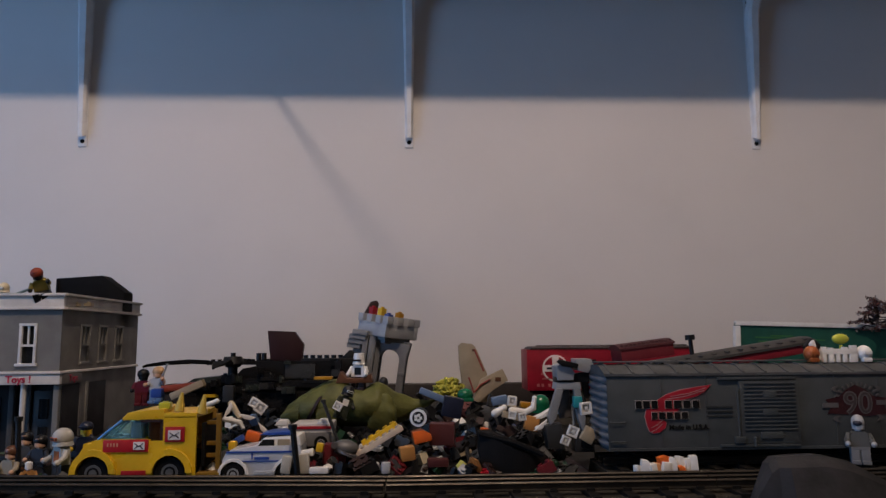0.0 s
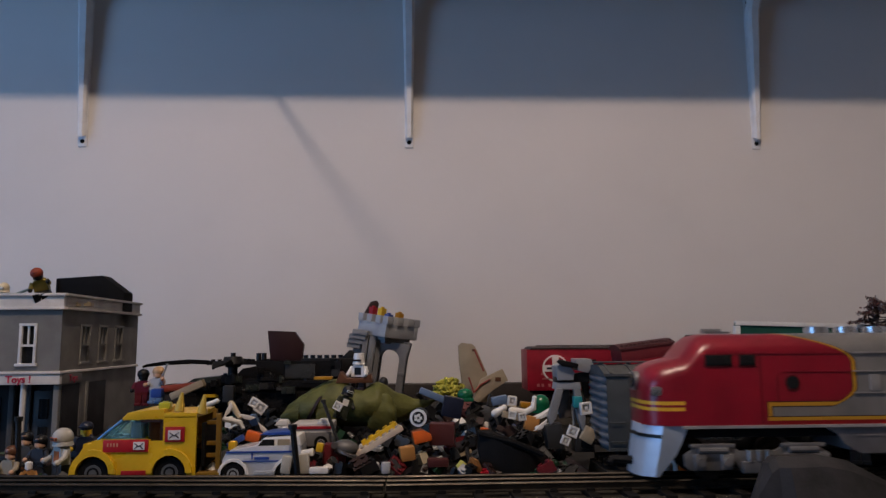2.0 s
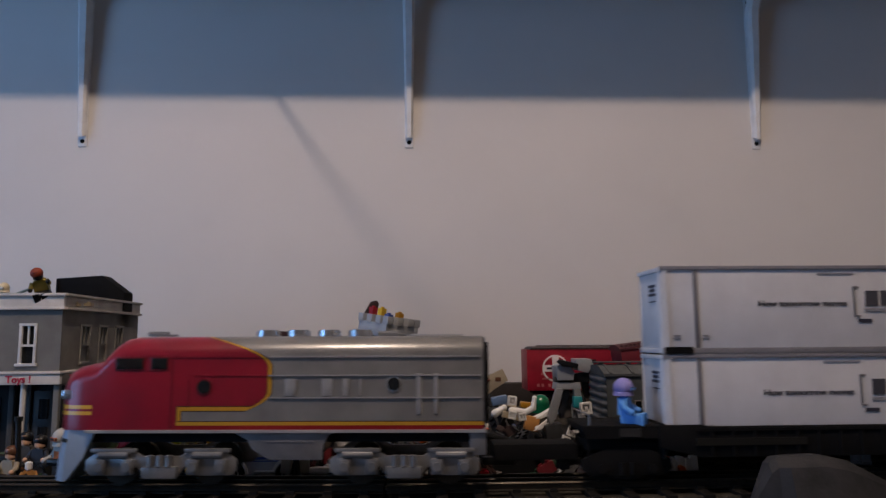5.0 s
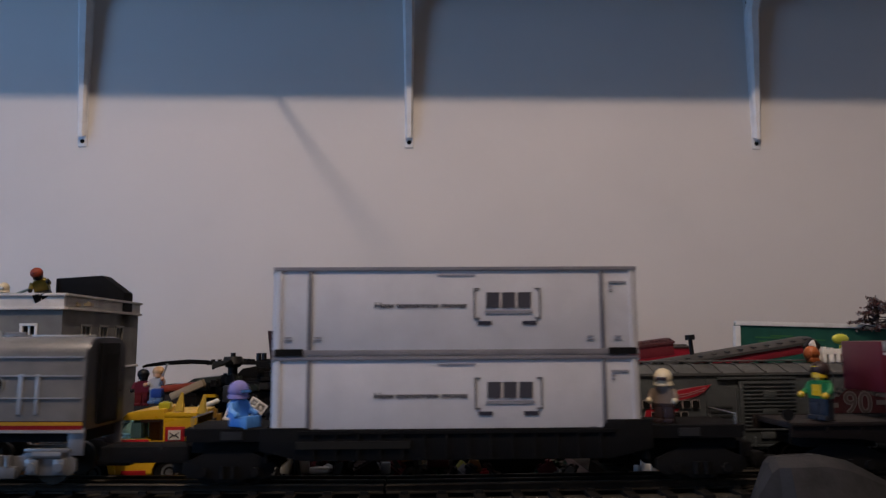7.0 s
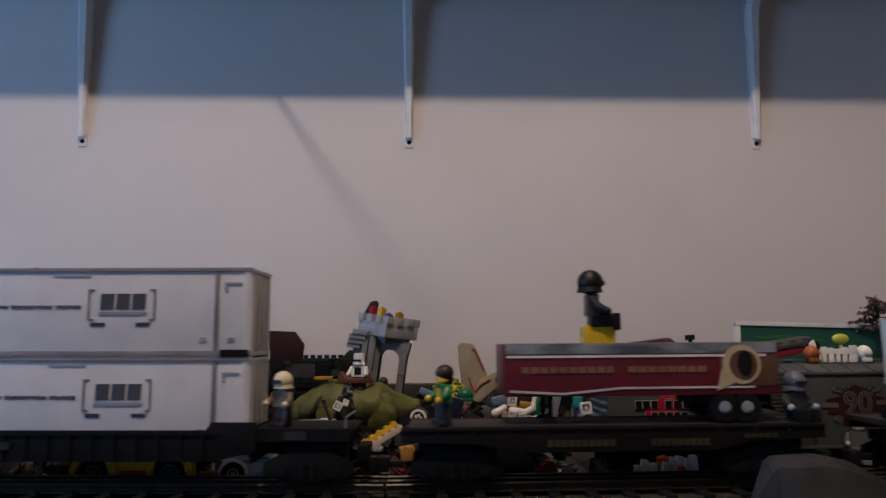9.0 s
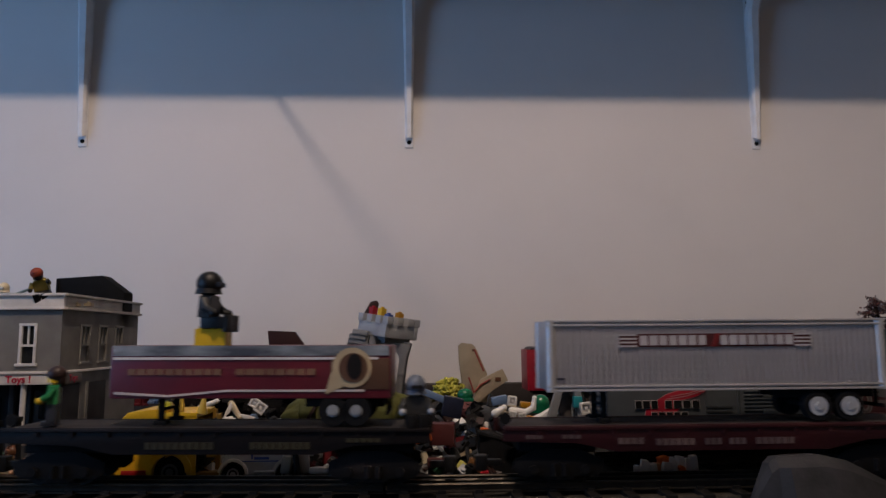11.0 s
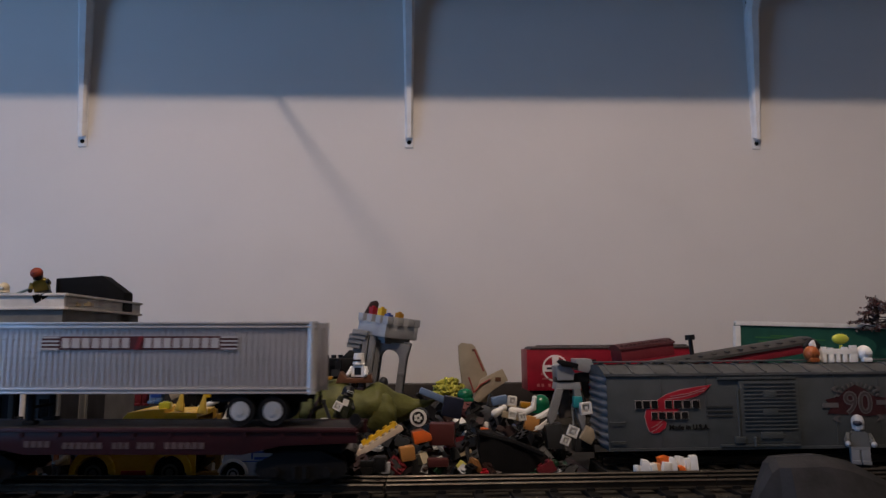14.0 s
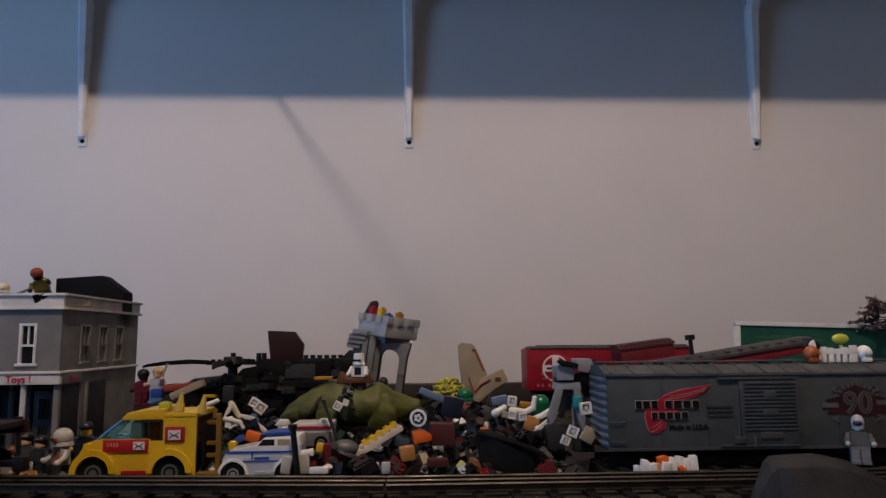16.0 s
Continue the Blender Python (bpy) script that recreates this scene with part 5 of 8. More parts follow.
def boxcar():
    x0, xd = 0.1736, 0.3202
    n = 2 * (xd - x0)
    zb, ze, zr = 0.0290, 0.0958, 0.1047
    c = thing("boxcar", pose(x0, SIDING_Y, RAIL_Z), "grey toy boxcar with a red wing emblem and closed door", "toy rail car")
    zb, ze, zr, w = zb - RAIL_Z, ze - RAIL_Z, zr - RAIL_Z, 0.031
    b = bm()
    bm_box(b, n / 2, 0, (zb + ze) / 2, n, 2 * w, ze - zb, bev=0.0006)
    body = part("body", b, CAR_GREY, c)
    # corrugated ends: stacked raised ribs
    for xe, s in ((0.0, -1), (n, 1)):
        for i in range(9):
            z = zb + 0.006 + (ze - zb - 0.010) * i / 8
            b = bm()
            bm_loft(b, [[(xe + s * o * k, y * (0.92 if k else 1.0), z + dz) for o, dz in ((0.0, -0.0034), (0.0022, -0.0018), (0.0030, 0.0), (0.0022, 0.0018), (0.0, 0.0034))] for y, k in ((-w * 0.98, 0), (-w * 0.90, 1), (w * 0.90, 1), (w * 0.98, 0))])
            part("end_rib", b, CAR_END, body)
    b = bm()
    prof = [(-w - 0.0016, ze - 0.0006), (-w - 0.0016, ze + 0.0016), (-w * 0.5, zr - 0.0012), (0, zr), (w * 0.5, zr - 0.0012), (w + 0.0016, ze + 0.0016), (w + 0.0016, ze - 0.0006)]
    bm_loft(b, [[(x, y, z) for y, z in prof] for x in (-0.0025, n + 0.0025)])
    top_grey = plastic("boxcar_roof_grey", (0.082, 0.086, 0.088), 0.6, dirt=0.5)
    roof = part("roof", b, top_grey, c)
    for i in range(15):
        x = 0.004 + (n - 0.008) * i / 14
        for sy in (-1, 1):
            b = bm()
            bm_loft(b, [[(x + dx, sy * y, z + 0.0010) for dx in (-0.0012, 0.0012)] + [(x + dx, sy * y, z - 0.001) for dx in (0.0012, -0.0012)] for y, z in ((0.006, zr - 0.0002), (w * 0.5, zr - 0.0010), (w + 0.0014, ze + 0.0018))])
            part("roof_seam", b, top_grey, roof)
    b = bm()
    bm_box(b, n / 2, 0, zr + 0.0022, n + 0.006, 0.012, 0.0012, bev=0.0003)
    for i in range(12):
        bm_box(b, 0.004 + (n - 0.008) * i / 11, 0, zr + 0.0008, 0.002, 0.010, 0.002)
    part("roof_walk", b, top_grey, roof)
    ux = lambda p: (p - 1075) / (1358 - 1075) * n / 2
    uz = lambda p: zb + (798 - p) / (798 - 664) * (ze - zb)
    for sy in (-1, 1):
        side = pose(0, 0, 0) if sy < 0 else pose(n, 0, 0, 0, 0, 180)
        b = bm()
        bm_box(b, (ux(1307) + ux(1412)) / 2, -w - 0.0016, (uz(676) + uz(787)) / 2, ux(1412) - ux(1307), 0.0024, uz(676) - uz(787), bev=0.0005)
        door = part("door", b, CAR_GREY, c, "grey ribbed sliding door", m=side)
        for i in range(13):
            z = uz(680) + (uz(762) - uz(680)) * i / 12
            b = bm()
            bm_box(b, (ux(1312) + ux(1408)) / 2, -w - 0.0032, z, ux(1406) - ux(1314), 0.0014, 0.0012, bev=0.0003)
            part("door_rib", b, CAR_GREY, door)
        for q, ww in ((700, 0.012), (731, 0.014), (772, 0.020)):
            b = bm()
            bm_box(b, (ux(1312) + ux(1408)) / 2, -w - 0.0036, uz(q), ww, 0.0012, 0.0058, bev=0.0003)
            part("door_plate", b, CAR_GREY, door)
        for z in (uz(671), uz(790)):
            b = bm()
            bm_box(b, (ux(1240) + ux(1440)) / 2, -w - 0.0014, z, ux(1440) - ux(1300), 0.0026, 0.0022, bev=0.0004)
            part("door_track", b, CAR_GREY, c, m=side)
        b = bm()
        bm_cyl(b, move(ux(1304), -w - 0.0028, (uz(690) + uz(785)) / 2), 0.0010, uz(690) - uz(785), seg=8)
        bm_box(b, ux(1304), -w - 0.0025, uz(780), 0.010, 0.003, 0.006, bev=0.0008)
        bm_cyl(b, move(ux(1330), -w - 0.004, uz(783)), 0.0014, 0.008, seg=8)
        part("latch", b, CAR_GREY, door, m=pose(0, 0, 0))
        b = bm()
        for q in (747, 781):
            bm_tube(b, [(ux(1079), -w - 0.0002, uz(q)), (ux(1079), -w - 0.002, uz(q)), (ux(1104), -w - 0.002, uz(q)), (ux(1104), -w - 0.0002, uz(q))], 0.0006, 6)
        part("grab_iron", b, CAR_GREY, c, m=side)
        b = bm()
        for p in (1170, 1250, 1480, 1560):
            bm_box(b, ux(p), -w - 0.0002, (uz(664) + uz(797)) / 2, 0.0006, 0.0008, uz(664) - uz(797))
        bm_box(b, n / 2, -w - 0.0006, uz(795), n, 0.0016, 0.0022)
        part("side_seam", b, CAR_GREY, c, m=side)
        # wing emblem: swept feathers over a round tip, outlined in white
        y = -w - 0.0004

        def wing(grow, dy, mat, name, par):
            """Long swept feather over a body that curls down to a foot."""
            g = bm()
            feather = [(1259, 682), (1236, 685), (1204, 691), (1180, 698), (1163, 708), (1152, 718), (1176, 714), (1204, 709), (1230, 703), (1246, 695)]
            foot = [(1152, 716), (1143, 724), (1140, 737), (1143, 752), (1147, 763), (1154, 767), (1165, 765), (1175, 757), (1177, 748), (1170, 742), (1182, 738), (1196, 730), (1206, 719), (1204, 709), (1176, 714)]
            for pts in (feather, foot):
                cx, cz = sum(ux(p) for p, _ in pts) / len(pts), sum(uz(q) for _, q in pts) / len(pts)
                out = [Vector((ux(p) - cx, uz(q) - cz)) for p, q in pts]
                bm_prism(g, [(cx + v.x + grow * v.x / v.length, cz + v.y + grow * v.y / v.length) for v in out], y - dy, y)
            return part(name, g, mat, par, m=side if par is c else None)

        o = wing(0.0007, 0.0002, plastic("emblem_outline", (0.36, 0.22, 0.22), 0.5), "emblem", c)
        tagged(o, "red wing emblem outlined in white")
        wing(0.0, 0.0006, plastic("wing_red", (0.33, 0.012, 0.026), 0.4), "wing", o)
        for a, e2, q in ((1178, 1246, 702), (1186, 1250, 697), (1150, 1172, 752), (1148, 1170, 760)):
            g = bm()
            bm_tube(g, [(ux(a), y - 0.0008, uz(q + 5)), (ux((a + e2) / 2), y - 0.0008, uz(q)), (ux(e2), y - 0.0008, uz(q - 10))], 0.00028, 5)
            part("feather_line", g, plastic("emblem_outline", (0.36, 0.22, 0.22)), o)
        for grow, dy, mat, nm in ((0.0006, 0.0010, PALE_INK, "word_outline"), (0.0, 0.0014, CAR_BLACK, "word_bars")):
            g = bm()
            for q, a, e2, k, hh in ((716, 1122, 1164, 3, 13), (716, 1174, 1238, 4, 13), (736, 1150, 1216, 5, 12)):
                stroke_word(g, ux(a), ux(e2), uz(q), hh * 0.000518, k, y - dy + 0.0003, 0.0006, grow)
            part(nm, g, mat, o)
        letters("Made in U.S.A.", 0.0062, side @ pose(ux(1217), y - 0.0002, uz(757)), CAR_BLACK, c, "small_print", bold=0.0001)
        g = bm()
        for q in (722, 730, 738):
            bm_box(g, ux(1272), y, uz(q), ux(1297) - ux(1250), 0.0007, 0.0016)
        part("data_bars", g, plastic("data_grey", (0.028, 0.030, 0.030), 0.5), c, m=side)
        # anniversary emblem: red ribbon with the number over it
        ribbon = plastic("ribbon_red", (0.034, 0.008, 0.010), 0.45)
        pale = plastic("number_grey", (0.088, 0.084, 0.082), 0.5)
        g = bm()
        bm_prism(g, [(ux(1462), uz(711)), (ux(1488), uz(705)), (ux(1500), uz(694)), (ux(1517), uz(684)), (ux(1536), uz(694)), (ux(1548), uz(705)), (ux(1574), uz(709)), (ux(1567), uz(722)), (ux(1574), uz(738)), (ux(1538), uz(741)), (ux(1500), uz(738)), (ux(1464), uz(736)), (ux(1472), uz(724))], y - 0.0004, y)
        r = part("ribbon_emblem", g, ribbon, c, "dark red ribbon emblem with a number", m=side)
        letters("90", 0.0275, pose(ux(1520), y - 0.0005, uz(719)), pale, r, "number_outline", depth=0.0001, bold=0.0008)
        letters("90", 0.0275, pose(ux(1520), y - 0.0007, uz(719)), plastic("number_dark", (0.050, 0.040, 0.040), 0.5), r, "number", depth=0.0001, bold=-0.0002)
        # arched line of small print, and scrolls on both sides
        for k in range(11):
            a = radians(150 - 12 * k)
            g = bm()
            bm_box(g, 0, 0, 0, 0.0018, 0.0006, 0.0032)
            part("print_bar", g, pale, r, m=pose(ux(1520) + 0.0215 * math.cos(a), y - 0.0006, uz(724) + 0.0205 * math.sin(a), 0, 90 - math.degrees(a), 0))
        for a, q, ww, hh in ((1470, 721, 0.0150, 0.0042), (1566, 717, 0.0130, 0.0042)):
            g = bm()
            bm_box(g, ux(a), y - 0.0005, uz(q), ww, 0.0006, hh)
            part("date_bar", g, pale, r)
        for a, q, d, v in ((1473, 692, 1, 1), (1564, 692, -1, 1), (1473, 746, 1, -1), (1566, 744, -1, -1)):
            g = bm()
            pts = [(0, 0.0), (6, -5), (14, -6), (8, 0), (15, 6), (5, 4)]
            bm_prism(g, [(ux(a + d * px), uz(q - v * pz)) for px, pz in pts], y - 0.0007, y - 0.0002)
            part("scroll", g, pale, r)
    b = bm()
    bm_box(b, n / 2, 0, zb - 0.003, n * 0.9, 0.020, 0.006)
    part("underframe", b, FLAT_BLACK, c)
    freight_truck(c, 0.050)
    freight_truck(c, n - 0.050)
    coupler(c, 0.010, -0.012)


boxcar()
keep_y = TRACK_Y
TRACK_Y = SIDING_Y
track_section(0.172, 0.62)
TRACK_Y = keep_y


def red_boxcar():
    """Red toy boxcar with a round cross emblem, on the far track."""
    x0 = 0.1748
    zb, zt = 0.0497, 0.1125
    n, w = 0.262, 0.030
    c = thing("boxcar", pose(x0, 1.13, 0), "red toy boxcar with a white cross emblem near the wall", "toy rail car")
    b = bm()
    bm_box(b, n / 2, 0, (zb + zt) / 2, n, 2 * w, zt - zb, bev=0.0008)
    part("body", b, CAR_RED, c)
    b = bm()
    prof = [(-w - 0.001, zt), (-w - 0.001, zt + 0.002), (0, zt + 0.0045), (w + 0.001, zt + 0.002), (w + 0.001, zt)]
    bm_loft(b, [[(x, y, z) for y, z in prof] for x in (0.006, n)])
    bm_box(b, n / 2 + 0.01, 0, zt + 0.0055, n - 0.02, 0.012, 0.0012)
    part("roof", b, DARK_BROWN, c)
    cx, cz, y = 0.2189 - x0, 0.0835, -w - 0.0005
    b = bm()
    bm_cyl(b, move(cx, y, cz, 90), 0.0205, 0.0008, seg=36)
    e = part("emblem", b, WHITE, c, "round white emblem with a red cross field")
    b = bm()
    bm_cyl(b, move(cx, y - 0.0005, cz, 90), 0.0180, 0.0008, seg=36)
    part("field", b, CAR_RED, e)
    b = bm()
    bm_box(b, cx, y - 0.0010, cz, 0.0100, 0.0008, 0.036)
    bm_box(b, cx, y - 0.0013, cz, 0.036, 0.0008, 0.0100)
    part("cross", b, WHITE, e)
    b = bm()
    bm_box(b, cx - 0.001, y - 0.0018, cz, 0.026, 0.0008, 0.0034)
    part("bar", b, INK, e)
    b = bm()
    px = lambda v: (v - 925) * 1.10 / 1250
    bm_prism(b, [(px(949), cz - 0.010), (px(966), cz - 0.010), (px(957), cz + 0.008)], y - 0.0002, y + 0.0002)
    bm_box(b, px(958), y, cz - 0.016, 0.012, 0.0008, 0.0018)
    for v in (944, 952, 964, 972):
        bm_box(b, px(v), y, zb + 0.008, 0.004, 0.0008, 0.0045)
    part("lettering_bars", b, plastic("pink_print", (0.42, 0.13, 0.13), 0.5), c)
    b = bm()
    bm_box(b, px(1038), y, cz + 0.010, 0.016, 0.001, 0.006)
    part("side_vent", b, DARK_BROWN, c)
    b = bm()
    bm_box(b, n / 2, 0, zb - 0.003, n * 0.92, 0.030, 0.006)
    part("underframe", b, FLAT_BLACK, c)
    for x in (0.048, n - 0.048):
        b = bm()
        for sy in (-1, 1):
            bm_prism(b, [(-0.028, 0.030), (-0.022, 0.024), (0.022, 0.024), (0.028, 0.030), (0.012, 0.040), (-0.012, 0.040)], sy * 0.0235 - 0.0014, sy * 0.0235 + 0.0014, move(x))
            for d in (-0.017, 0.017):
                bm_cyl(b, move(x + d, sy * 0.0175, RAIL_Z + 0.010, 90), 0.010, 0.004, seg=18)
        bm_box(b, x, 0, (0.034 + zb) / 2, 0.020, 0.040, zb - 0.030)
        part("truck", b, FLAT_BLACK, c)


red_boxcar()
TRACK_Y = 1.13
track_section(0.02, 0.60)
TRACK_Y = keep_y


def gondola(x0, z0, y, n, hgt, tilt, side, top, label):
    """Low toy freight car that leans across the cars behind the siding."""
    c = thing("freight_car", pose(x0, y, z0, 0, tilt, 0), label, "toy rail car")
    w = 0.027
    b = bm()
    bm_box(b, n / 2, 0, hgt / 2, n, 2 * w, hgt, bev=0.001)
    part("body", b, side, c)
    b = bm()
    bm_loft(b, [[(x, yy, zz) for yy, zz in ((-w - 0.002, hgt), (-w - 0.002, hgt + 0.003), (-w * 0.4, hgt + 0.008), (w * 0.4, hgt + 0.008), (w + 0.002, hgt + 0.003), (w + 0.002, hgt))] for x in (-0.002, n + 0.002)])
    r = part("roof", b, top, c)
    for i in range(12):
        b = bm()
        bm_box(b, n * (i + 0.5) / 12, -w * 0.72, hgt + 0.0062, 0.0016, 0.020, 0.0016, move(0, 0, 0))
        part("roof_rib", b, top, r)
    return c


# ---- the heap behind the track ----


def heap_height(x, y):
    """Top of the heap over the table."""
    rise = max(0.0, min(1.0, (y - 0.640) / 0.17))
    side = (0.42 + 0.58 * max(0.0, min(1.0, (x + 0.37) / 0.08))) * max(0.0, min(1.0, (x + 0.56) / 0.03)) * max(0.0, min(1.0, (0.165 - x) / 0.05)) * (1.0 if x > -0.38 or y < 0.785 else 0.0)
    return (0.010 + 0.046 * rise ** 0.8) * side * (0.85 + 0.3 * noise.noise((x * 14, y * 14, 2.0)))


def brick_heap():
    """Countless dark bricks and parts, jumbled, that fill the heap."""
    rng = random.Random(11)
    b = bm()
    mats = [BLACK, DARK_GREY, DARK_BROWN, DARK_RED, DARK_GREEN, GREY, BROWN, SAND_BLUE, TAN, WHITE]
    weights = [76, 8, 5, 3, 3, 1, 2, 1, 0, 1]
    for _ in range(1300):
        x, y = rng.uniform(-0.56, 0.165), rng.uniform(0.645, 1.02)
        h = heap_height(x, y)
        if h < 0.006:
            continue
        z = rng.uniform(0.15, 0.95) * h
        m = pose(x, y, z, rng.uniform(-70, 70), rng.uniform(-70, 70), rng.uniform(0, 360))
        k = rng.choices(range(10), weights)[0]
        nx, ny, p = rng.choice(((1, 1, 3), (2, 1, 3), (2, 1, 1), (3, 1, 1), (4, 1, 1), (2, 2, 1), (1, 1, 1), (3, 1, 3)))
        bm_brick(b, nx, ny, p, m @ move(0, 0, -p * 0.0016), k, studs=rng.random() < 0.35)
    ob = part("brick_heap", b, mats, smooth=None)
    tagged(ob, "heap of jumbled dark plastic toy bricks and parts", "toy bricks", kind="stuff")
    # a plain black sheet under the bricks fills the dark gaps between them
    b = bm()
    nx, ny = 46, 22
    grid = [[b.verts.new((-0.56 + 0.73 * i / nx, 0.65 + 0.38 * j / ny, max(0.0005, heap_height(-0.56 + 0.73 * i / nx, 0.65 + 0.38 * j / ny) * 0.72))) for j in range(ny + 1)] for i in range(nx + 1)]
    for i in range(nx):
        for j in range(ny):
            b.faces.new((grid[i][j], grid[i + 1][j], grid[i + 1][j + 1], grid[i][j + 1]))
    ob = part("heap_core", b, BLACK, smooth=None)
    tagged(ob, "plain black sheet closing the heap under its bricks", "toy bricks", kind="stuff")


brick_heap()


def scatter():
    """Loose bricks that lie singly on the heap and along the roadbed."""
    rng = random.Random(5)
    kinds = ((BLACK, "black", 60), (DARK_GREY, "dark grey", 22), (GREY, "grey", 5), (WHITE, "white", 22), (TAN, "tan", 3), (DARK_BROWN, "dark brown", 18), (DARK_RED, "dark red", 9), (RED, "red", 2),
             (BLUE, "blue", 3), (YELLOW, "yellow", 3), (ORANGE, "orange", 1), (DARK_GREEN, "dark green", 10), (SAND_BLUE, "grey-blue", 3), (LIGHT_GREY, "light grey", 9), (CREAM, "cream", 2))
    shapes = ((1, 1, 3), (2, 1, 3), (2, 2, 3), (3, 1, 1), (4, 1, 1), (1, 1, 1), (2, 1, 1))
    small = ((1, 1, 1), (2, 1, 1), (1, 1, 3), (1, 1, 1))
    dark = ("black", "dark grey", "dark brown", "dark red", "dark green")
    cache = {}
    for mat, word, k in kinds:
        for _ in range(k):
            s = rng.choice(shapes if word in dark else small)
            x, y = rng.uniform(-0.36, 0.15), 0.645 + 0.16 * rng.random() ** 1.3
            while y < 0.705 and x < -0.105:
                x, y = rng.uniform(-0.36, 0.15), 0.645 + 0.16 * rng.random() ** 1.3
            m = pose(x, y, heap_height(x, y) * 0.80 + 0.001, rng.uniform(-50, 50), rng.uniform(-50, 50), rng.uniform(0, 360))
            if (word, s) in cache:
                copy_thing(cache[word, s], m)
            else:
                cache[word, s] = toy_brick(mat, *s, m, word)


scatter()


# ---- helicopter ----


def helicopter():
    Y = 0.880
    h = thing("toy_helicopter", pose(-0.2200, Y, 0.030), "black brick-built toy helicopter with a brown tail fin", "toy helicopter")
    X0, Z0 = -0.2200, 0.030
    ux = lambda p: (p - 411) * 0.88 / 1250
    uz = lambda q: 0.0979 + (650 - q) * 0.88 / 1250 - Z0
    b = bm()
    # fuselage in stacked brick courses
    for pa, pb, qa, qb, dy in ((330, 610, 690, 735, 0.040), (390, 600, 668, 690, 0.036), (455, 600, 640, 668, 0.030), (300, 400, 678, 694, 0.030)):
        bm_box(b, (ux(pa) + ux(pb)) / 2, 0, (uz(qa) + uz(qb)) / 2, ux(pb) - ux(pa), dy, uz(qa) - uz(qb), bev=0.0008)
    bm_box(b, (ux(440) + ux(600)) / 2, -0.016, uz(679), ux(600) - ux(440), 0.010, 0.008, bev=0.0008)
    bm_prism(b, [(ux(418), uz(668)), (ux(455), uz(668)), (ux(455), uz(648)), (ux(432), uz(652))], -0.014, 0.014, bev=0.0006)
    part("fuselage", b, FLAT_BLACK, h)
    b = bm()
    bm_prism(b, [(ux(335), uz(690)), (ux(338), uz(676)), (ux(350), uz(668)), (ux(392), uz(664)), (ux(455), uz(664)), (ux(455), uz(690))], -0.013, 0.013, bev=0.0012)
    part("canopy", b, plastic("canopy_dark_green", (0.020, 0.026, 0.022), 0.3), h)
    b = bm()
    bm_box(b, (ux(505) + ux(556)) / 2, -0.0165, (uz(645) + uz(672)) / 2, ux(556) - ux(505), 0.003, uz(645) - uz(672), bev=0.0006)
    part("side_window", b, plastic("smoke_grey", (0.032, 0.034, 0.034), 0.25), h, "smoky grey side window")
    # mast, hub and rotor
    b = bm()
    bm_cyl(b, move(0, 0, (uz(640) + uz(672)) / 2), 0.0058, uz(640) - uz(672), seg=16)
    part("mast", b, BLACK, h)
    b = bm()
    zc = uz(638)
    bm_cyl(b, move(0, 0, zc), 0.0135, 0.0085, r2=0.0105, seg=22)
    bm_cyl(b, move(0, 0, zc - 0.006), 0.0085, 0.005, r2=0.0118, seg=22)
    bm_cyl(b, move(0, 0, zc + 0.0062), 0.0030, 0.005, seg=12)
    hub = part("rotor_hub", b, BLACK, h)
    for ang, n in ((180, 0.108), (90, 0.10), (0, 0.050), (270, 0.080)):
        b = bm()
        bm_box(b, 0.020, 0, 0, 0.022, 0.007, 0.0045, bev=0.0006)
        for x in (0.016, 0.024):
            bm_cyl(b, move(x, 0, 0.003), 0.0025, 0.003, seg=10)
        bm_loft(b, [[(x, -w, -0.001 + s), (x, w, 0.001 + s), (x, w, 0.003 * k + s), (x, -w, 0.002 * k + s)] for x, w, k, s in ((0.028, 0.005, 1.6, -0.001), (0.050, 0.0095, 1.7, 0.0), (n * 0.75, 0.0085, 1.3, -0.001), (n * 0.95, 0.004, 0.8, -0.003), (n, 0.001, 0.5, -0.004))])
        part("rotor_blade", b, FLAT_BLACK, hub, m=pose(0, 0, zc - 0.0035, 0, 0, ang))
    # tail fin and boom
    b = bm()
    bm_prism(b, [(ux(470), uz(588)), (ux(517), uz(590)), (ux(533), uz(612)), (ux(530), uz(640)), (ux(476), uz(640))], -0.004, 0.004, bev=0.0007)
    part("tail_fin", b, plastic("fin_brown", (0.026, 0.008, 0.008), 0.4), h, "dark reddish-brown tail fin")
    b = bm()
    for i in range(9):
        bm_cyl(b, move(ux(455 + i * 9) if i < 2 else ux(536 + (i - 2) * 12), 0, uz(632) + (0.0 if i < 2 else -0.003)), 0.0030, 0.008, seg=10)
    bm_box(b, (ux(455) + ux(620)) / 2, 0, uz(650), ux(620) - ux(455), 0.010, 0.012)
    bm_prism(b, [(ux(530), uz(636)), (ux(620), uz(636)), (ux(626), uz(640)), (ux(618), uz(668)), (ux(530), uz(668))], -0.011, 0.011, bev=0.001)
    bm_prism(b, [(ux(598), uz(636)), (ux(612), uz(622)), (ux(628), uz(628)), (ux(626), uz(650)), (ux(600), uz(652))], -0.008, 0.008, bev=0.0012)
    part("tail_boom", b, BLACK, h)
    b = bm()
    bm_box(b, ux(384), -0.022, uz(696), 0.018, 0.002, 0.0036)
    part("yellow_stripe", b, YELLOW, h)
    # loose studded bricks that break up the hull
    rng = random.Random(17)
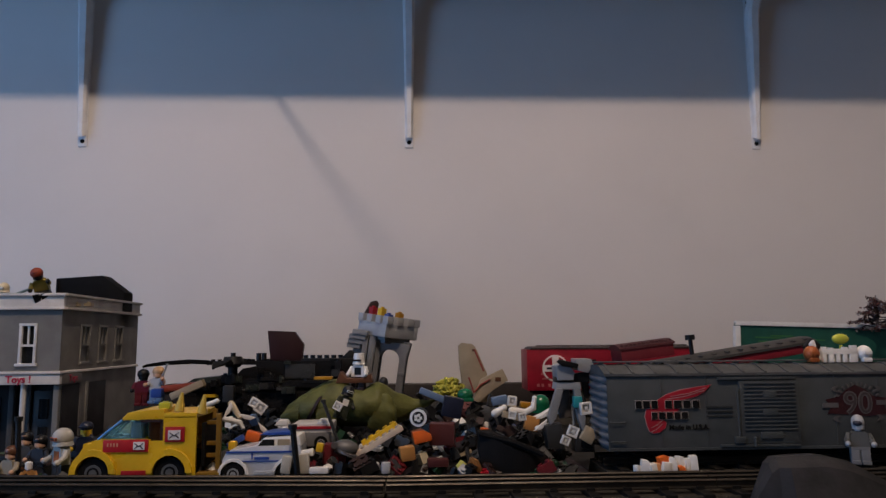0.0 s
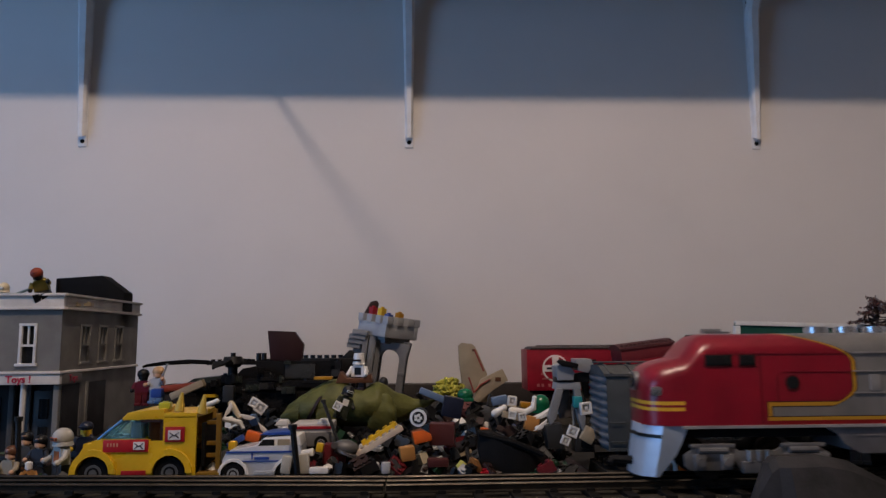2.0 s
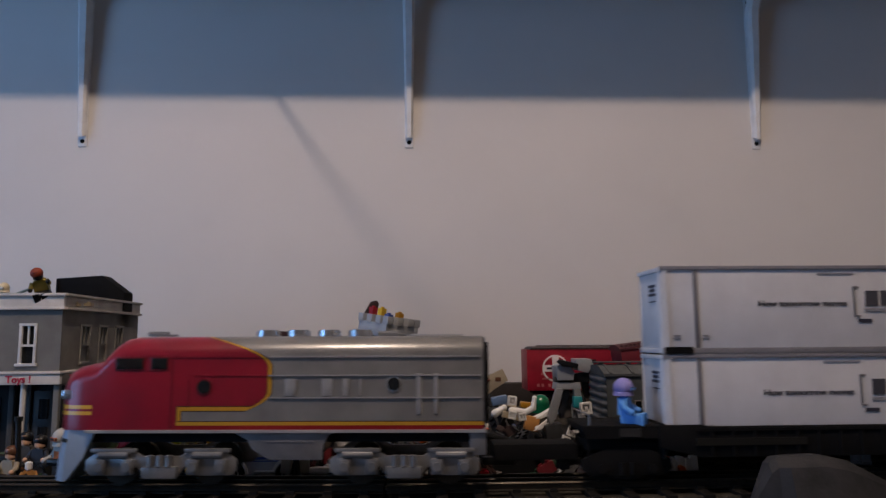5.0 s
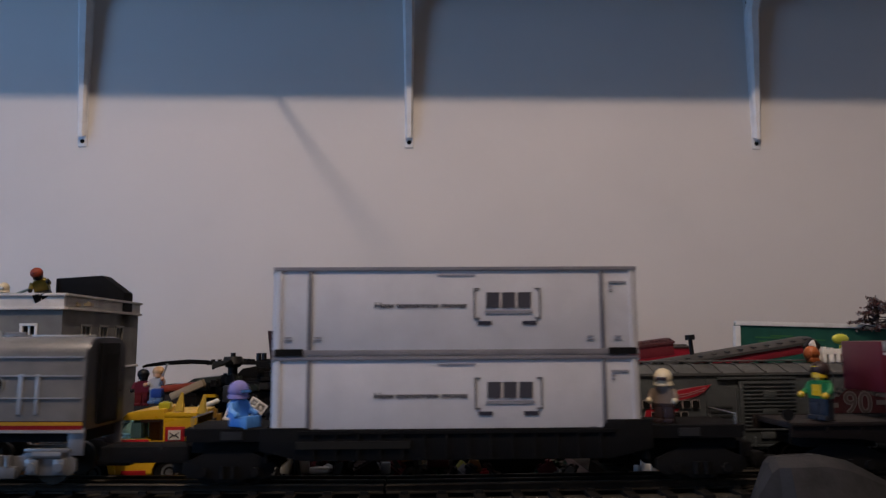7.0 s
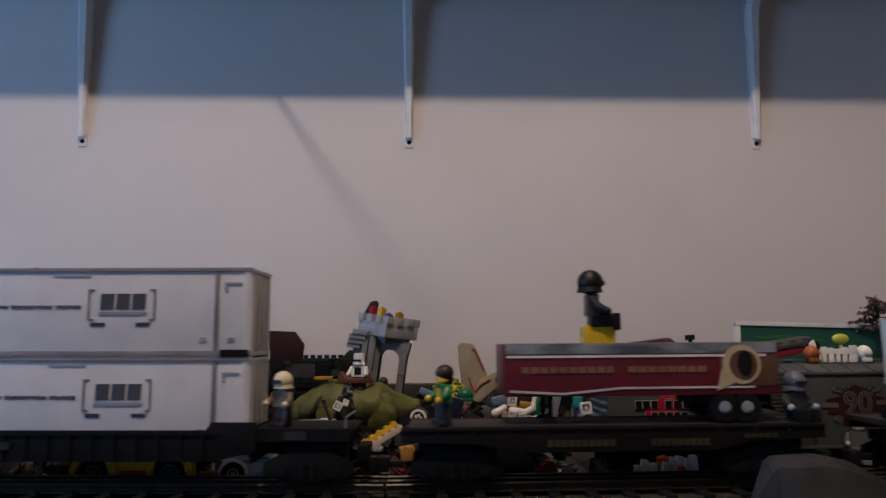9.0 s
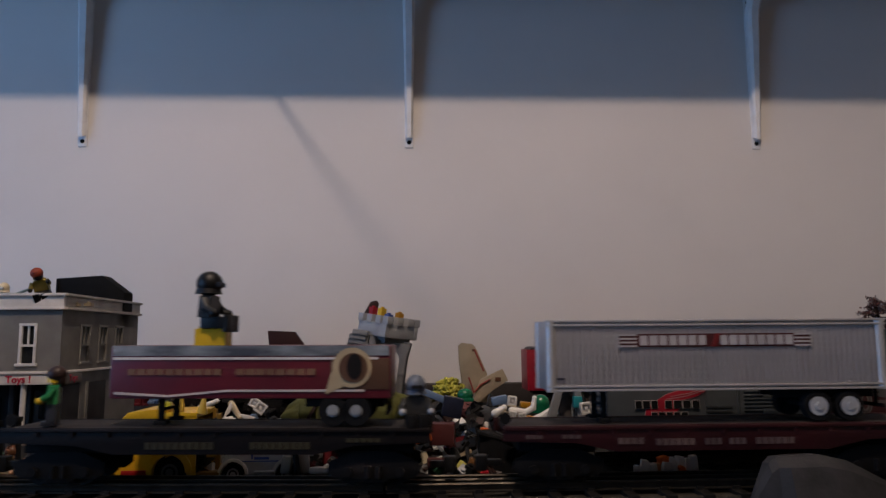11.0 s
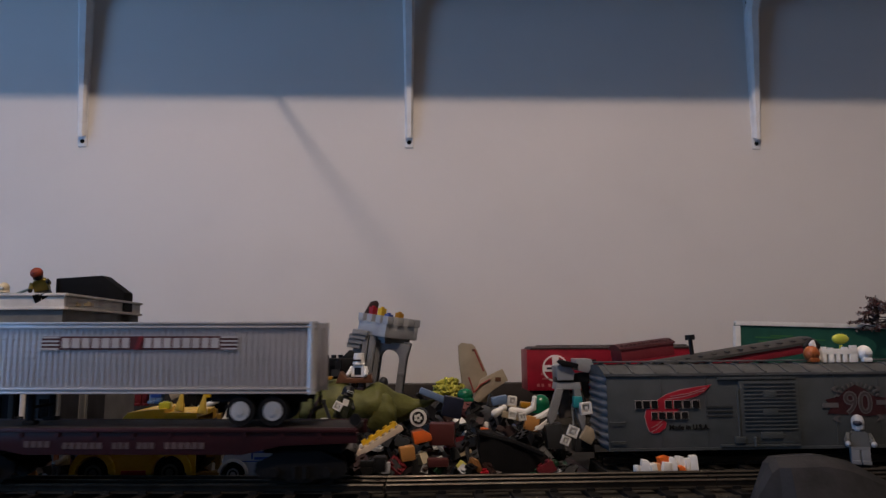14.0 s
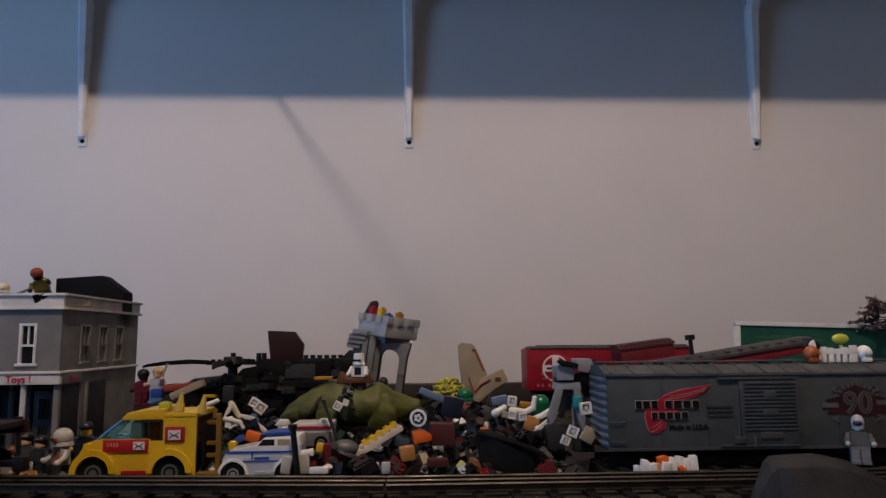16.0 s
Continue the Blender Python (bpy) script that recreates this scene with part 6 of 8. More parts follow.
    for i in range(64):
        b = bm()
        bm_brick(b, *rng.choice(((1, 1, 3), (2, 1, 3), (2, 1, 1), (3, 1, 1), (1, 1, 1))))
        p, q = rng.uniform(345, 606), rng.uniform(638, 728)
        if q < 668 and p < 460:
            q += 34
        part("hull_brick", b, rng.choice((BLACK, BLACK, FLAT_BLACK, FLAT_BLACK, FLAT_BLACK, BLACK, DARK_GREY, plastic("canopy_dark_green", (0.020, 0.026, 0.022)))), h, m=pose(ux(p), -0.020 + rng.uniform(-0.003, 0.004), uz(q), rng.choice((0, 90, 90)), 0, rng.choice((0, 0, 90, 12))))
    b = bm()
    for s in (-1, 1):
        bm_tube(b, [(ux(350), s * 0.020, -0.002), (ux(560), s * 0.020, -0.002)], 0.002, 8)
        for p in (390, 520):
            bm_box(b, ux(p), s * 0.018, 0.003, 0.004, 0.004, 0.012)
    part("skid", b, BLACK, h)


helicopter()

# ---- castle turret ----


def castle_turret():
    """Leaning grey turret piece: an arched wall and a stair column under a merloned gallery."""
    t = thing("castle_turret", pose(-0.0512, 0.93, 0.050, 2, 8, 0), "light grey toy castle turret leaning on the heap", "toy castle")
    k = 0.93 / 1250
    zb = 0.0727 - 0.050
    ux = lambda p: (p - 668) * k
    uz = lambda q: zb + (680 - q) * k
    grey = plastic("castle_grey", (0.17, 0.172, 0.175), 0.42)
    r, c = 17 * k, ux(684)
    pts = [(ux(652), -0.004), (c - r, -0.004), (c - r, uz(634))]
    pts += [(c - r * math.cos(math.pi * i / 12), uz(634) + r * math.sin(math.pi * i / 12)) for i in range(1, 12)]
    pts += [(c + r, uz(634)), (c + r, -0.004), (ux(713), -0.004), (ux(713), uz(630)), (ux(717), uz(604)), (ux(652), uz(604))]
    b = bm()
    bm_prism(b, pts, -0.004, 0.004, bev=0.0005)
    bm_box(b, ux(707.5), -0.0042, uz(655), 11 * k, 0.0020, 0.003)
    part("arched_wall", b, grey, t, m=pose(0, -0.012, 0))
    b = bm()
    bm_prism(b, pts, -0.003, 0.003, bev=0.0005)
    part("back_wall", b, grey, t, m=pose(0.002, 0.022, 0))
    b = bm()
    for p, w in ((640, 9), (652, 11)):
        bm_box(b, ux(p), -0.016, (uz(596) - 0.004) / 2, w * k, 0.010, uz(596) + 0.004, bev=0.0008)
    bm_box(b, ux(652), 0.0, (uz(606) - 0.004) / 2, 22 * k, 0.030, uz(606) + 0.004, bev=0.0008)
    part("corner_post", b, grey, t)
    b = bm()
    for i, (q, p0, p1) in enumerate(((594, 616, 642), (602, 611, 640), (610, 610, 636), (618, 609, 632))):
        bm_box(b, (ux(p0) + ux(p1)) / 2, -0.014 + 0.002 * i, uz(q), ux(p1) - ux(p0), 0.022, 0.0058, bev=0.0010)
    bm_box(b, ux(629), -0.004, uz(640), 20 * k, 0.016, 0.070, bev=0.001)
    part("stair_tower", b, GREY, t)
    # gallery, turned with one corner towards the front
    turn = pose(ux(674), 0, 0, 0, 0, 43)
    s = 0.0550
    b = bm()
    for o, q0, q1 in ((0.020, 618, 612), (0.016, 612, 607), (0.011, 607, 602), (0.006, 602, 597), (0.0015, 597, 594)):
        bm_box(b, 0, 0, (uz(q0) + uz(q1)) / 2, s - 2 * o, s - 2 * o, uz(q1) - uz(q0), bev=0.0006)
    part("corbel", b, grey, t, m=turn)
    zf = uz(596)
    h = uz(573) - zf
    b = bm()
    for sx in (-1, 1):
        bm_box(b, sx * (s / 2 - 0.003), 0, zf + h / 2, 0.006, s, h, bev=0.0005)
        bm_box(b, 0, sx * (s / 2 - 0.003), zf + h / 2, s - 0.012, 0.006, h, bev=0.0005)
    gallery = part("gallery", b, LIGHT_GREY, t, m=turn)
    caps = {(3, 1): (RED, 3), (3, 2): (YELLOW, 3), (0, 0): (BLUE, 1), (0, 1): (plastic("amber", (0.42, 0.20, 0.012), 0.35), 2), (2, 2): (DARK_BROWN, 3)}
    for side in range(4):
        for i in range(3):
            u = -s / 2 + 0.0046 + (s - 0.0092) * i / 2.6 if i else -s / 2 + 0.0046
            x, y = ((u, -s / 2 + 0.003), (s / 2 - 0.003, u), (-u, s / 2 - 0.003), (-s / 2 + 0.003, -u))[side]
            b = bm()
            bm_box(b, x, y, zf + h + 0.0042, 0.0100, 0.0100, 0.0100, bev=0.0006)
            m = part("merlon", b, LIGHT_GREY, gallery)
            if (side, i) in caps:
                mat, n = caps[side, i]
                b = bm()
                bm_brick(b, 1, 1, n, move(x, y, zf + h + 0.0086))
                part("cap_brick", b, mat, t, "coloured brick on the battlement", m=turn)
    b = bm()
    bm_prism(b, [(-0.010, 0), (0.006, 0), (0.006, 0.020), (0.002, 0.024), (-0.005, 0.020)], -0.005, 0.005, bev=0.0012)
    part("finial", b, DARK_BROWN, t, m=pose(ux(640), 0.004, zf + h + 0.004, 0, 8, 10))


castle_turret()
toy_figure(pose(-0.0377, 0.885, 0.050, 0, 0, -20), DARK_GREY, plastic("gunmetal", (0.07, 0.075, 0.08), 0.3), GREY, DARK_GREY, "helmet", label="dark grey toy figure standing under the turret", scale=0.8)

# ---- green lizard mount ----


def lizard_mount():
    """Olive toy lizard: long barrel body on bent legs with a blunt head and thick tail."""
    t = thing("toy_lizard", pose(-0.0693, 0.79, 0.030), "olive green plastic toy lizard with a saddle strap", "toy animal")
    k = 0.79 / 1250
    zb = 0.0423 - 0.030
    ux = lambda p: (p - 620) * k
    uz = lambda q: zb + (745 - q) * k

    def skin(rows, name, lab=""):
        b = bm()
        rings = []
        for p, top, bot, w in rows:
            cz, rz = (uz(top) + uz(bot)) / 2, (uz(top) - uz(bot)) / 2
            rings.append([(ux(p), w * math.cos(a), cz + rz * math.sin(a)) for a in (2 * math.pi * i / 18 for i in range(18))])
        bm_loft(b, rings)
        bmesh.ops.subdivide_edges(b, edges=b.edges[:], cuts=1, use_grid_fill=True)
        for v in b.verts:
            v.co += Vector((0, -1, 0.4)) * 0.0026 * noise.noise(v.co * 110) + Vector((0, -1, 0.5)) * 0.0014 * noise.noise(v.co * 330)
        return part(name, b, OLIVE, t, lab, smooth=60)

    skin(((504, 731, 742, 0.004), (514, 716, 746, 0.010), (535, 702, 749, 0.016), (555, 690, 751, 0.022), (575, 679, 752, 0.025), (592, 674, 753, 0.026), (610, 677, 754, 0.026), (628, 687, 754, 0.025), (645, 689, 754, 0.025), (657, 683, 755, 0.026), (668, 679, 755, 0.026), (682, 685, 755, 0.023), (695, 695, 755, 0.020), (712, 701, 748, 0.014), (728, 707, 738, 0.009), (742, 711, 728, 0.006), (756, 711, 721, 0.004), (766, 709, 714, 0.0015)), "body")
    skin(((652, 712, 758, 0.004), (664, 698, 760, 0.007), (682, 696, 762, 0.008), (694, 704, 762, 0.007), (700, 718, 758, 0.004)), "hind_leg").location = (0, -0.018, 0)
    skin(((566, 722, 760, 0.004), (578, 712, 764, 0.006), (590, 712, 764, 0.006), (600, 724, 760, 0.004)), "fore_leg").location = (0, -0.021, 0)
    skin(((502, 733, 741, 0.003), (508, 726, 744, 0.008), (520, 718, 747, 0.012), (535, 710, 748, 0.014)), "head").location = (0, -0.004, 0)
    b = bm()
    rings = []
    for p, top, bot, w in ((560, 687, 751, 0.0236), (566, 684, 752, 0.0244)):
        cz, rz = (uz(top) + uz(bot)) / 2, (uz(top) - uz(bot)) / 2
        rings.append([(ux(p) + 0.012 * math.sin(a), w * math.cos(a) * 1.10, cz + rz * 1.05 * math.sin(a)) for a in (2 * math.pi * i / 18 for i in range(18))])
    bm_loft(b, rings)
    part("strap", b, DARK_BROWN, t, "dark brown strap")
    b = bm()
    bm_prism(b, [(ux(596), uz(680)), (ux(660), uz(680)), (ux(656), uz(664)), (ux(640), uz(672)), (ux(615), uz(672)), (ux(604), uz(660))], -0.014, 0.014, bev=0.001)
    part("saddle", b, BROWN, t, "brown saddle")
    b = bm()
    bm_box(b, ux(575), -0.010, uz(671), 0.020, 0.008, 0.0032, bev=0.0005)
    part("reins", b, plastic("amber", (0.42, 0.20, 0.012)), t)


lizard_mount()
toy_figure(pose(-0.0601, 0.785, 0.0753, 0, 0, -14), DARK_BROWN, WHITE, WHITE, WHITE, "bucket", seated=False, label="white armoured toy figure riding the lizard", scale=0.98, print_mat=BLACK)
toy_figure(pose(-0.0776, 0.75, 0.0486, 0, 20, 25), plastic("dark_olive", (0.03, 0.035, 0.022), 0.4), plastic("dark_olive", (0.03, 0.035, 0.022)), DARK_GREY, BLACK, "helmet", label="dark olive toy figure leaning on the lizard", scale=0.85, print_mat=WHITE)

# ---- police car and rescue truck ----


b = bm()
bm_box(b, 0, 0, 0.0022, 0.30, 0.060, 0.0044, bev=0.0006)
solid("toy_baseplate", b, BLACK, pose(-0.255, 0.672, 0), "flat black toy baseplate under the van and police car", "toy baseplate")


def police_car():
    Y0 = 0.645
    x0, x1 = -0.1682, -0.0999
    n, w = x1 - x0, 0.036
    k = n / 139
    c = thing("toy_car", pose(x0, Y0, 0.0045), "white toy police car with blue side stripes", "toy car")
    zb = 0.0144
    ux = lambda p: (p - 393) * k
    uz = lambda q: zb + (838 - q) * k - 0.0045
    r = 0.0094

    def arch(cx):
        return [(cx + r * 1.15 * math.cos(math.pi * i / 8), 0.0094 + r * 1.15 * math.sin(math.pi * i / 8)) for i in range(9)]

    ca, cb = ux(413), ux(509)
    prof = [(0.0008, 0.005), (0, uz(816)), (ux(398), uz(804)), (ux(406), uz(798)), (ux(440), uz(793)), (ux(452), uz(791)), (n - 0.001, uz(790)), (n, uz(800)), (n, 0.005), (cb + r * 1.15, 0.005)]
    prof += arch(cb) + [(ca + r * 1.15, 0.005)] + arch(ca)
    b = bm()
    bm_prism(b, prof, 0, w, bev=0.0006)
    part("body", b, plastic("car_silver_white", (0.50, 0.52, 0.55), 0.25), c)
    b = bm()
    bm_prism(b, [(ux(448), uz(792)), (ux(466), uz(777)), (ux(528), uz(774)), (n, uz(792))], 0.002, w - 0.002, bev=0.0008)
    part("cabin", b, WHITE, c)
    for pa, pb in ((455, 484), (490, 512)):
        b = bm()
        bm_prism(b, [(ux(pa), uz(791)), (ux(pa + (9 if pa < 470 else 0)), uz(780)), (ux(pb), uz(780)), (ux(pb), uz(791))], 0.0008, 0.004)
        part("window", b, DARK_GLASS, c) if pa < 470 else part("panel", b, TAN, c)
    b = bm()
    bm_box(b, (ux(400) + ux(525)) / 2, -0.0002, uz(801), ux(525) - ux(400), 0.0010, 0.0016)
    bm_box(b, (ux(448) + ux(478)) / 2, -0.0002, uz(812), 0.0130, 0.0010, 0.0022)
    bm_box(b, (ux(420) + ux(500)) / 2, -0.0002, uz(817), 0.040, 0.0010, 0.0009)
    bm_box(b, ux(446), -0.0002, uz(807), 0.0014, 0.0010, 0.0060)
    part("stripe", b, BLUE, c, "blue side stripe")
    b = bm()
    bm_prism(b, [(ux(455), uz(773)), (ux(468), uz(769)), (ux(512), uz(766)), (ux(512), uz(773))], 0.004, w - 0.004, bev=0.0006)
    part("light_bar", b, BLUE, c, "blue roof light bar")
    for cx in (ca, cb):
        for y in (0.002, w - 0.002):
            b = bm()
            bm_wheel(b, pose(cx, y, r, 90), r, 0.006)
            part("wheel", b, [FLAT_BLACK, GREY], c)
    for cx in (ca, cb):
        b = bm()
        rings = []
        for i in range(11):
            a = math.pi * i / 10
            rings.append([(cx + q * math.cos(a), y, r + q * math.sin(a)) for q, y in ((r * 1.15, -0.002), (r * 1.42, -0.002), (r * 1.42, 0.003), (r * 1.15, 0.003))])
        bm_loft(b, rings)
        part("wheel_arch", b, WHITE, c)


police_car()


def rescue_truck():
    Y0 = 0.700
    x0, k = -0.1324, 0.70 / 1250
    z0 = 0.0316 - 0.006
    c = thing("toy_truck", pose(x0, Y0, z0), "white toy rescue truck with a red stripe in the heap", "toy truck")
    ux = lambda p: (p - 488) * k
    uz = lambda q: (791 - q) * k
    b = bm()
    bm_box(b, (ux(515) + ux(584)) / 2, 0.020, (uz(748) + uz(785)) / 2, ux(584) - ux(515), 0.040, uz(748) - uz(785), bev=0.0012)
    bm_box(b, (ux(496) + ux(520)) / 2, 0.020, uz(770), ux(520) - ux(494), 0.036, 0.012, bev=0.001)
    part("body", b, plastic("dusty_white", (0.50, 0.48, 0.45), 0.4), c)
    b = bm()
    bm_box(b, (ux(520) + ux(582)) / 2, -0.0004, uz(754), ux(582) - ux(520), 0.0010, 0.0026)
    part("stripe", b, RED, c, "red stripe")
    b = bm()
    bm_box(b, (ux(517) + ux(583)) / 2, -0.0003, (uz(762) + uz(785)) / 2, ux(583) - ux(517), 0.0012, uz(762) - uz(785), bev=0.0003)
    part("side_panel", b, plastic("panel_grey", (0.17, 0.165, 0.16), 0.45), c, "plain grey side panel")
    b = bm()
    bm_prism(b, [(ux(484), uz(750)), (ux(492), uz(741)), (ux(506), uz(742)), (ux(509), uz(752))], 0.0, 0.016, bev=0.0015)
    part("roof_light", b, WHITE, c)
    b = bm()
    bm_prism(b, [(ux(556), uz(748)), (ux(562), uz(740)), (ux(576), uz(741)), (ux(584), uz(750))], 0.0, 0.014, bev=0.0015)
    part("roof_light", b, WHITE, c)
    for p in (505, 565):
        b = bm()
        bm_wheel(b, pose(ux(p), 0.001, 0.0065, 90), 0.0065, 0.005)
        part("wheel", b, [FLAT_BLACK, GREY], c)


rescue_truck()

# ---- poles, planks, tyre, helmet and other single parts ----


def rod(y, r, mat, label, x0, z0, x1, z1, name="toy_rod"):
    b = bm()
    bm_tube(b, [(0, 0, 0), (x1 - x0, 0, z1 - z0)], r, 10)
    bm_cyl(b, move(x1 - x0, 0, z1 - z0), r * 1.5, r * 1.6, seg=12)
    bm_cyl(b, move(0, 0, 0), r * 1.4, r * 1.4, seg=12)
    return solid(name, b, mat, pose(x0, y, z0), label, "toy part")


rod(0.660, 0.0024, BLACK, "upright black plastic rod beside the figures", -0.3499, 0.001, -0.3529, 0.0619)
rod(0.636, 0.0026, BLACK, "thick black plastic rod standing before the police car", -0.0993, 0.001, -0.1059, 0.0547)
rod(0.690, 0.0016, DARK_GREY, "thin dark spear leaning against the lizard", -0.0699, 0.0289, -0.0865, 0.0721, "toy_spear")


def studded_plank():
    x0, z0, x1, z1 = -0.0520, 0.0254, -0.0108, 0.0498
    n = math.hypot(x1 - x0, z1 - z0)
    t = thing("toy_plank", pose(x0, 0.665, z0, 0, -math.degrees(math.atan2(z1 - z0, x1 - x0))), "white toy plate with a yellow row of studs", "toy part")
    b = bm()
    bm_box(b, n / 2, 0, 0, n, 0.0075, 0.0048, bev=0.0003)
    for i in range(7):
        bm_cyl(b, move(n * (i + 0.5) / 7, -0.001, 0.0032), 0.0024, 0.0018, seg=12)
    part("plate", b, plastic("warm_white", (0.60, 0.50, 0.40), 0.4), t)
    b = bm()
    bm_box(b, n * 0.55, 0.0078, 0.0040, n * 0.76, 0.0076, 0.0060, bev=0.0003)
    for i in range(5):
        bm_cyl(b, move(n * (0.22 + 0.16 * i), 0.0070, 0.0078), 0.0024, 0.0018, seg=12)
    part("row", b, YELLOW, t, "yellow studded row")


studded_plank()
b = bm()
bm_cyl(b, pose(0, 0, 0, 90), 0.0088, 0.0070, seg=30, mi=0)
bm_cyl(b, pose(0, -0.0005, 0, 90), 0.0080, 0.0072, seg=30, mi=1)
bm_cyl(b, pose(0, -0.0010, 0, 90), 0.0056, 0.0074, seg=26, mi=0)
for i in range(5):
    bm_box(b, 0.0025 * math.cos(i * 1.257), -0.0046, 0.0025 * math.sin(i * 1.257), 0.0026, 0.0012, 0.0026, mi=1)
solid("toy_disc", b, [BLACK, WHITE], pose(0.0048, 0.6680, 0.0581, 0, 0, -14), "black toy wheel with white ring and hub", "toy disc")


def rounded(name, mat, m, sx, sy, sz, label, bev=0.0015, cut=0.0):
    b = bm()
    if cut:
        bm_prism(b, [(-sx / 2, 0), (sx / 2, 0), (sx / 2, sz * (1 - cut)), (sx * 0.1, sz), (-sx / 2, sz)], -sy / 2, sy / 2, bev=bev)
    else:
        bm_box(b, 0, 0, sz / 2, sx, sy, sz, bev=bev)
    return solid(name, b, mat, m, label, "toy part")


rounded("slope_piece", ORANGE, pose(0.0079, 0.6720, 0.0356, 0, -12, 8), 0.017, 0.014, 0.0115, "bright orange plastic slope piece in the heap", cut=0.5)
rounded("slope_piece", plastic("brick_brown_red", (0.075, 0.019, 0.018), 0.45), pose(0.0265, 0.6800, 0.0317, 0, 0, -6), 0.024, 0.018, 0.020, "reddish brown plastic block in the heap")
rounded("slope_piece", plastic("brick_brown_red", (0.075, 0.019, 0.018)), pose(0.0213, 0.6550, 0.0160, 0, 0, 4), 0.019, 0.010, 0.0075, "reddish brown plastic block in the heap")
rounded("slope_piece", plastic("caramel", (0.40, 0.19, 0.055), 0.4), pose(-0.0056, 0.6550, 0.0219, 0, -8, 10), 0.0135, 0.012, 0.0125, "caramel plastic block before the heap")
rounded("slope_piece", plastic("dull_lime", (0.45, 0.42, 0.10), 0.4), pose(0.0398, 0.6500, 0.0127, 0, 42, 15), 0.0085, 0.008, 0.0090, "yellow-green plastic block tipped on its corner")
rounded("slope_piece", plastic("caramel_dark", (0.17, 0.080, 0.025), 0.4), pose(0.0532, 0.6520, 0.0131, 0, 22, 0), 0.0135, 0.010, 0.0095, "brown plastic slope piece before the heap", cut=0.6)
rounded("slope_piece", plastic("navy", (0.010, 0.014, 0.030), 0.4), pose(0.0367, 0.7300, 0.0516, 0, 12, 0), 0.020, 0.016, 0.020, "navy blue plastic block in the heap")
rounded("slope_piece", SAND_BLUE, pose(0.0216, 0.7800, 0.0651, 0, 22, 0), 0.036, 0.008, 0.007, "long grey-blue plastic beam on the heap")
rounded("slope_piece", LIGHT_GREY, pose(-0.0247, 0.6400, 0.0136, 0, 0, 0), 0.0080, 0.008, 0.0095, "small light grey bracket piece by the track")
b = bm()
bm_ball(b, move(s=(1.45, 1.1, 0.9)), 0.0084, 18)
bm_cyl(b, move(0.004, 0, -0.004, 0, 12), 0.0125, 0.0022, seg=22)
bm_cyl(b, move(-0.010, -0.006, 0.002, 90), 0.0030, 0.004, seg=12)
solid("toy_helmet", b, plastic("pewter", (0.14, 0.135, 0.13), 0.42, 0.4), pose(-0.0623, 0.6650, 0.0320, 0, 8, 0), "pewter grey toy helmet with rounded crown", "toy helmet")
rounded("slope_piece", DARK_RED, pose(-0.0727, 0.6680, 0.0172, 0, 6, 0), 0.022, 0.014, 0.018, "dark red plastic part beside the helmet")

# dark upturned hull
b = bm()
rings = []
for p, top, bot, w in ((848, 757, 838, 0.012), (870, 757, 838, 0.020), (900, 770, 838, 0.024), (930, 782, 838, 0.024), (955, 790, 838, 0.016), (968, 800, 838, 0.006)):
    k = 0.668 / 1250
    rings.append([((p - 848) * k, y * w, (838 - q) * k) for y, q in ((-1, bot), (-1, top + 8), (-0.8, top), (0.8, top), (1, top + 8), (1, bot))])
bm_loft(b, rings)
bm_tube(b, [(0.0, -0.014, 0.043), (0.030, -0.024, 0.036), (0.056, -0.024, 0.025)], 0.0024, 8)
solid("toy_hull", b, CAR_BLACK, pose(0.0596, 0.672, 0.001), "dull black plastic boat hull turned over", "toy boat")

# ---- tan tail plane, yellow bush, walker ----


def tail_plane():
    t = thing("toy_tailplane", pose(0.0813, 0.92, 0.040), "tan plastic aircraft tail with red piping", "toy aircraft")
    k = 0.92 / 1250
    zb = 0.0578 - 0.040
    P2 = lambda p, q: ((p - 845) * k, zb + (700 - q) * k)
    b = bm()
    bm_prism(b, [P2(822, 712), P2(813, 640), P2(812, 614), P2(818, 609), P2(836, 611), P2(842, 616), P2(862, 662), P2(862, 712)], -0.004, 0.004, bev=0.0012)
    part("fin", b, TAN, t)
    b = bm()
    bm_prism(b, [P2(836, 706), P2(850, 672), P2(888, 654), P2(898, 674), P2(872, 690), P2(846, 712)], -0.003, 0.003, move(0, -0.007, 0), bev=0.001)
    part("tailplane", b, TAN, t)
    b = bm()
    for pts in ([(829, 668), (838, 694)], [(838, 694), (848, 682), (866, 672)], [(840, 620), (856, 658)]):
        bm_tube(b, [(P2(*p)[0], -0.0110 if pts[0] != (840, 620) else -0.0045, P2(*p)[1]) for p in pts], 0.0011, 6)
    part("piping", b, plastic("dull_red", (0.24, 0.035, 0.025), 0.5), t)
    b = bm()
    bm_box(b, P2(838, 622)[0], -0.0042, P2(838, 622)[1], 0.003, 0.001, 0.003)
    bm_box(b, P2(880, 672)[0], -0.0104, P2(880, 672)[1], 0.007, 0.001, 0.005)
    part("marking", b, BROWN, t)


tail_plane()


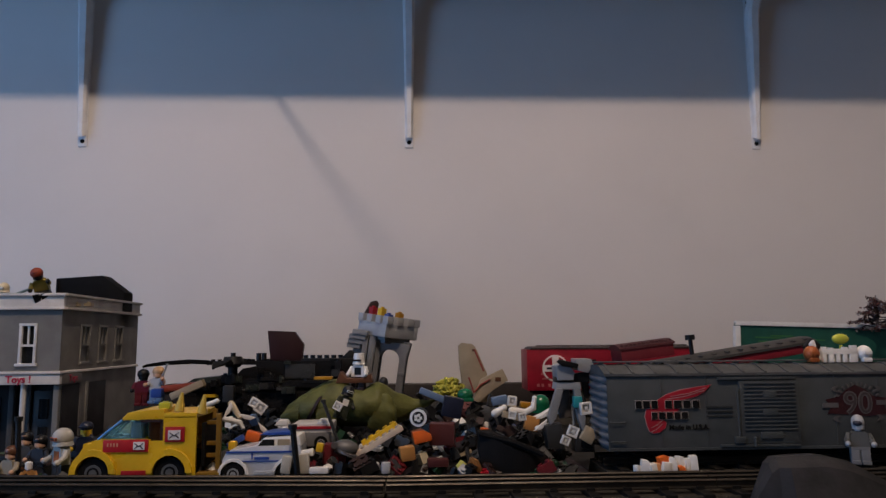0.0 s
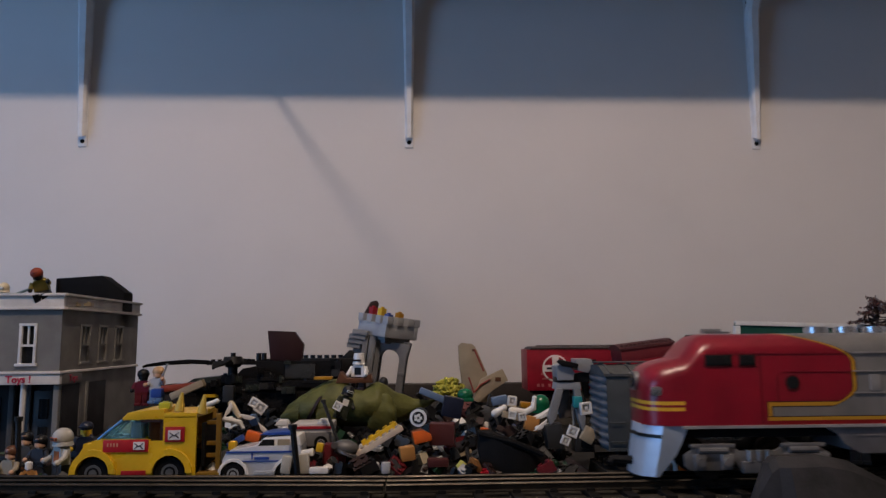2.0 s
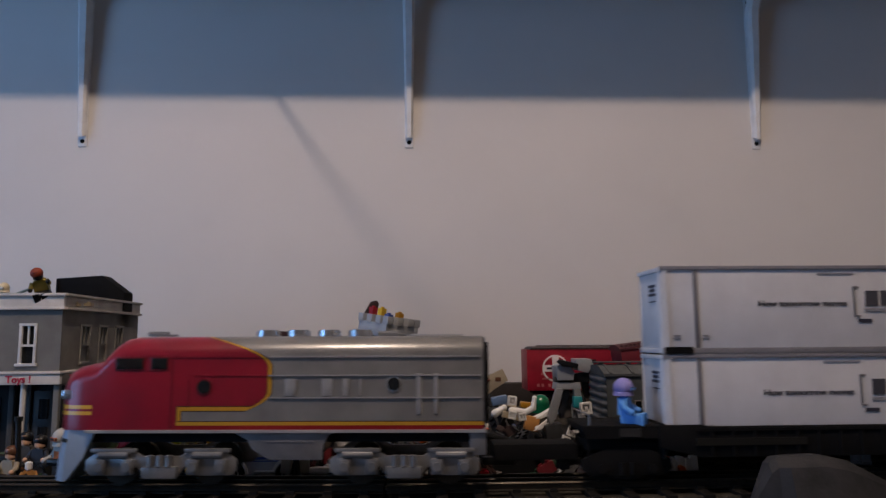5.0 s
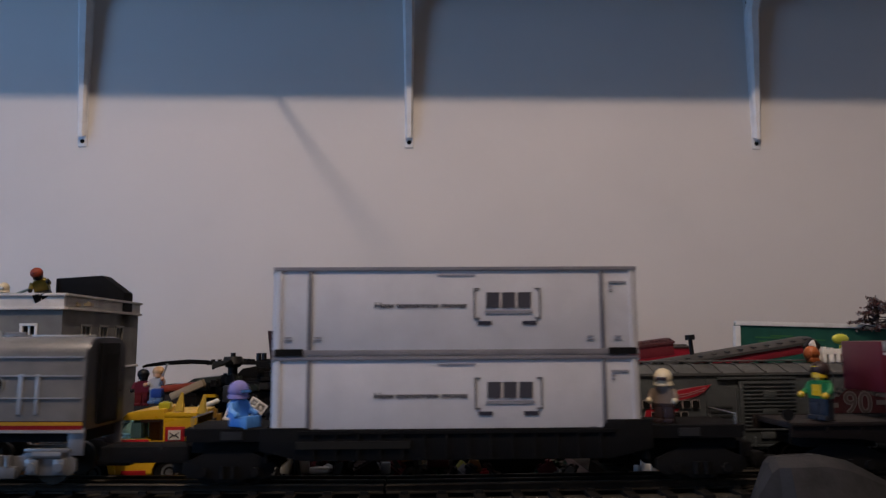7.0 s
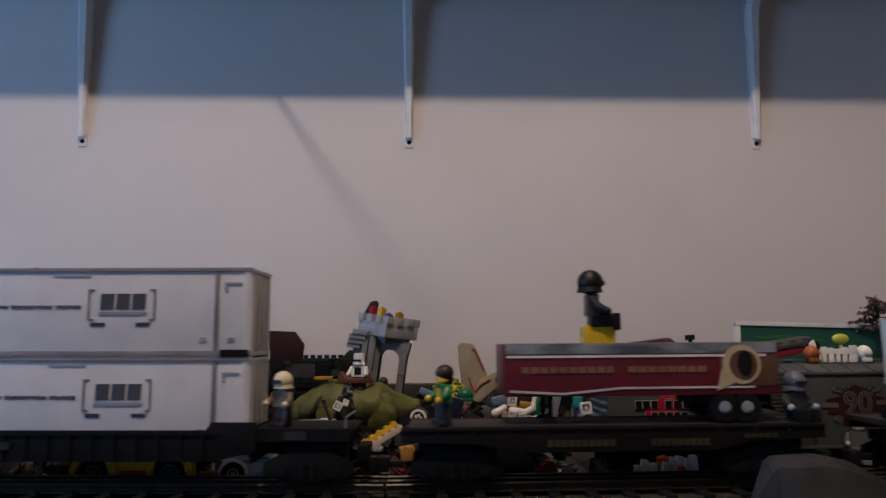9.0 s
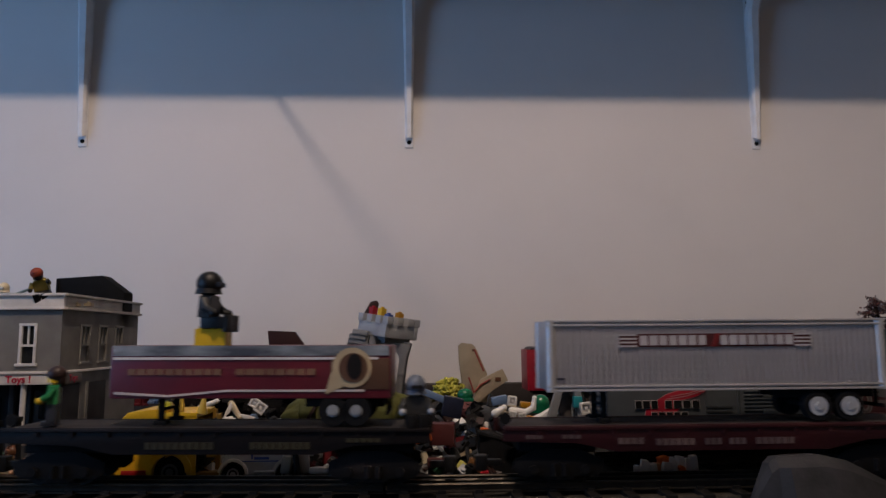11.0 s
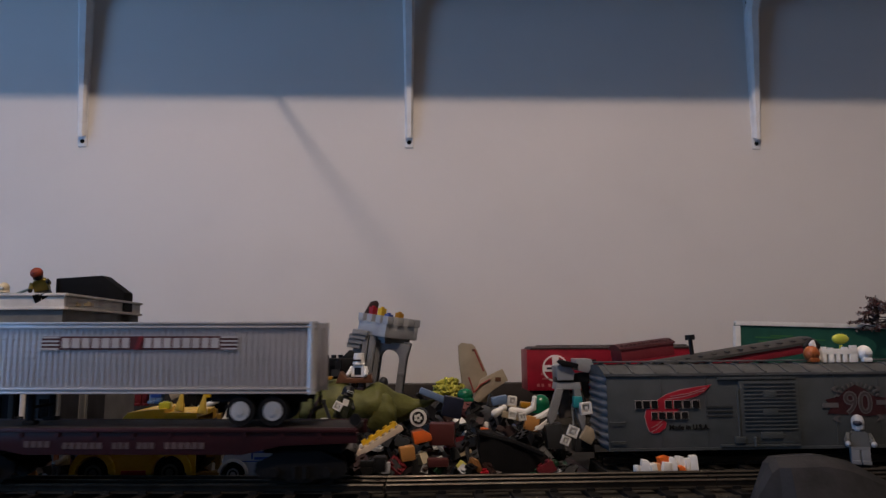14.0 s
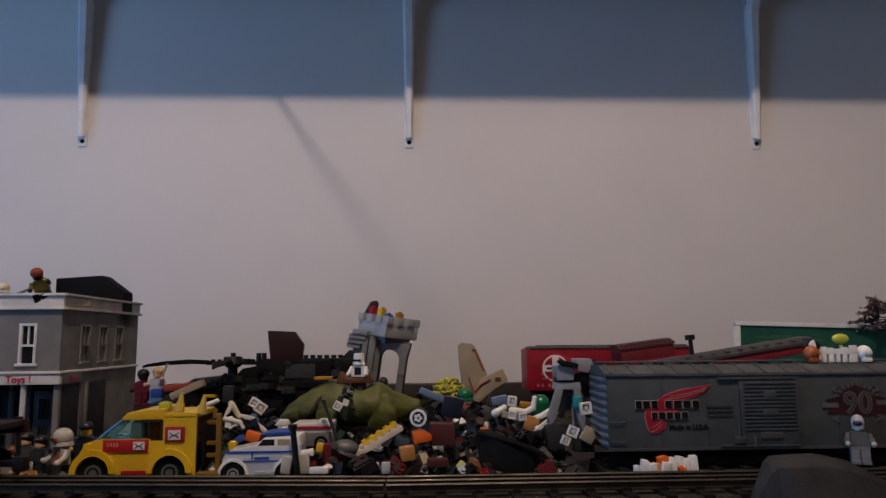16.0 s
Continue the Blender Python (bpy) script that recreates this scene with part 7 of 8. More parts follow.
def yellow_bush():
    rng = random.Random(3)
    b = bm()
    k = 0.86 / 1250
    for i in range(120):
        a, e = rng.uniform(0, 6.283), rng.uniform(0, 1.5)
        r = rng.uniform(0.55, 1.0)
        x, y, z = 30 * k * r * math.cos(a) * math.cos(e), 0.016 * r * math.sin(a) * math.cos(e), 33 * k * r * math.sin(e)
        bm_ball(b, move(x, y, z, 0, rng.uniform(-60, 60), rng.uniform(0, 90), s=(1.7, 0.8, 0.6)), rng.uniform(0.0028, 0.0046), 6)
    for i in range(40):
        a = rng.uniform(0, 6.283)
        bm_tube(b, [(0, 0, -0.012), (0.012 * math.cos(a), 0.008 * math.sin(a), 0.008), (0.020 * math.cos(a), 0.012 * math.sin(a), 0.014)], 0.0007, 5)
    solid("toy_bush", b, plastic("bush_yellow_green", (0.42, 0.40, 0.060), 0.5), pose(0.0421, 0.8600, 0.0602), "yellow-green plastic toy bush on the heap", "toy plant")


yellow_bush()
b = bm()
bm_ball(b, move(s=(1.1, 1, 0.9)), 0.0085, 16)
bm_box(b, 0, -0.004, -0.005, 0.018, 0.014, 0.004, bev=0.001)
solid("toy_helmet", b, plastic("emerald", (0.008, 0.14, 0.06), 0.2), pose(0.0590, 0.8300, 0.0656), "glossy green toy helmet on the heap", "toy helmet")
b = bm()
bm_ball(b, move(s=(1.0, 1, 1.0)), 0.0100, 16)
bm_cyl(b, move(0, 0, -0.006), 0.0105, 0.008, r2=0.011, seg=18)
solid("toy_helmet", b, plastic("emerald", (0.008, 0.14, 0.06)), pose(0.1416, 0.8000, 0.0577), "glossy green round toy helmet", "toy helmet")


def walker():
    """Grey two-legged walking machine: blocky head, gun and splayed legs."""
    t = thing("toy_walker", pose(0.1521, 0.70, 0.016), "grey brick-built toy walking machine", "toy robot")
    k = 0.70 / 1250
    zb = 0.0255 - 0.016
    P2 = lambda p, q: ((p - 1010) * k, zb + (790 - q) * k)

    def slab(name, pts, y0, y1, mat, lab=""):
        b = bm()
        bm_prism(b, [P2(*p) for p in pts], y0, y1, bev=0.0007)
        return part(name, b, mat, t, lab)

    slab("head", [(984, 652), (1000, 645), (1008, 650), (1016, 662), (1014, 676), (986, 676)], -0.012, 0.012, GREY)
    slab("head_armour", [(1018, 640), (1046, 640), (1050, 650), (1040, 664), (1022, 660)], -0.012, 0.010, GREY)
    slab("neck", [(986, 668), (1042, 664), (1044, 680), (984, 680)], -0.009, 0.009, BLACK)
    slab("gun", [(984, 644), (990, 640), (1022, 648), (1020, 656), (994, 652)], -0.016, -0.011, BLACK)
    slab("hip", [(985, 680), (1026, 680), (1028, 692), (983, 692)], -0.010, 0.010, GREY)
    slab("leg", [(984, 690), (996, 690), (982, 740), (972, 752), (968, 738)], -0.012, -0.004, plastic("walker_leg_grey", (0.20, 0.205, 0.21), 0.4))
    slab("leg", [(1014, 690), (1026, 690), (1034, 740), (1030, 770), (1020, 740)], -0.010, -0.002, plastic("walker_leg_grey", (0.20, 0.205, 0.21)))
    slab("shield", [(988, 692), (1012, 692), (1014, 740), (994, 744)], 0.002, 0.010, plastic("walker_brown_grey", (0.085, 0.075, 0.07), 0.4))
    slab("back_leg", [(1030, 664), (1044, 664), (1048, 714), (1040, 720)], 0.0, 0.008, plastic("walker_brown_grey", (0.085, 0.075, 0.07)))
    slab("foot", [(962, 752), (990, 748), (994, 790), (966, 790)], -0.016, 0.004, DARK_GREY)
    slab("foot", [(1016, 762), (1042, 762), (1046, 796), (1012, 796)], -0.016, 0.004, DARK_GREY)


walker()

def dart(m, n, label):
    """Thin white fin, pointed at one end."""
    b = bm()
    bm_prism(b, [(0, 0), (n * 0.45, n * 0.16), (n, n * 0.30), (n * 0.80, n * 0.02), (n * 0.45, -n * 0.08)], -0.0012, 0.0012, bev=0.0004)
    return solid("toy_fin", b, WHITE, m, label, "toy part")


for dx, dy, dz, dr in ((0.1185, 0.700, 0.0520, -14), (0.1250, 0.704, 0.0545, 8), (0.1150, 0.694, 0.0410, -22), (-0.1700, 0.704, 0.0600, 30), (-0.1830, 0.700, 0.0560, -50), (-0.1500, 0.702, 0.0520, 60)):
    dart(pose(dx, dy, dz, 0, dr, 6), 0.017, "small pointed white plastic fin on the heap")

# white and cream parts between the lizard and the walker


def framed_tile(m, s, label):
    b = bm()
    for sx in (-1, 1):
        bm_box(b, sx * s * 0.41, 0, 0, s * 0.18, 0.003, s, bev=0.0003)
        bm_box(b, 0, 0, sx * s * 0.41, s * 0.64, 0.003, s * 0.18, bev=0.0003)
    bm_box(b, 0, 0.0002, 0, s * 0.30, 0.0025, s * 0.30, bev=0.0003)
    bm_box(b, 0, 0.0016, 0, s, 0.001, s)
    return solid("frame_piece", b, WHITE, m, label, "toy part", "white frame pieces")


for m, s in ((pose(0.1477, 0.6680, 0.0435, 0, 22, 0), 0.0098), (pose(0.1402, 0.6660, 0.0357, 0, 24, 6), 0.0080), (pose(0.1587, 0.6600, 0.0653, 0, -6, 8), 0.0110), (pose(-0.1580, 0.7200, 0.0687, 0, 30, 0), 0.0090), (pose(-0.1508, 0.7150, 0.0642, 0, 35, 10), 0.0105), (pose(-0.0775, 0.7380, 0.0629, 0, 28, -6), 0.0085), (pose(0.0965, 0.7050, 0.0690, 0, 4, 6), 0.0085), (pose(0.0955, 0.6980, 0.0560, 0, 10, -8), 0.0075), (pose(0.1050, 0.6960, 0.0545, 0, -6, 5), 0.0072)):
    framed_tile(m, s, "white square frame piece with a small centre tile")
for pts, y, mat, r, lab in (([(0.0989, 0.0576), (0.1133, 0.0552), (0.1215, 0.0596), (0.1229, 0.0692)], 0.730, WHITE, 0.0034, "white curved plastic boot shape on the heap"),
                            ([(0.1202, 0.0495), (0.1300, 0.0538), (0.1434, 0.0625)], 0.720, WHITE, 0.0028, "white plastic wing piece on the heap"),
                            ([(0.1194, 0.0431), (0.1339, 0.0472)], 0.700, WHITE, 0.0022, "white slim plastic bar on the heap"),
                            ([(0.1556, 0.0642), (0.1561, 0.0458)], 0.700, LIGHT_GREY, 0.0022, "light grey plastic bar beside the walker"),
                            ([(-0.1807, 0.0679), (-0.1720, 0.0552)], 0.720, CREAM, 0.0034, "cream plastic limb piece on the heap"),
                            ([(-0.1850, 0.0538), (-0.1701, 0.0503), (-0.1673, 0.0449)], 0.715, WHITE, 0.0027, "white bent plastic limb on the heap"),
                            ([(-0.2082, 0.0652), (-0.1924, 0.0714)], 0.712, WHITE, 0.0032, "white plastic bar leaning behind the van"),
                            ([(0.0810, 0.0555), (0.0902, 0.0609)], 0.720, WHITE, 0.0042, "white pointed plastic piece on the heap")):
    b = bm()
    x0, z0 = pts[0]
    q = [Vector((x - x0, 0, z - z0)) for x, z in pts]
    bm_tube(b, q, [r] * (len(q) - 1) + [r * 0.7], 10)
    bm_ball(b, Matrix.Translation(q[0]), r * 0.95, 10)
    bm_ball(b, Matrix.Translation(q[-1]), r * 0.8, 10)
    solid("limb_piece", b, mat, pose(x0, y, z0), lab, "toy part", "pale loose toy parts")
rounded("slope_piece", CREAM, pose(0.0997, 0.7350, 0.0605, 0, 8, 0), 0.0095, 0.007, 0.0110, "cream plastic block on the heap")
rounded("slope_piece", TAN, pose(0.0967, 0.7150, 0.0503, 0, 14, 0), 0.020, 0.008, 0.0060, "tan plastic brick on the heap", bev=0.0005)
rounded("slope_piece", plastic("amber", (0.42, 0.20, 0.012)), pose(0.1165, 0.7500, 0.0578, 0, 6, 0), 0.0120, 0.010, 0.0060, "amber plastic block on the heap")
rounded("slope_piece", SAND_BLUE, pose(0.0923, 0.7700, 0.0597, 0, -10, 0), 0.017, 0.010, 0.0090, "grey-blue plastic plate on the heap")
rounded("slope_piece", plastic("caramel", (0.40, 0.19, 0.055)), pose(0.1143, 0.7100, 0.0397, 0, 14, 0), 0.014, 0.008, 0.0140, "caramel plastic block on the heap")
rounded("slope_piece", ORANGE, pose(0.0659, 0.6900, 0.0355, 0, 10, 0), 0.0080, 0.008, 0.0100, "orange plastic block on the heap")
rounded("slope_piece", WHITE, pose(0.0653, 0.6850, 0.0330, 0, 18, 0), 0.0065, 0.006, 0.0055, "small white plastic block on the heap")
rounded("slope_piece", TEAL, pose(0.1577, 0.6900, 0.0630, 0, 0, 0), 0.0090, 0.007, 0.0110, "teal plastic block beside the walker")
rounded("slope_piece", TAN, pose(0.1578, 0.6650, 0.0346, 0, 30, 0), 0.0120, 0.008, 0.0140, "tan plastic slope beside the boxcar", cut=0.4)
rounded("slope_piece", WHITE, pose(-0.0828, 0.6400, 0.0144, 0, 0, 0), 0.0170, 0.008, 0.0055, "white plastic plate by the track")
rounded("slope_piece", WHITE, pose(-0.0943, 0.6500, 0.0274, 0, -10, 0), 0.0120, 0.008, 0.0060, "white plastic block by the track")
rounded("slope_piece", YELLOW, pose(-0.0850, 0.6550, 0.0304, 0, 10, 0), 0.0065, 0.007, 0.0080, "small yellow plastic block by the track")
rounded("slope_piece", LIGHT_GREY, pose(-0.1289, 0.6340, 0.0144, 0, 0, 0), 0.0180, 0.005, 0.0040, "pale grey plastic bar by the track")
rounded("slope_piece", plastic("pale_tile", (0.42, 0.40, 0.34), 0.4), pose(-0.1121, 0.6400, 0.0149, 0, 8, 0), 0.0090, 0.008, 0.0150, "pale plastic block by the track")
rounded("slope_piece", plastic("pale_tile", (0.42, 0.40, 0.34)), pose(-0.0948, 0.6420, 0.0143, 0, -6, 0), 0.0085, 0.008, 0.0170, "pale plastic block by the track")

# ---- figures round the van and on the shop step ----
TABLE_FIGS = (
    (-0.3112, 0.655, 0.006, -40, DARK_GREY, plastic("helmet_ivory", (0.40, 0.385, 0.35), 0.4), plastic("helmet_ivory", (0.40, 0.385, 0.35)), plastic("helmet_ivory", (0.40, 0.385, 0.35)), "helmet", plastic("faded_orange", (0.48, 0.12, 0.03), 0.4), 1.14, "white-helmeted toy figure with an orange chest"),
    (-0.3107, 0.700, 0.012, 5, plastic("navy", (0.010, 0.014, 0.030), 0.4), plastic("navy", (0.010, 0.014, 0.030)), YELLOW, plastic("navy", (0.010, 0.014, 0.030)), "cap", None, 1.04, "toy figure with yellow face and navy cap"),
    (-0.3388, 0.655, 0.001, 30, BLUE, plastic("caramel", (0.40, 0.19, 0.055)), WHITE, None, "", None, 0.62, "short toy figure in blue and tan"),
    (-0.3574, 0.660, 0.001, -20, BROWN, TAN, FLESH, BROWN, "hair", None, 0.92, "tan and brown toy figure by the shop"),
    (-0.3631, 0.720, 0.001, -10, BLACK, plastic("night_jacket", (0.020, 0.022, 0.030), 0.5), FLESH, BLACK, "hair", None, 0.95, "toy figure in a dark jacket before the shop"),
    (-0.3821, 0.730, 0.001, 0, BLACK, plastic("grey_cloth", (0.050, 0.048, 0.046), 0.5), FLESH, BLACK, "hair", None, 1.0, "brown-haired toy figure before the shop"),
    (-0.3007, 0.712, 0.001, 12, BLACK, RED, plastic("amber", (0.42, 0.20, 0.012)), BLACK, "hair", None, 0.92, "toy figure in red behind the van"),
    (-0.2971, 0.732, 0.001, -6, DARK_RED, RED, YELLOW, BROWN, "cap", None, 1.0, "toy figure in red with yellow face"),
    (-0.3227, 0.705, 0.001, -12, BLACK, BLACK, GREY, DARK_GREY, "helmet", None, 0.92, "black toy figure behind the white-helmeted one"),
    (-0.2848, 0.740, 0.004, 0, BROWN, TAN, FLESH, TAN, "hair", None, 1.05, "tan toy figure behind the van"),
)
for x, y, z, rz, legs, torso, head, hat, kind, pr, sc, lab in TABLE_FIGS:
    toy_figure(pose(x, y, z, 0, 0, rz), legs, torso, head, hat, kind, label=lab, scale=sc, print_mat=pr)
toy_figure(pose(-0.3119, 0.84, 0.0568, 0, 0, 10), DARK_RED, plastic("wine", (0.11, 0.012, 0.03), 0.4), BLACK, BLACK, "hair", label="dark-haired toy figure in wine red beside the shop", scale=1.0)
toy_figure(pose(-0.2918, 0.83, 0.0600, 0, 0, -15), SAND_BLUE, plastic("ash_white", (0.42, 0.40, 0.38), 0.4), FLESH, plastic("sandy", (0.45, 0.28, 0.14), 0.5), "hair", arm_up=60, label="sandy-haired toy figure raising a rod", scale=1.0)
rod(0.825, 0.0010, GREY, "thin grey rod held by a toy figure", -0.2880, 0.0817, -0.2801, 0.1038)
rounded("slope_piece", plastic("rust_red", (0.26, 0.045, 0.02)), pose(-0.2591, 0.8200, 0.0755, 0, -6, 0), 0.046, 0.014, 0.007, "rust red plastic beam under the rotor")
rounded("slope_piece", TAN, pose(-0.2465, 0.8000, 0.0731, 0, -24, 0), 0.038, 0.012, 0.008, "tan brown plastic slope under the rotor")
rounded("slope_piece", BLUE, pose(-0.2846, 0.8100, 0.0678, 0, 0, 0), 0.012, 0.010, 0.010, "blue plastic block beside the shop")
rounded("slope_piece", DARK_GREY, pose(-0.2033, 0.8000, 0.0629, 0, 0, 0), 0.012, 0.010, 0.018, "dark grey plastic block under the helicopter")
rounded("slope_piece", ORANGE, pose(-0.1526, 0.6900, 0.0353, 0, 16, 0), 0.014, 0.010, 0.0095, "orange plastic piece behind the police car")
rounded("slope_piece", YELLOW, pose(-0.1649, 0.6680, 0.0315, 0, 0, 0), 0.007, 0.008, 0.0075, "small yellow plastic piece by the police car")
rounded("slope_piece", BLUE, pose(-0.1627, 0.6750, 0.0355, 0, -30, 0), 0.017, 0.006, 0.0055, "blue plastic plate by the police car")

# ---- right of the heap: candy pieces, white figure, far cars and the sign ----
PEACH = plastic("peach", (0.62, 0.30, 0.14), 0.4)
for x, y, z, ry, rz, sx, sy, sz, cut, mat, word in (
        (0.1945, 0.626, 0.0125, 0, 20, 0.0060, 0.006, 0.0072, 0.35, WHITE, "white"), (0.2010, 0.626, 0.0125, 6, -8, 0.0095, 0.008, 0.0115, 0.3, WHITE, "white"), (0.2075, 0.624, 0.0125, -10, 12, 0.0060, 0.007, 0.0090, 0.0, WHITE, "white"),
        (0.2130, 0.628, 0.0125, 0, 0, 0.0090, 0.008, 0.0085, 0.3, PEACH, "peach"), (0.2175, 0.624, 0.0125, 8, 15, 0.0080, 0.007, 0.0100, 0.0, WHITE, "white"), (0.2195, 0.628, 0.0205, -14, 10, 0.0120, 0.007, 0.0070, 0.5, ORANGE, "orange"),
        (0.2255, 0.626, 0.0125, 0, -14, 0.0070, 0.007, 0.0135, 0.3, WHITE, "white"), (0.2320, 0.628, 0.0125, 4, 10, 0.0070, 0.008, 0.0140, 0.2, WHITE, "white"), (0.2335, 0.622, 0.0125, -24, 0, 0.0055, 0.005, 0.0080, 0.4, ORANGE, "orange"),
        (0.2385, 0.626, 0.0125, 0, 4, 0.0060, 0.007, 0.0125, 0.0, WHITE, "white"), (0.2440, 0.626, 0.0125, -4, -6, 0.0065, 0.008, 0.0148, 0.0, WHITE, "white")):
    rounded("candy_piece", mat, pose(x, y, z, 0, ry, rz), sx, sy, sz, word + " plastic piece in a small pile by the track", bev=0.0008, cut=cut)
toy_figure(pose(0.3985, 0.634, 0.0165, 0, 0, -22), plastic("figure_grey", (0.15, 0.155, 0.16), 0.4), plastic("figure_dull_grey", (0.085, 0.088, 0.085), 0.5), LIGHT_GREY, LIGHT_GREY, "slim", label="pale grey toy figure with a dark visor before the boxcar", scale=1.02)

gondola(0.2927, 0.0957, 1.02, 0.076, 0.016, -7, plastic("caboose_red", (0.15, 0.016, 0.022), 0.45), plastic("caboose_roof", (0.085, 0.022, 0.024), 0.5), "dark red toy caboose roof behind the boxcar")
gondola(0.2868, 0.0926 - 0.010, 0.86, 0.196, 0.010, -8.5, plastic("hopper_red", (0.22, 0.014, 0.024), 0.45), plastic("hopper_roof", (0.050, 0.046, 0.042), 0.5), "dark-roofed red toy freight car lying aslant")
for rx, ry, rn in ((0.2927, 1.02, 0.07), (0.2868, 0.86, 0.19)):
    b = bm()
    bm_box(b, rn / 2, 0, 0.034, rn, 0.044, 0.068, bev=0.001)
    solid("storage_box", b, FLAT_BLACK, pose(rx, ry, 0), "plain dark box under the leaning freight cars", "box")
b = bm()
bm_cyl(b, move(0, 0, 0.010), 0.0026, 0.022, seg=12)
bm_cyl(b, move(0, 0, 0.0215), 0.0058, 0.0060, seg=16)
solid("toy_pin", b, BLACK, pose(0.3400, 0.86, 0.1080, 0, -5), "black round-headed plastic pin on the freight car", "toy part")


def green_sign():
    x0, x1 = 0.4912, 0.90
    zt = 0.1518
    t = thing("sign_board", pose(x0, 1.08, 0, 0, 1.9, 0), "green board with white frame standing near the wall", "sign")
    n = x1 - x0
    b = bm()
    bm_box(b, n / 2, 0, zt / 2, n, 0.006, zt)
    part("panel", b, BOARD_GREEN, t)
    b = bm()
    bm_box(b, n / 2, -0.001, zt - 0.001, n, 0.010, 0.0064, bev=0.0005)
    bm_box(b, 0.0025, -0.001, zt / 2 - 0.0024, 0.0082, 0.0096, zt - 0.005, bev=0.0005)
    part("frame", b, WHITE, t, "white frame")
    b = bm()
    for i, (dx, dz, ww) in enumerate(((0.030, -0.022, 0.040), (0.052, -0.019, 0.034), (0.040, -0.028, 0.050), (0.095, -0.024, 0.05))):
        bm_box(b, dx + 0.02, -0.0034, zt + dz, ww, 0.001, 0.0022)
    part("lettering_bars", b, plastic("board_print", (0.04, 0.15, 0.05), 0.5), t, "dim green unreadable writing")


green_sign()
B_TOP = 0.1059
b = bm()
bm_ball(b, move(s=(1.35, 0.5, 0.80)), 0.0062, 18)
bm_cyl(b, move(0.0, 0, -0.014), 0.0016, 0.016, seg=8)
bm_box(b, 0, 0, -0.0215, 0.010, 0.008, 0.003)
solid("toy_balloon", b, plastic("lime_yellow", (0.50, 0.52, 0.06), 0.3), pose(0.4142, 0.6760, 0.1270), "yellow-green oval plastic piece above the boxcar", "toy part")


def white_wall_piece():
    """Thin white wall with four slots, a spire at one end and a raised corner."""
    b = bm()
    k = 0.665 / 1250
    bm_box(b, 32 * k, 0, 19 * k, 64 * k, 0.006, 10 * k, bev=0.0004)
    for p0, p1 in ((0, 7), (11, 21), (25, 32), (37, 45), (49, 64)):
        bm_box(b, (p0 + p1) / 2 * k, 0, 7.5 * k, (p1 - p0) * k, 0.006, 15 * k, bev=0.0004)
    for p0, p1, q in ((2, 8, 28), (14, 20, 26), (40, 47, 27), (54, 64, 30)):
        bm_box(b, (p0 + p1) / 2 * k, 0, (20 + q) / 2 * k, (p1 - p0) * k, 0.005, (q - 20) * k, bev=0.0003)
    bm_prism(b, [(-14 * k, 0), (-6 * k, 0), (-3 * k, 30 * k), (-6 * k, 40 * k), (-12 * k, 34 * k)], 0.004, 0.009, bev=0.0005)
    bm_box(b, -2 * k, 0.004, 6 * k, 10 * k, 0.005, 8 * k)
    solid("wall_piece", b, WHITE, pose(0.3876, 0.665, 0.1059 - 0.001), "white toy wall piece with narrow slots on the boxcar", "toy part")


white_wall_piece()
for px, mat, lab in ((0.3783, plastic("rust_orange", (0.30, 0.085, 0.025), 0.35), "rust orange toy head on the boxcar roof"), (0.4295, WHITE, "white toy skull on the boxcar roof")):
    b = bm()
    bm_ball(b, move(0, 0, 0.0080, s=(1, 1, 1.05)), 0.0072, 16)
    bm_box(b, 0, -0.002, 0.0020, 0.0085, 0.009, 0.004, bev=0.001)
    bm_box(b, 0.0, -0.0066, 0.0085, 0.0070, 0.002, 0.0024)
    solid("toy_bust", b, mat, pose(px, 0.665, 0.1053), lab, "toy head")
b = bm()
bm_prism(b, [(0, 0), (0.010, 0), (0.012, 0.016), (0.004, 0.022), (-0.003, 0.014)], -0.004, 0.004, bev=0.001)
solid("toy_hood", b, BLACK, pose(0.3885, 0.69, 0.1059), "black hooded plastic piece on the boxcar", "toy part")


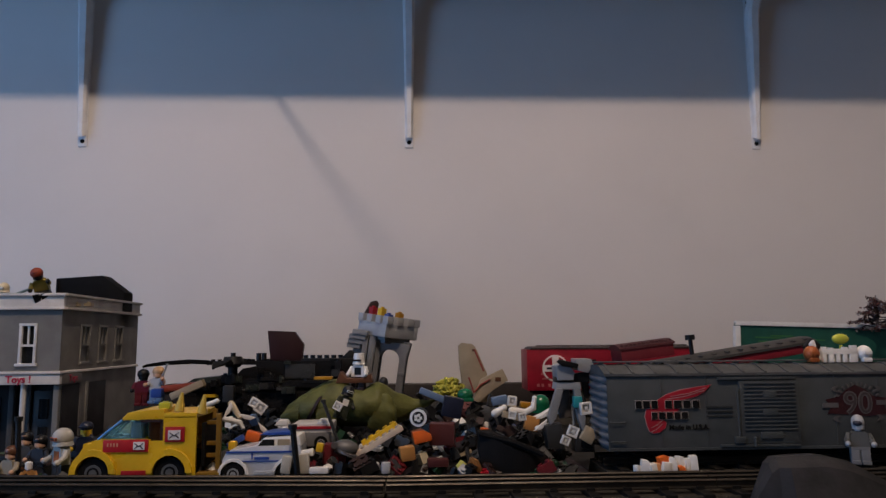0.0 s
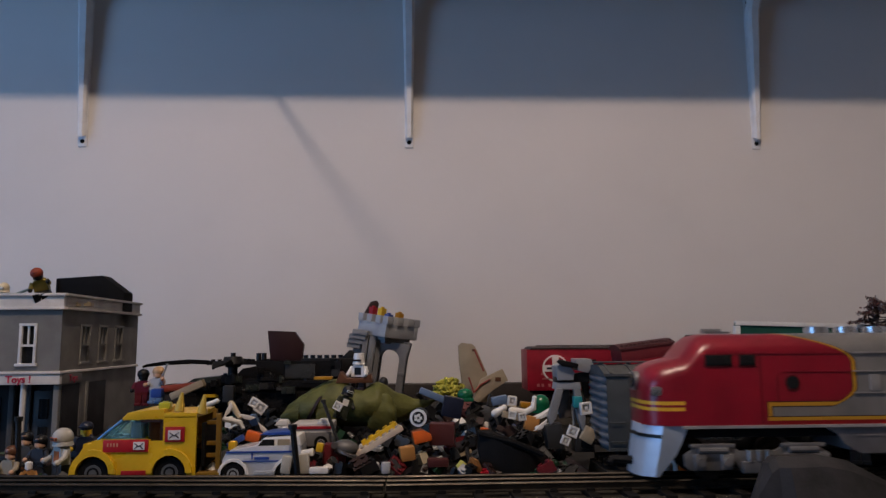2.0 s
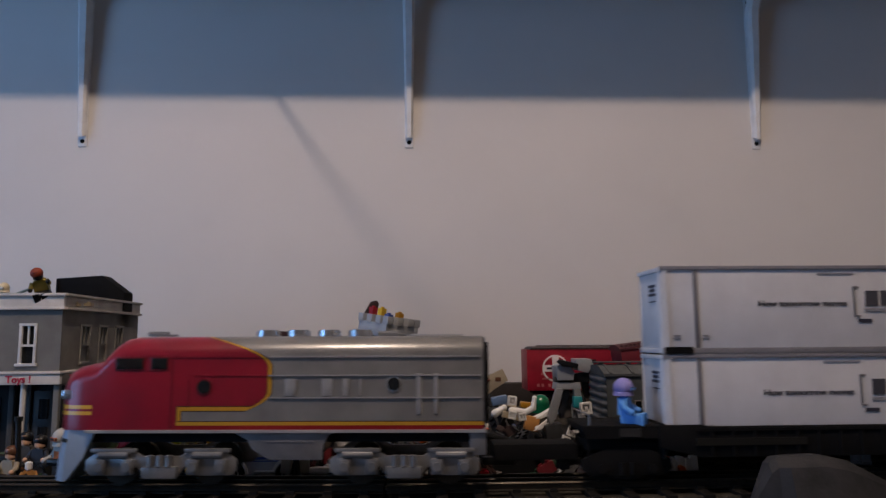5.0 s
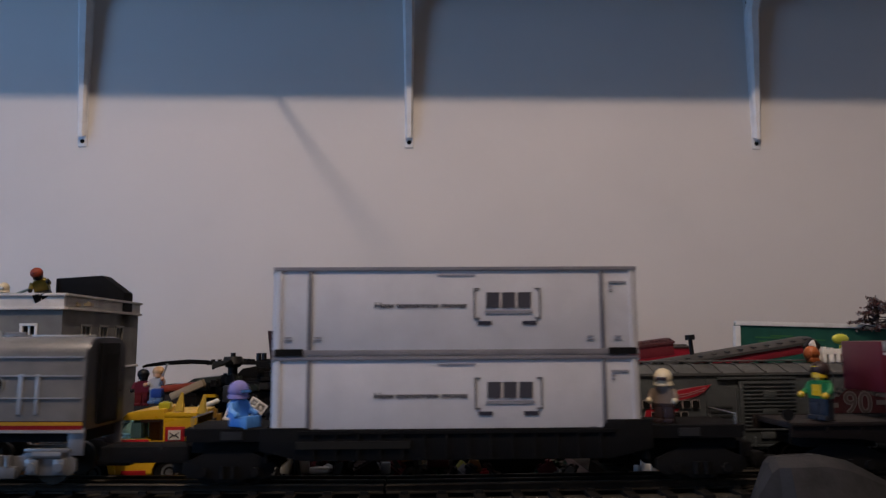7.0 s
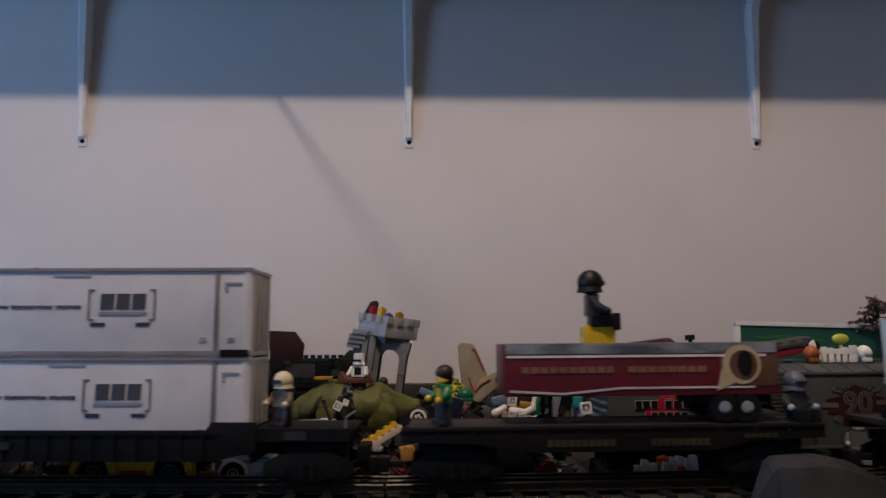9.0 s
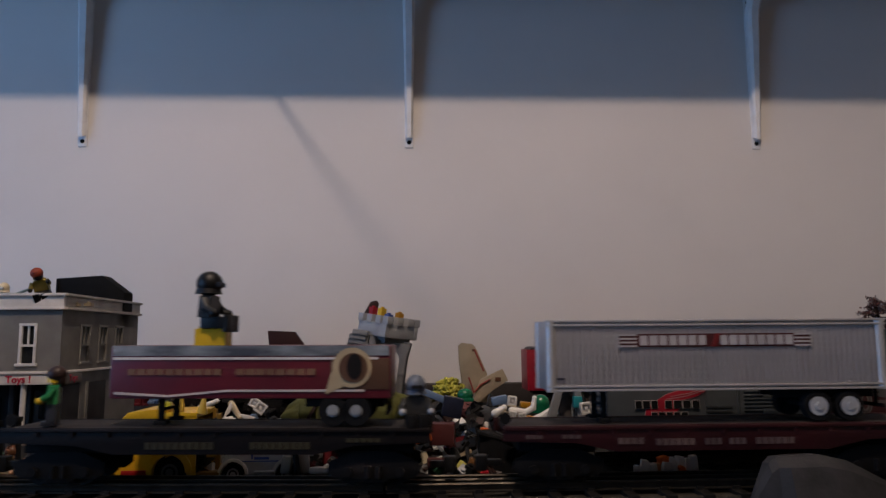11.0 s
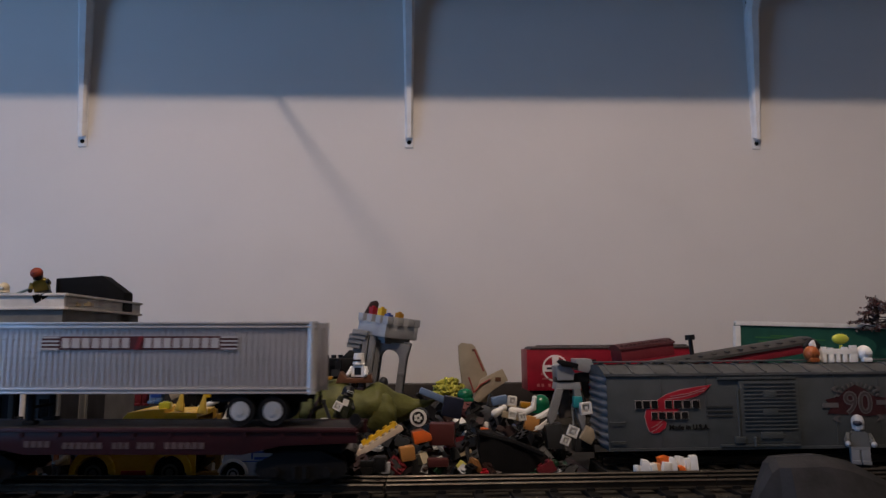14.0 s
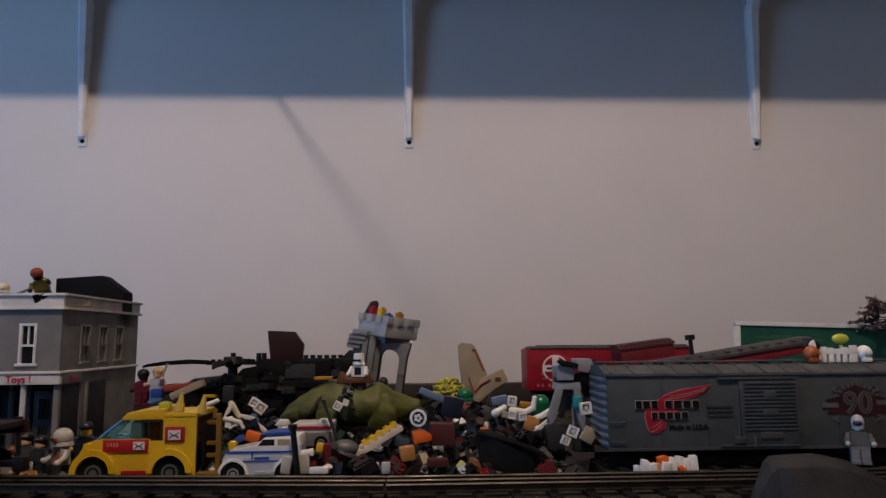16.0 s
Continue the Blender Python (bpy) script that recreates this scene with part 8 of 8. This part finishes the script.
def rusty_tree():
    """Toy tree with short crooked twigs and small crumpled leaves."""
    rng = random.Random(21)
    t = thing("toy_tree", pose(0.7094, 1.06, 0.1455), "brown and rust leaved toy tree above the green board", "toy plant")
    b = bm()
    bm_tube(b, [(0, 0, -0.01), (0.002, 0, 0.015), (-0.001, 0, 0.032), (0.001, 0, 0.046)], [0.004, 0.003, 0.002, 0.001], 8)
    part("trunk", b, DARK_BROWN, t)
    tips = []
    b = bm()
    for i in range(75):
        z = rng.uniform(-0.006, 0.040)
        a = rng.uniform(0, 6.283)
        n = (0.052 - z) * rng.uniform(0.4, 0.95)
        p = [(0, 0, z), (n * 0.5 * math.cos(a), n * 0.4 * math.sin(a), z + rng.uniform(-0.002, 0.005)), (n * math.cos(a), n * 0.7 * math.sin(a), z + rng.uniform(-0.006, 0.006))]
        bm_tube(b, p, [0.0012, 0.0009, 0.0005], 5)
        tips.append(p)
    tagged(part("twig", b, plastic("bronze_grey", (0.060, 0.045, 0.042), 0.4, 0.3), t), kind="stuff")
    # small crumpled leaves in brown, rust and grey, set along the twigs
    for mat, share in ((plastic("leaf_brown", (0.050, 0.026, 0.024), 0.5), 6), (plastic("leaf_rust", (0.13, 0.050, 0.045), 0.5), 4), (plastic("leaf_grey", (0.26, 0.24, 0.24), 0.5), 3)):
        b = bm()
        for p in tips:
            for _ in range(share):
                f = rng.uniform(0.45, 1.08)
                q = [p[0][j] + (p[2][j] - p[0][j]) * f + rng.gauss(0, 0.0014) for j in range(3)]
                bm_box(b, 0, 0, 0, rng.uniform(0.0018, 0.0042), rng.uniform(0.0012, 0.0026), 0.0005, pose(q[0], q[1], q[2], rng.uniform(0, 180), rng.uniform(0, 180), rng.uniform(0, 180)))
        tagged(part("leaf", b, mat, t), kind="stuff")


rusty_tree()

# grey moulded rock in front of the track
b = bm()
rings = []
for p, top, w0, w1 in ((1334, 888, 0.004, 0.003), (1352, 852, 0.009, 0.006), (1366, 822, 0.012, 0.008), (1378, 811, 0.014, 0.009), (1396, 810, 0.024, 0.011), (1457, 808, 0.026, 0.012), (1503, 818, 0.025, 0.011), (1540, 836, 0.022, 0.009), (1600, 868, 0.014, 0.006)):
    k = 0.485 / 1250
    zt = max(0.004, 0.0490 - (top - 809) * k)
    x = 0.2312 + (p - 1338) * k
    rings.append([(x - 0.46, -w0, -0.001), (x - 0.46, -w1, zt * 0.86), (x - 0.46, -w1 * 0.5, zt), (x - 0.46, w1 * 0.6, zt * 0.98), (x - 0.46, w1, zt * 0.75), (x - 0.46, w0, -0.001)])
bm_loft(b, rings)
solid("toy_rock", b, plastic("rock_grey", (0.029, 0.029, 0.031), 0.7, dirt=0.4, grain=260.0, bump=0.8), pose(0.46, 0.492, 0.0), "dark grey moulded plastic rock beside the track", "toy rock", smooth=18)

# ---- riders on the train ----


def rider(t0, y, z, fig):
    fig.matrix_basis = pose(t0 + 0.529, y, z) @ fig.matrix_basis
    TRAIN.append((fig, t0, y, z))


def ride(t0, y, z, rz, *a, **k):
    """A figure that travels with the train."""
    sc = k.pop("scale", 1.0)
    f = toy_figure(Matrix(), *a, **k)
    f.scale = (sc, sc, sc)
    f.matrix_basis = pose(t0 + 0.529, y, z, 0, 0, rz) @ Matrix.Scale(sc, 4)
    TRAIN.append((f, t0, y, z, rz))


WELL_Z = RAIL_Z + 0.0425
ride(0.3892, 0.556, WELL_Z, 60, SKY_BLUE, SKY_BLUE, plastic("sky_blue_plastic", (0.10, 0.30, 0.70)), plastic("lilac", (0.22, 0.20, 0.46), 0.5), "helmet", seated=True, label="sky blue toy figure sitting before the containers", scale=1.02)
ride(0.7203, 0.556, WELL_Z, -30, DARK_BROWN, plastic("grey_brown", (0.16, 0.12, 0.09), 0.5), CREAM, CREAM, "helmet", seated=False, label="cream-headed toy figure on the well car platform", scale=0.98)
ride(0.8435, 0.552, DECK_Z, -70, plastic("dark_jeans", (0.020, 0.024, 0.035), 0.5), GREEN, YELLOW, DARK_BROWN, "hair", seated=False, label="toy figure in green with a brown cap on the flat car", scale=1.08, print_mat=YELLOW)
ride(1.1220, 0.556, DECK_Z, 10, BLACK, DARK_GREY, LIGHT_GREY, plastic("grey_blue_hat", (0.10, 0.12, 0.16), 0.4), "helmet", seated=True, label="dark grey toy figure sitting behind the painted trailer", scale=1.1)
BOX_T, BOX_Z = 0.9649, DECK_Z + TRAILER_TOP
b = bm()
bm_brick(b, 3, 2, 4)
yb = solid("toy_brick", b, YELLOW, pose(BOX_T + 0.529, 0.552, BOX_Z), "yellow toy brick on the painted trailer's roof", "toy brick")
TRAIN.append((yb, BOX_T, 0.552, BOX_Z))
ride(0.9609, 0.552, BOX_Z + 0.0128, 84, BLACK, DARK_GREY, BLACK, BLACK, "helmet", seated=True, label="black-helmeted toy figure sitting on a yellow brick", scale=1.32)


RUN = (
        (0, 0.5230), (0.5, 0.4480), (1, 0.3730), (1.5, 0.2981), (2, 0.2214), (2.5, 0.1481),
        (3, 0.0698), (3.5, -0.0002), (4, -0.0768), (4.2, -0.1069), (6.3, -0.4167), (6.5, -0.4472),
        (7, -0.5245), (7.5, -0.5963), (8, -0.6744), (8.5, -0.7452), (9, -0.8210), (9.2, -0.8490),
        (11.3, -1.1652), (11.5, -1.1938), (12, -1.2695), (12.5, -1.3402), (13, -1.4181), (13.5, -1.4906),
        (14, -1.5627), (14.5, -1.6310), (15, -1.7062), (15.5, -1.7740), (16, -1.8450))


# each car's front end, the two bogie pins behind it and the slack of the couplers before it
CARS = ((-0.0500, 0.0822, 0.2632, 0.006), (0.3521, 0.0340, 0.3912, 0.0), (0.8093, 0.0450, 0.2819, 0.0), (1.1734, 0.0450, 0.2951, 0.011))


def car_pose(car, s):
    """A car's place on the line when the train has come to s."""
    t0, a, c, slack = car
    s += slack
    (ya, za), (yc, zc) = line_at(t0 + a + s), line_at(t0 + c + s)
    turn, rise = math.atan2(yc - ya, c - a), math.atan2(zc - za, c - a)
    return pose(t0 + s + a - a * math.cos(turn), TRACK_Y + ya - a * math.sin(turn), RAIL_Z + za - a * math.sin(rise), 0, -math.degrees(rise), math.degrees(turn))


def motions():
    steps = [i / 4 for i in range(65)]
    way = np.interp(steps, [t for t, _ in RUN], [s for _, s in RUN])
    for ob, t0, y, z, *turn in TRAIN:
        car = [c for c in CARS if c[0] <= t0 + 1e-6][-1]
        rest = pose(t0 - car[0], y - TRACK_Y, z - RAIL_Z, 0, 0, *turn)
        walk(ob, [(t, car_pose(car, s) @ rest) for t, s in zip(steps, way)])
    # the wheels roll with the train
    times = [i / 15 for i in range(241)]
    way = np.interp(times, [t for t, _ in RUN], [s for _, s in RUN])
    for ob, x, r in WHEELS:
        walk(ob, [(t, pose(x, 0, r, 0, math.degrees((s - way[0]) / r), 0)) for t, s in zip(times, way)])


motions()
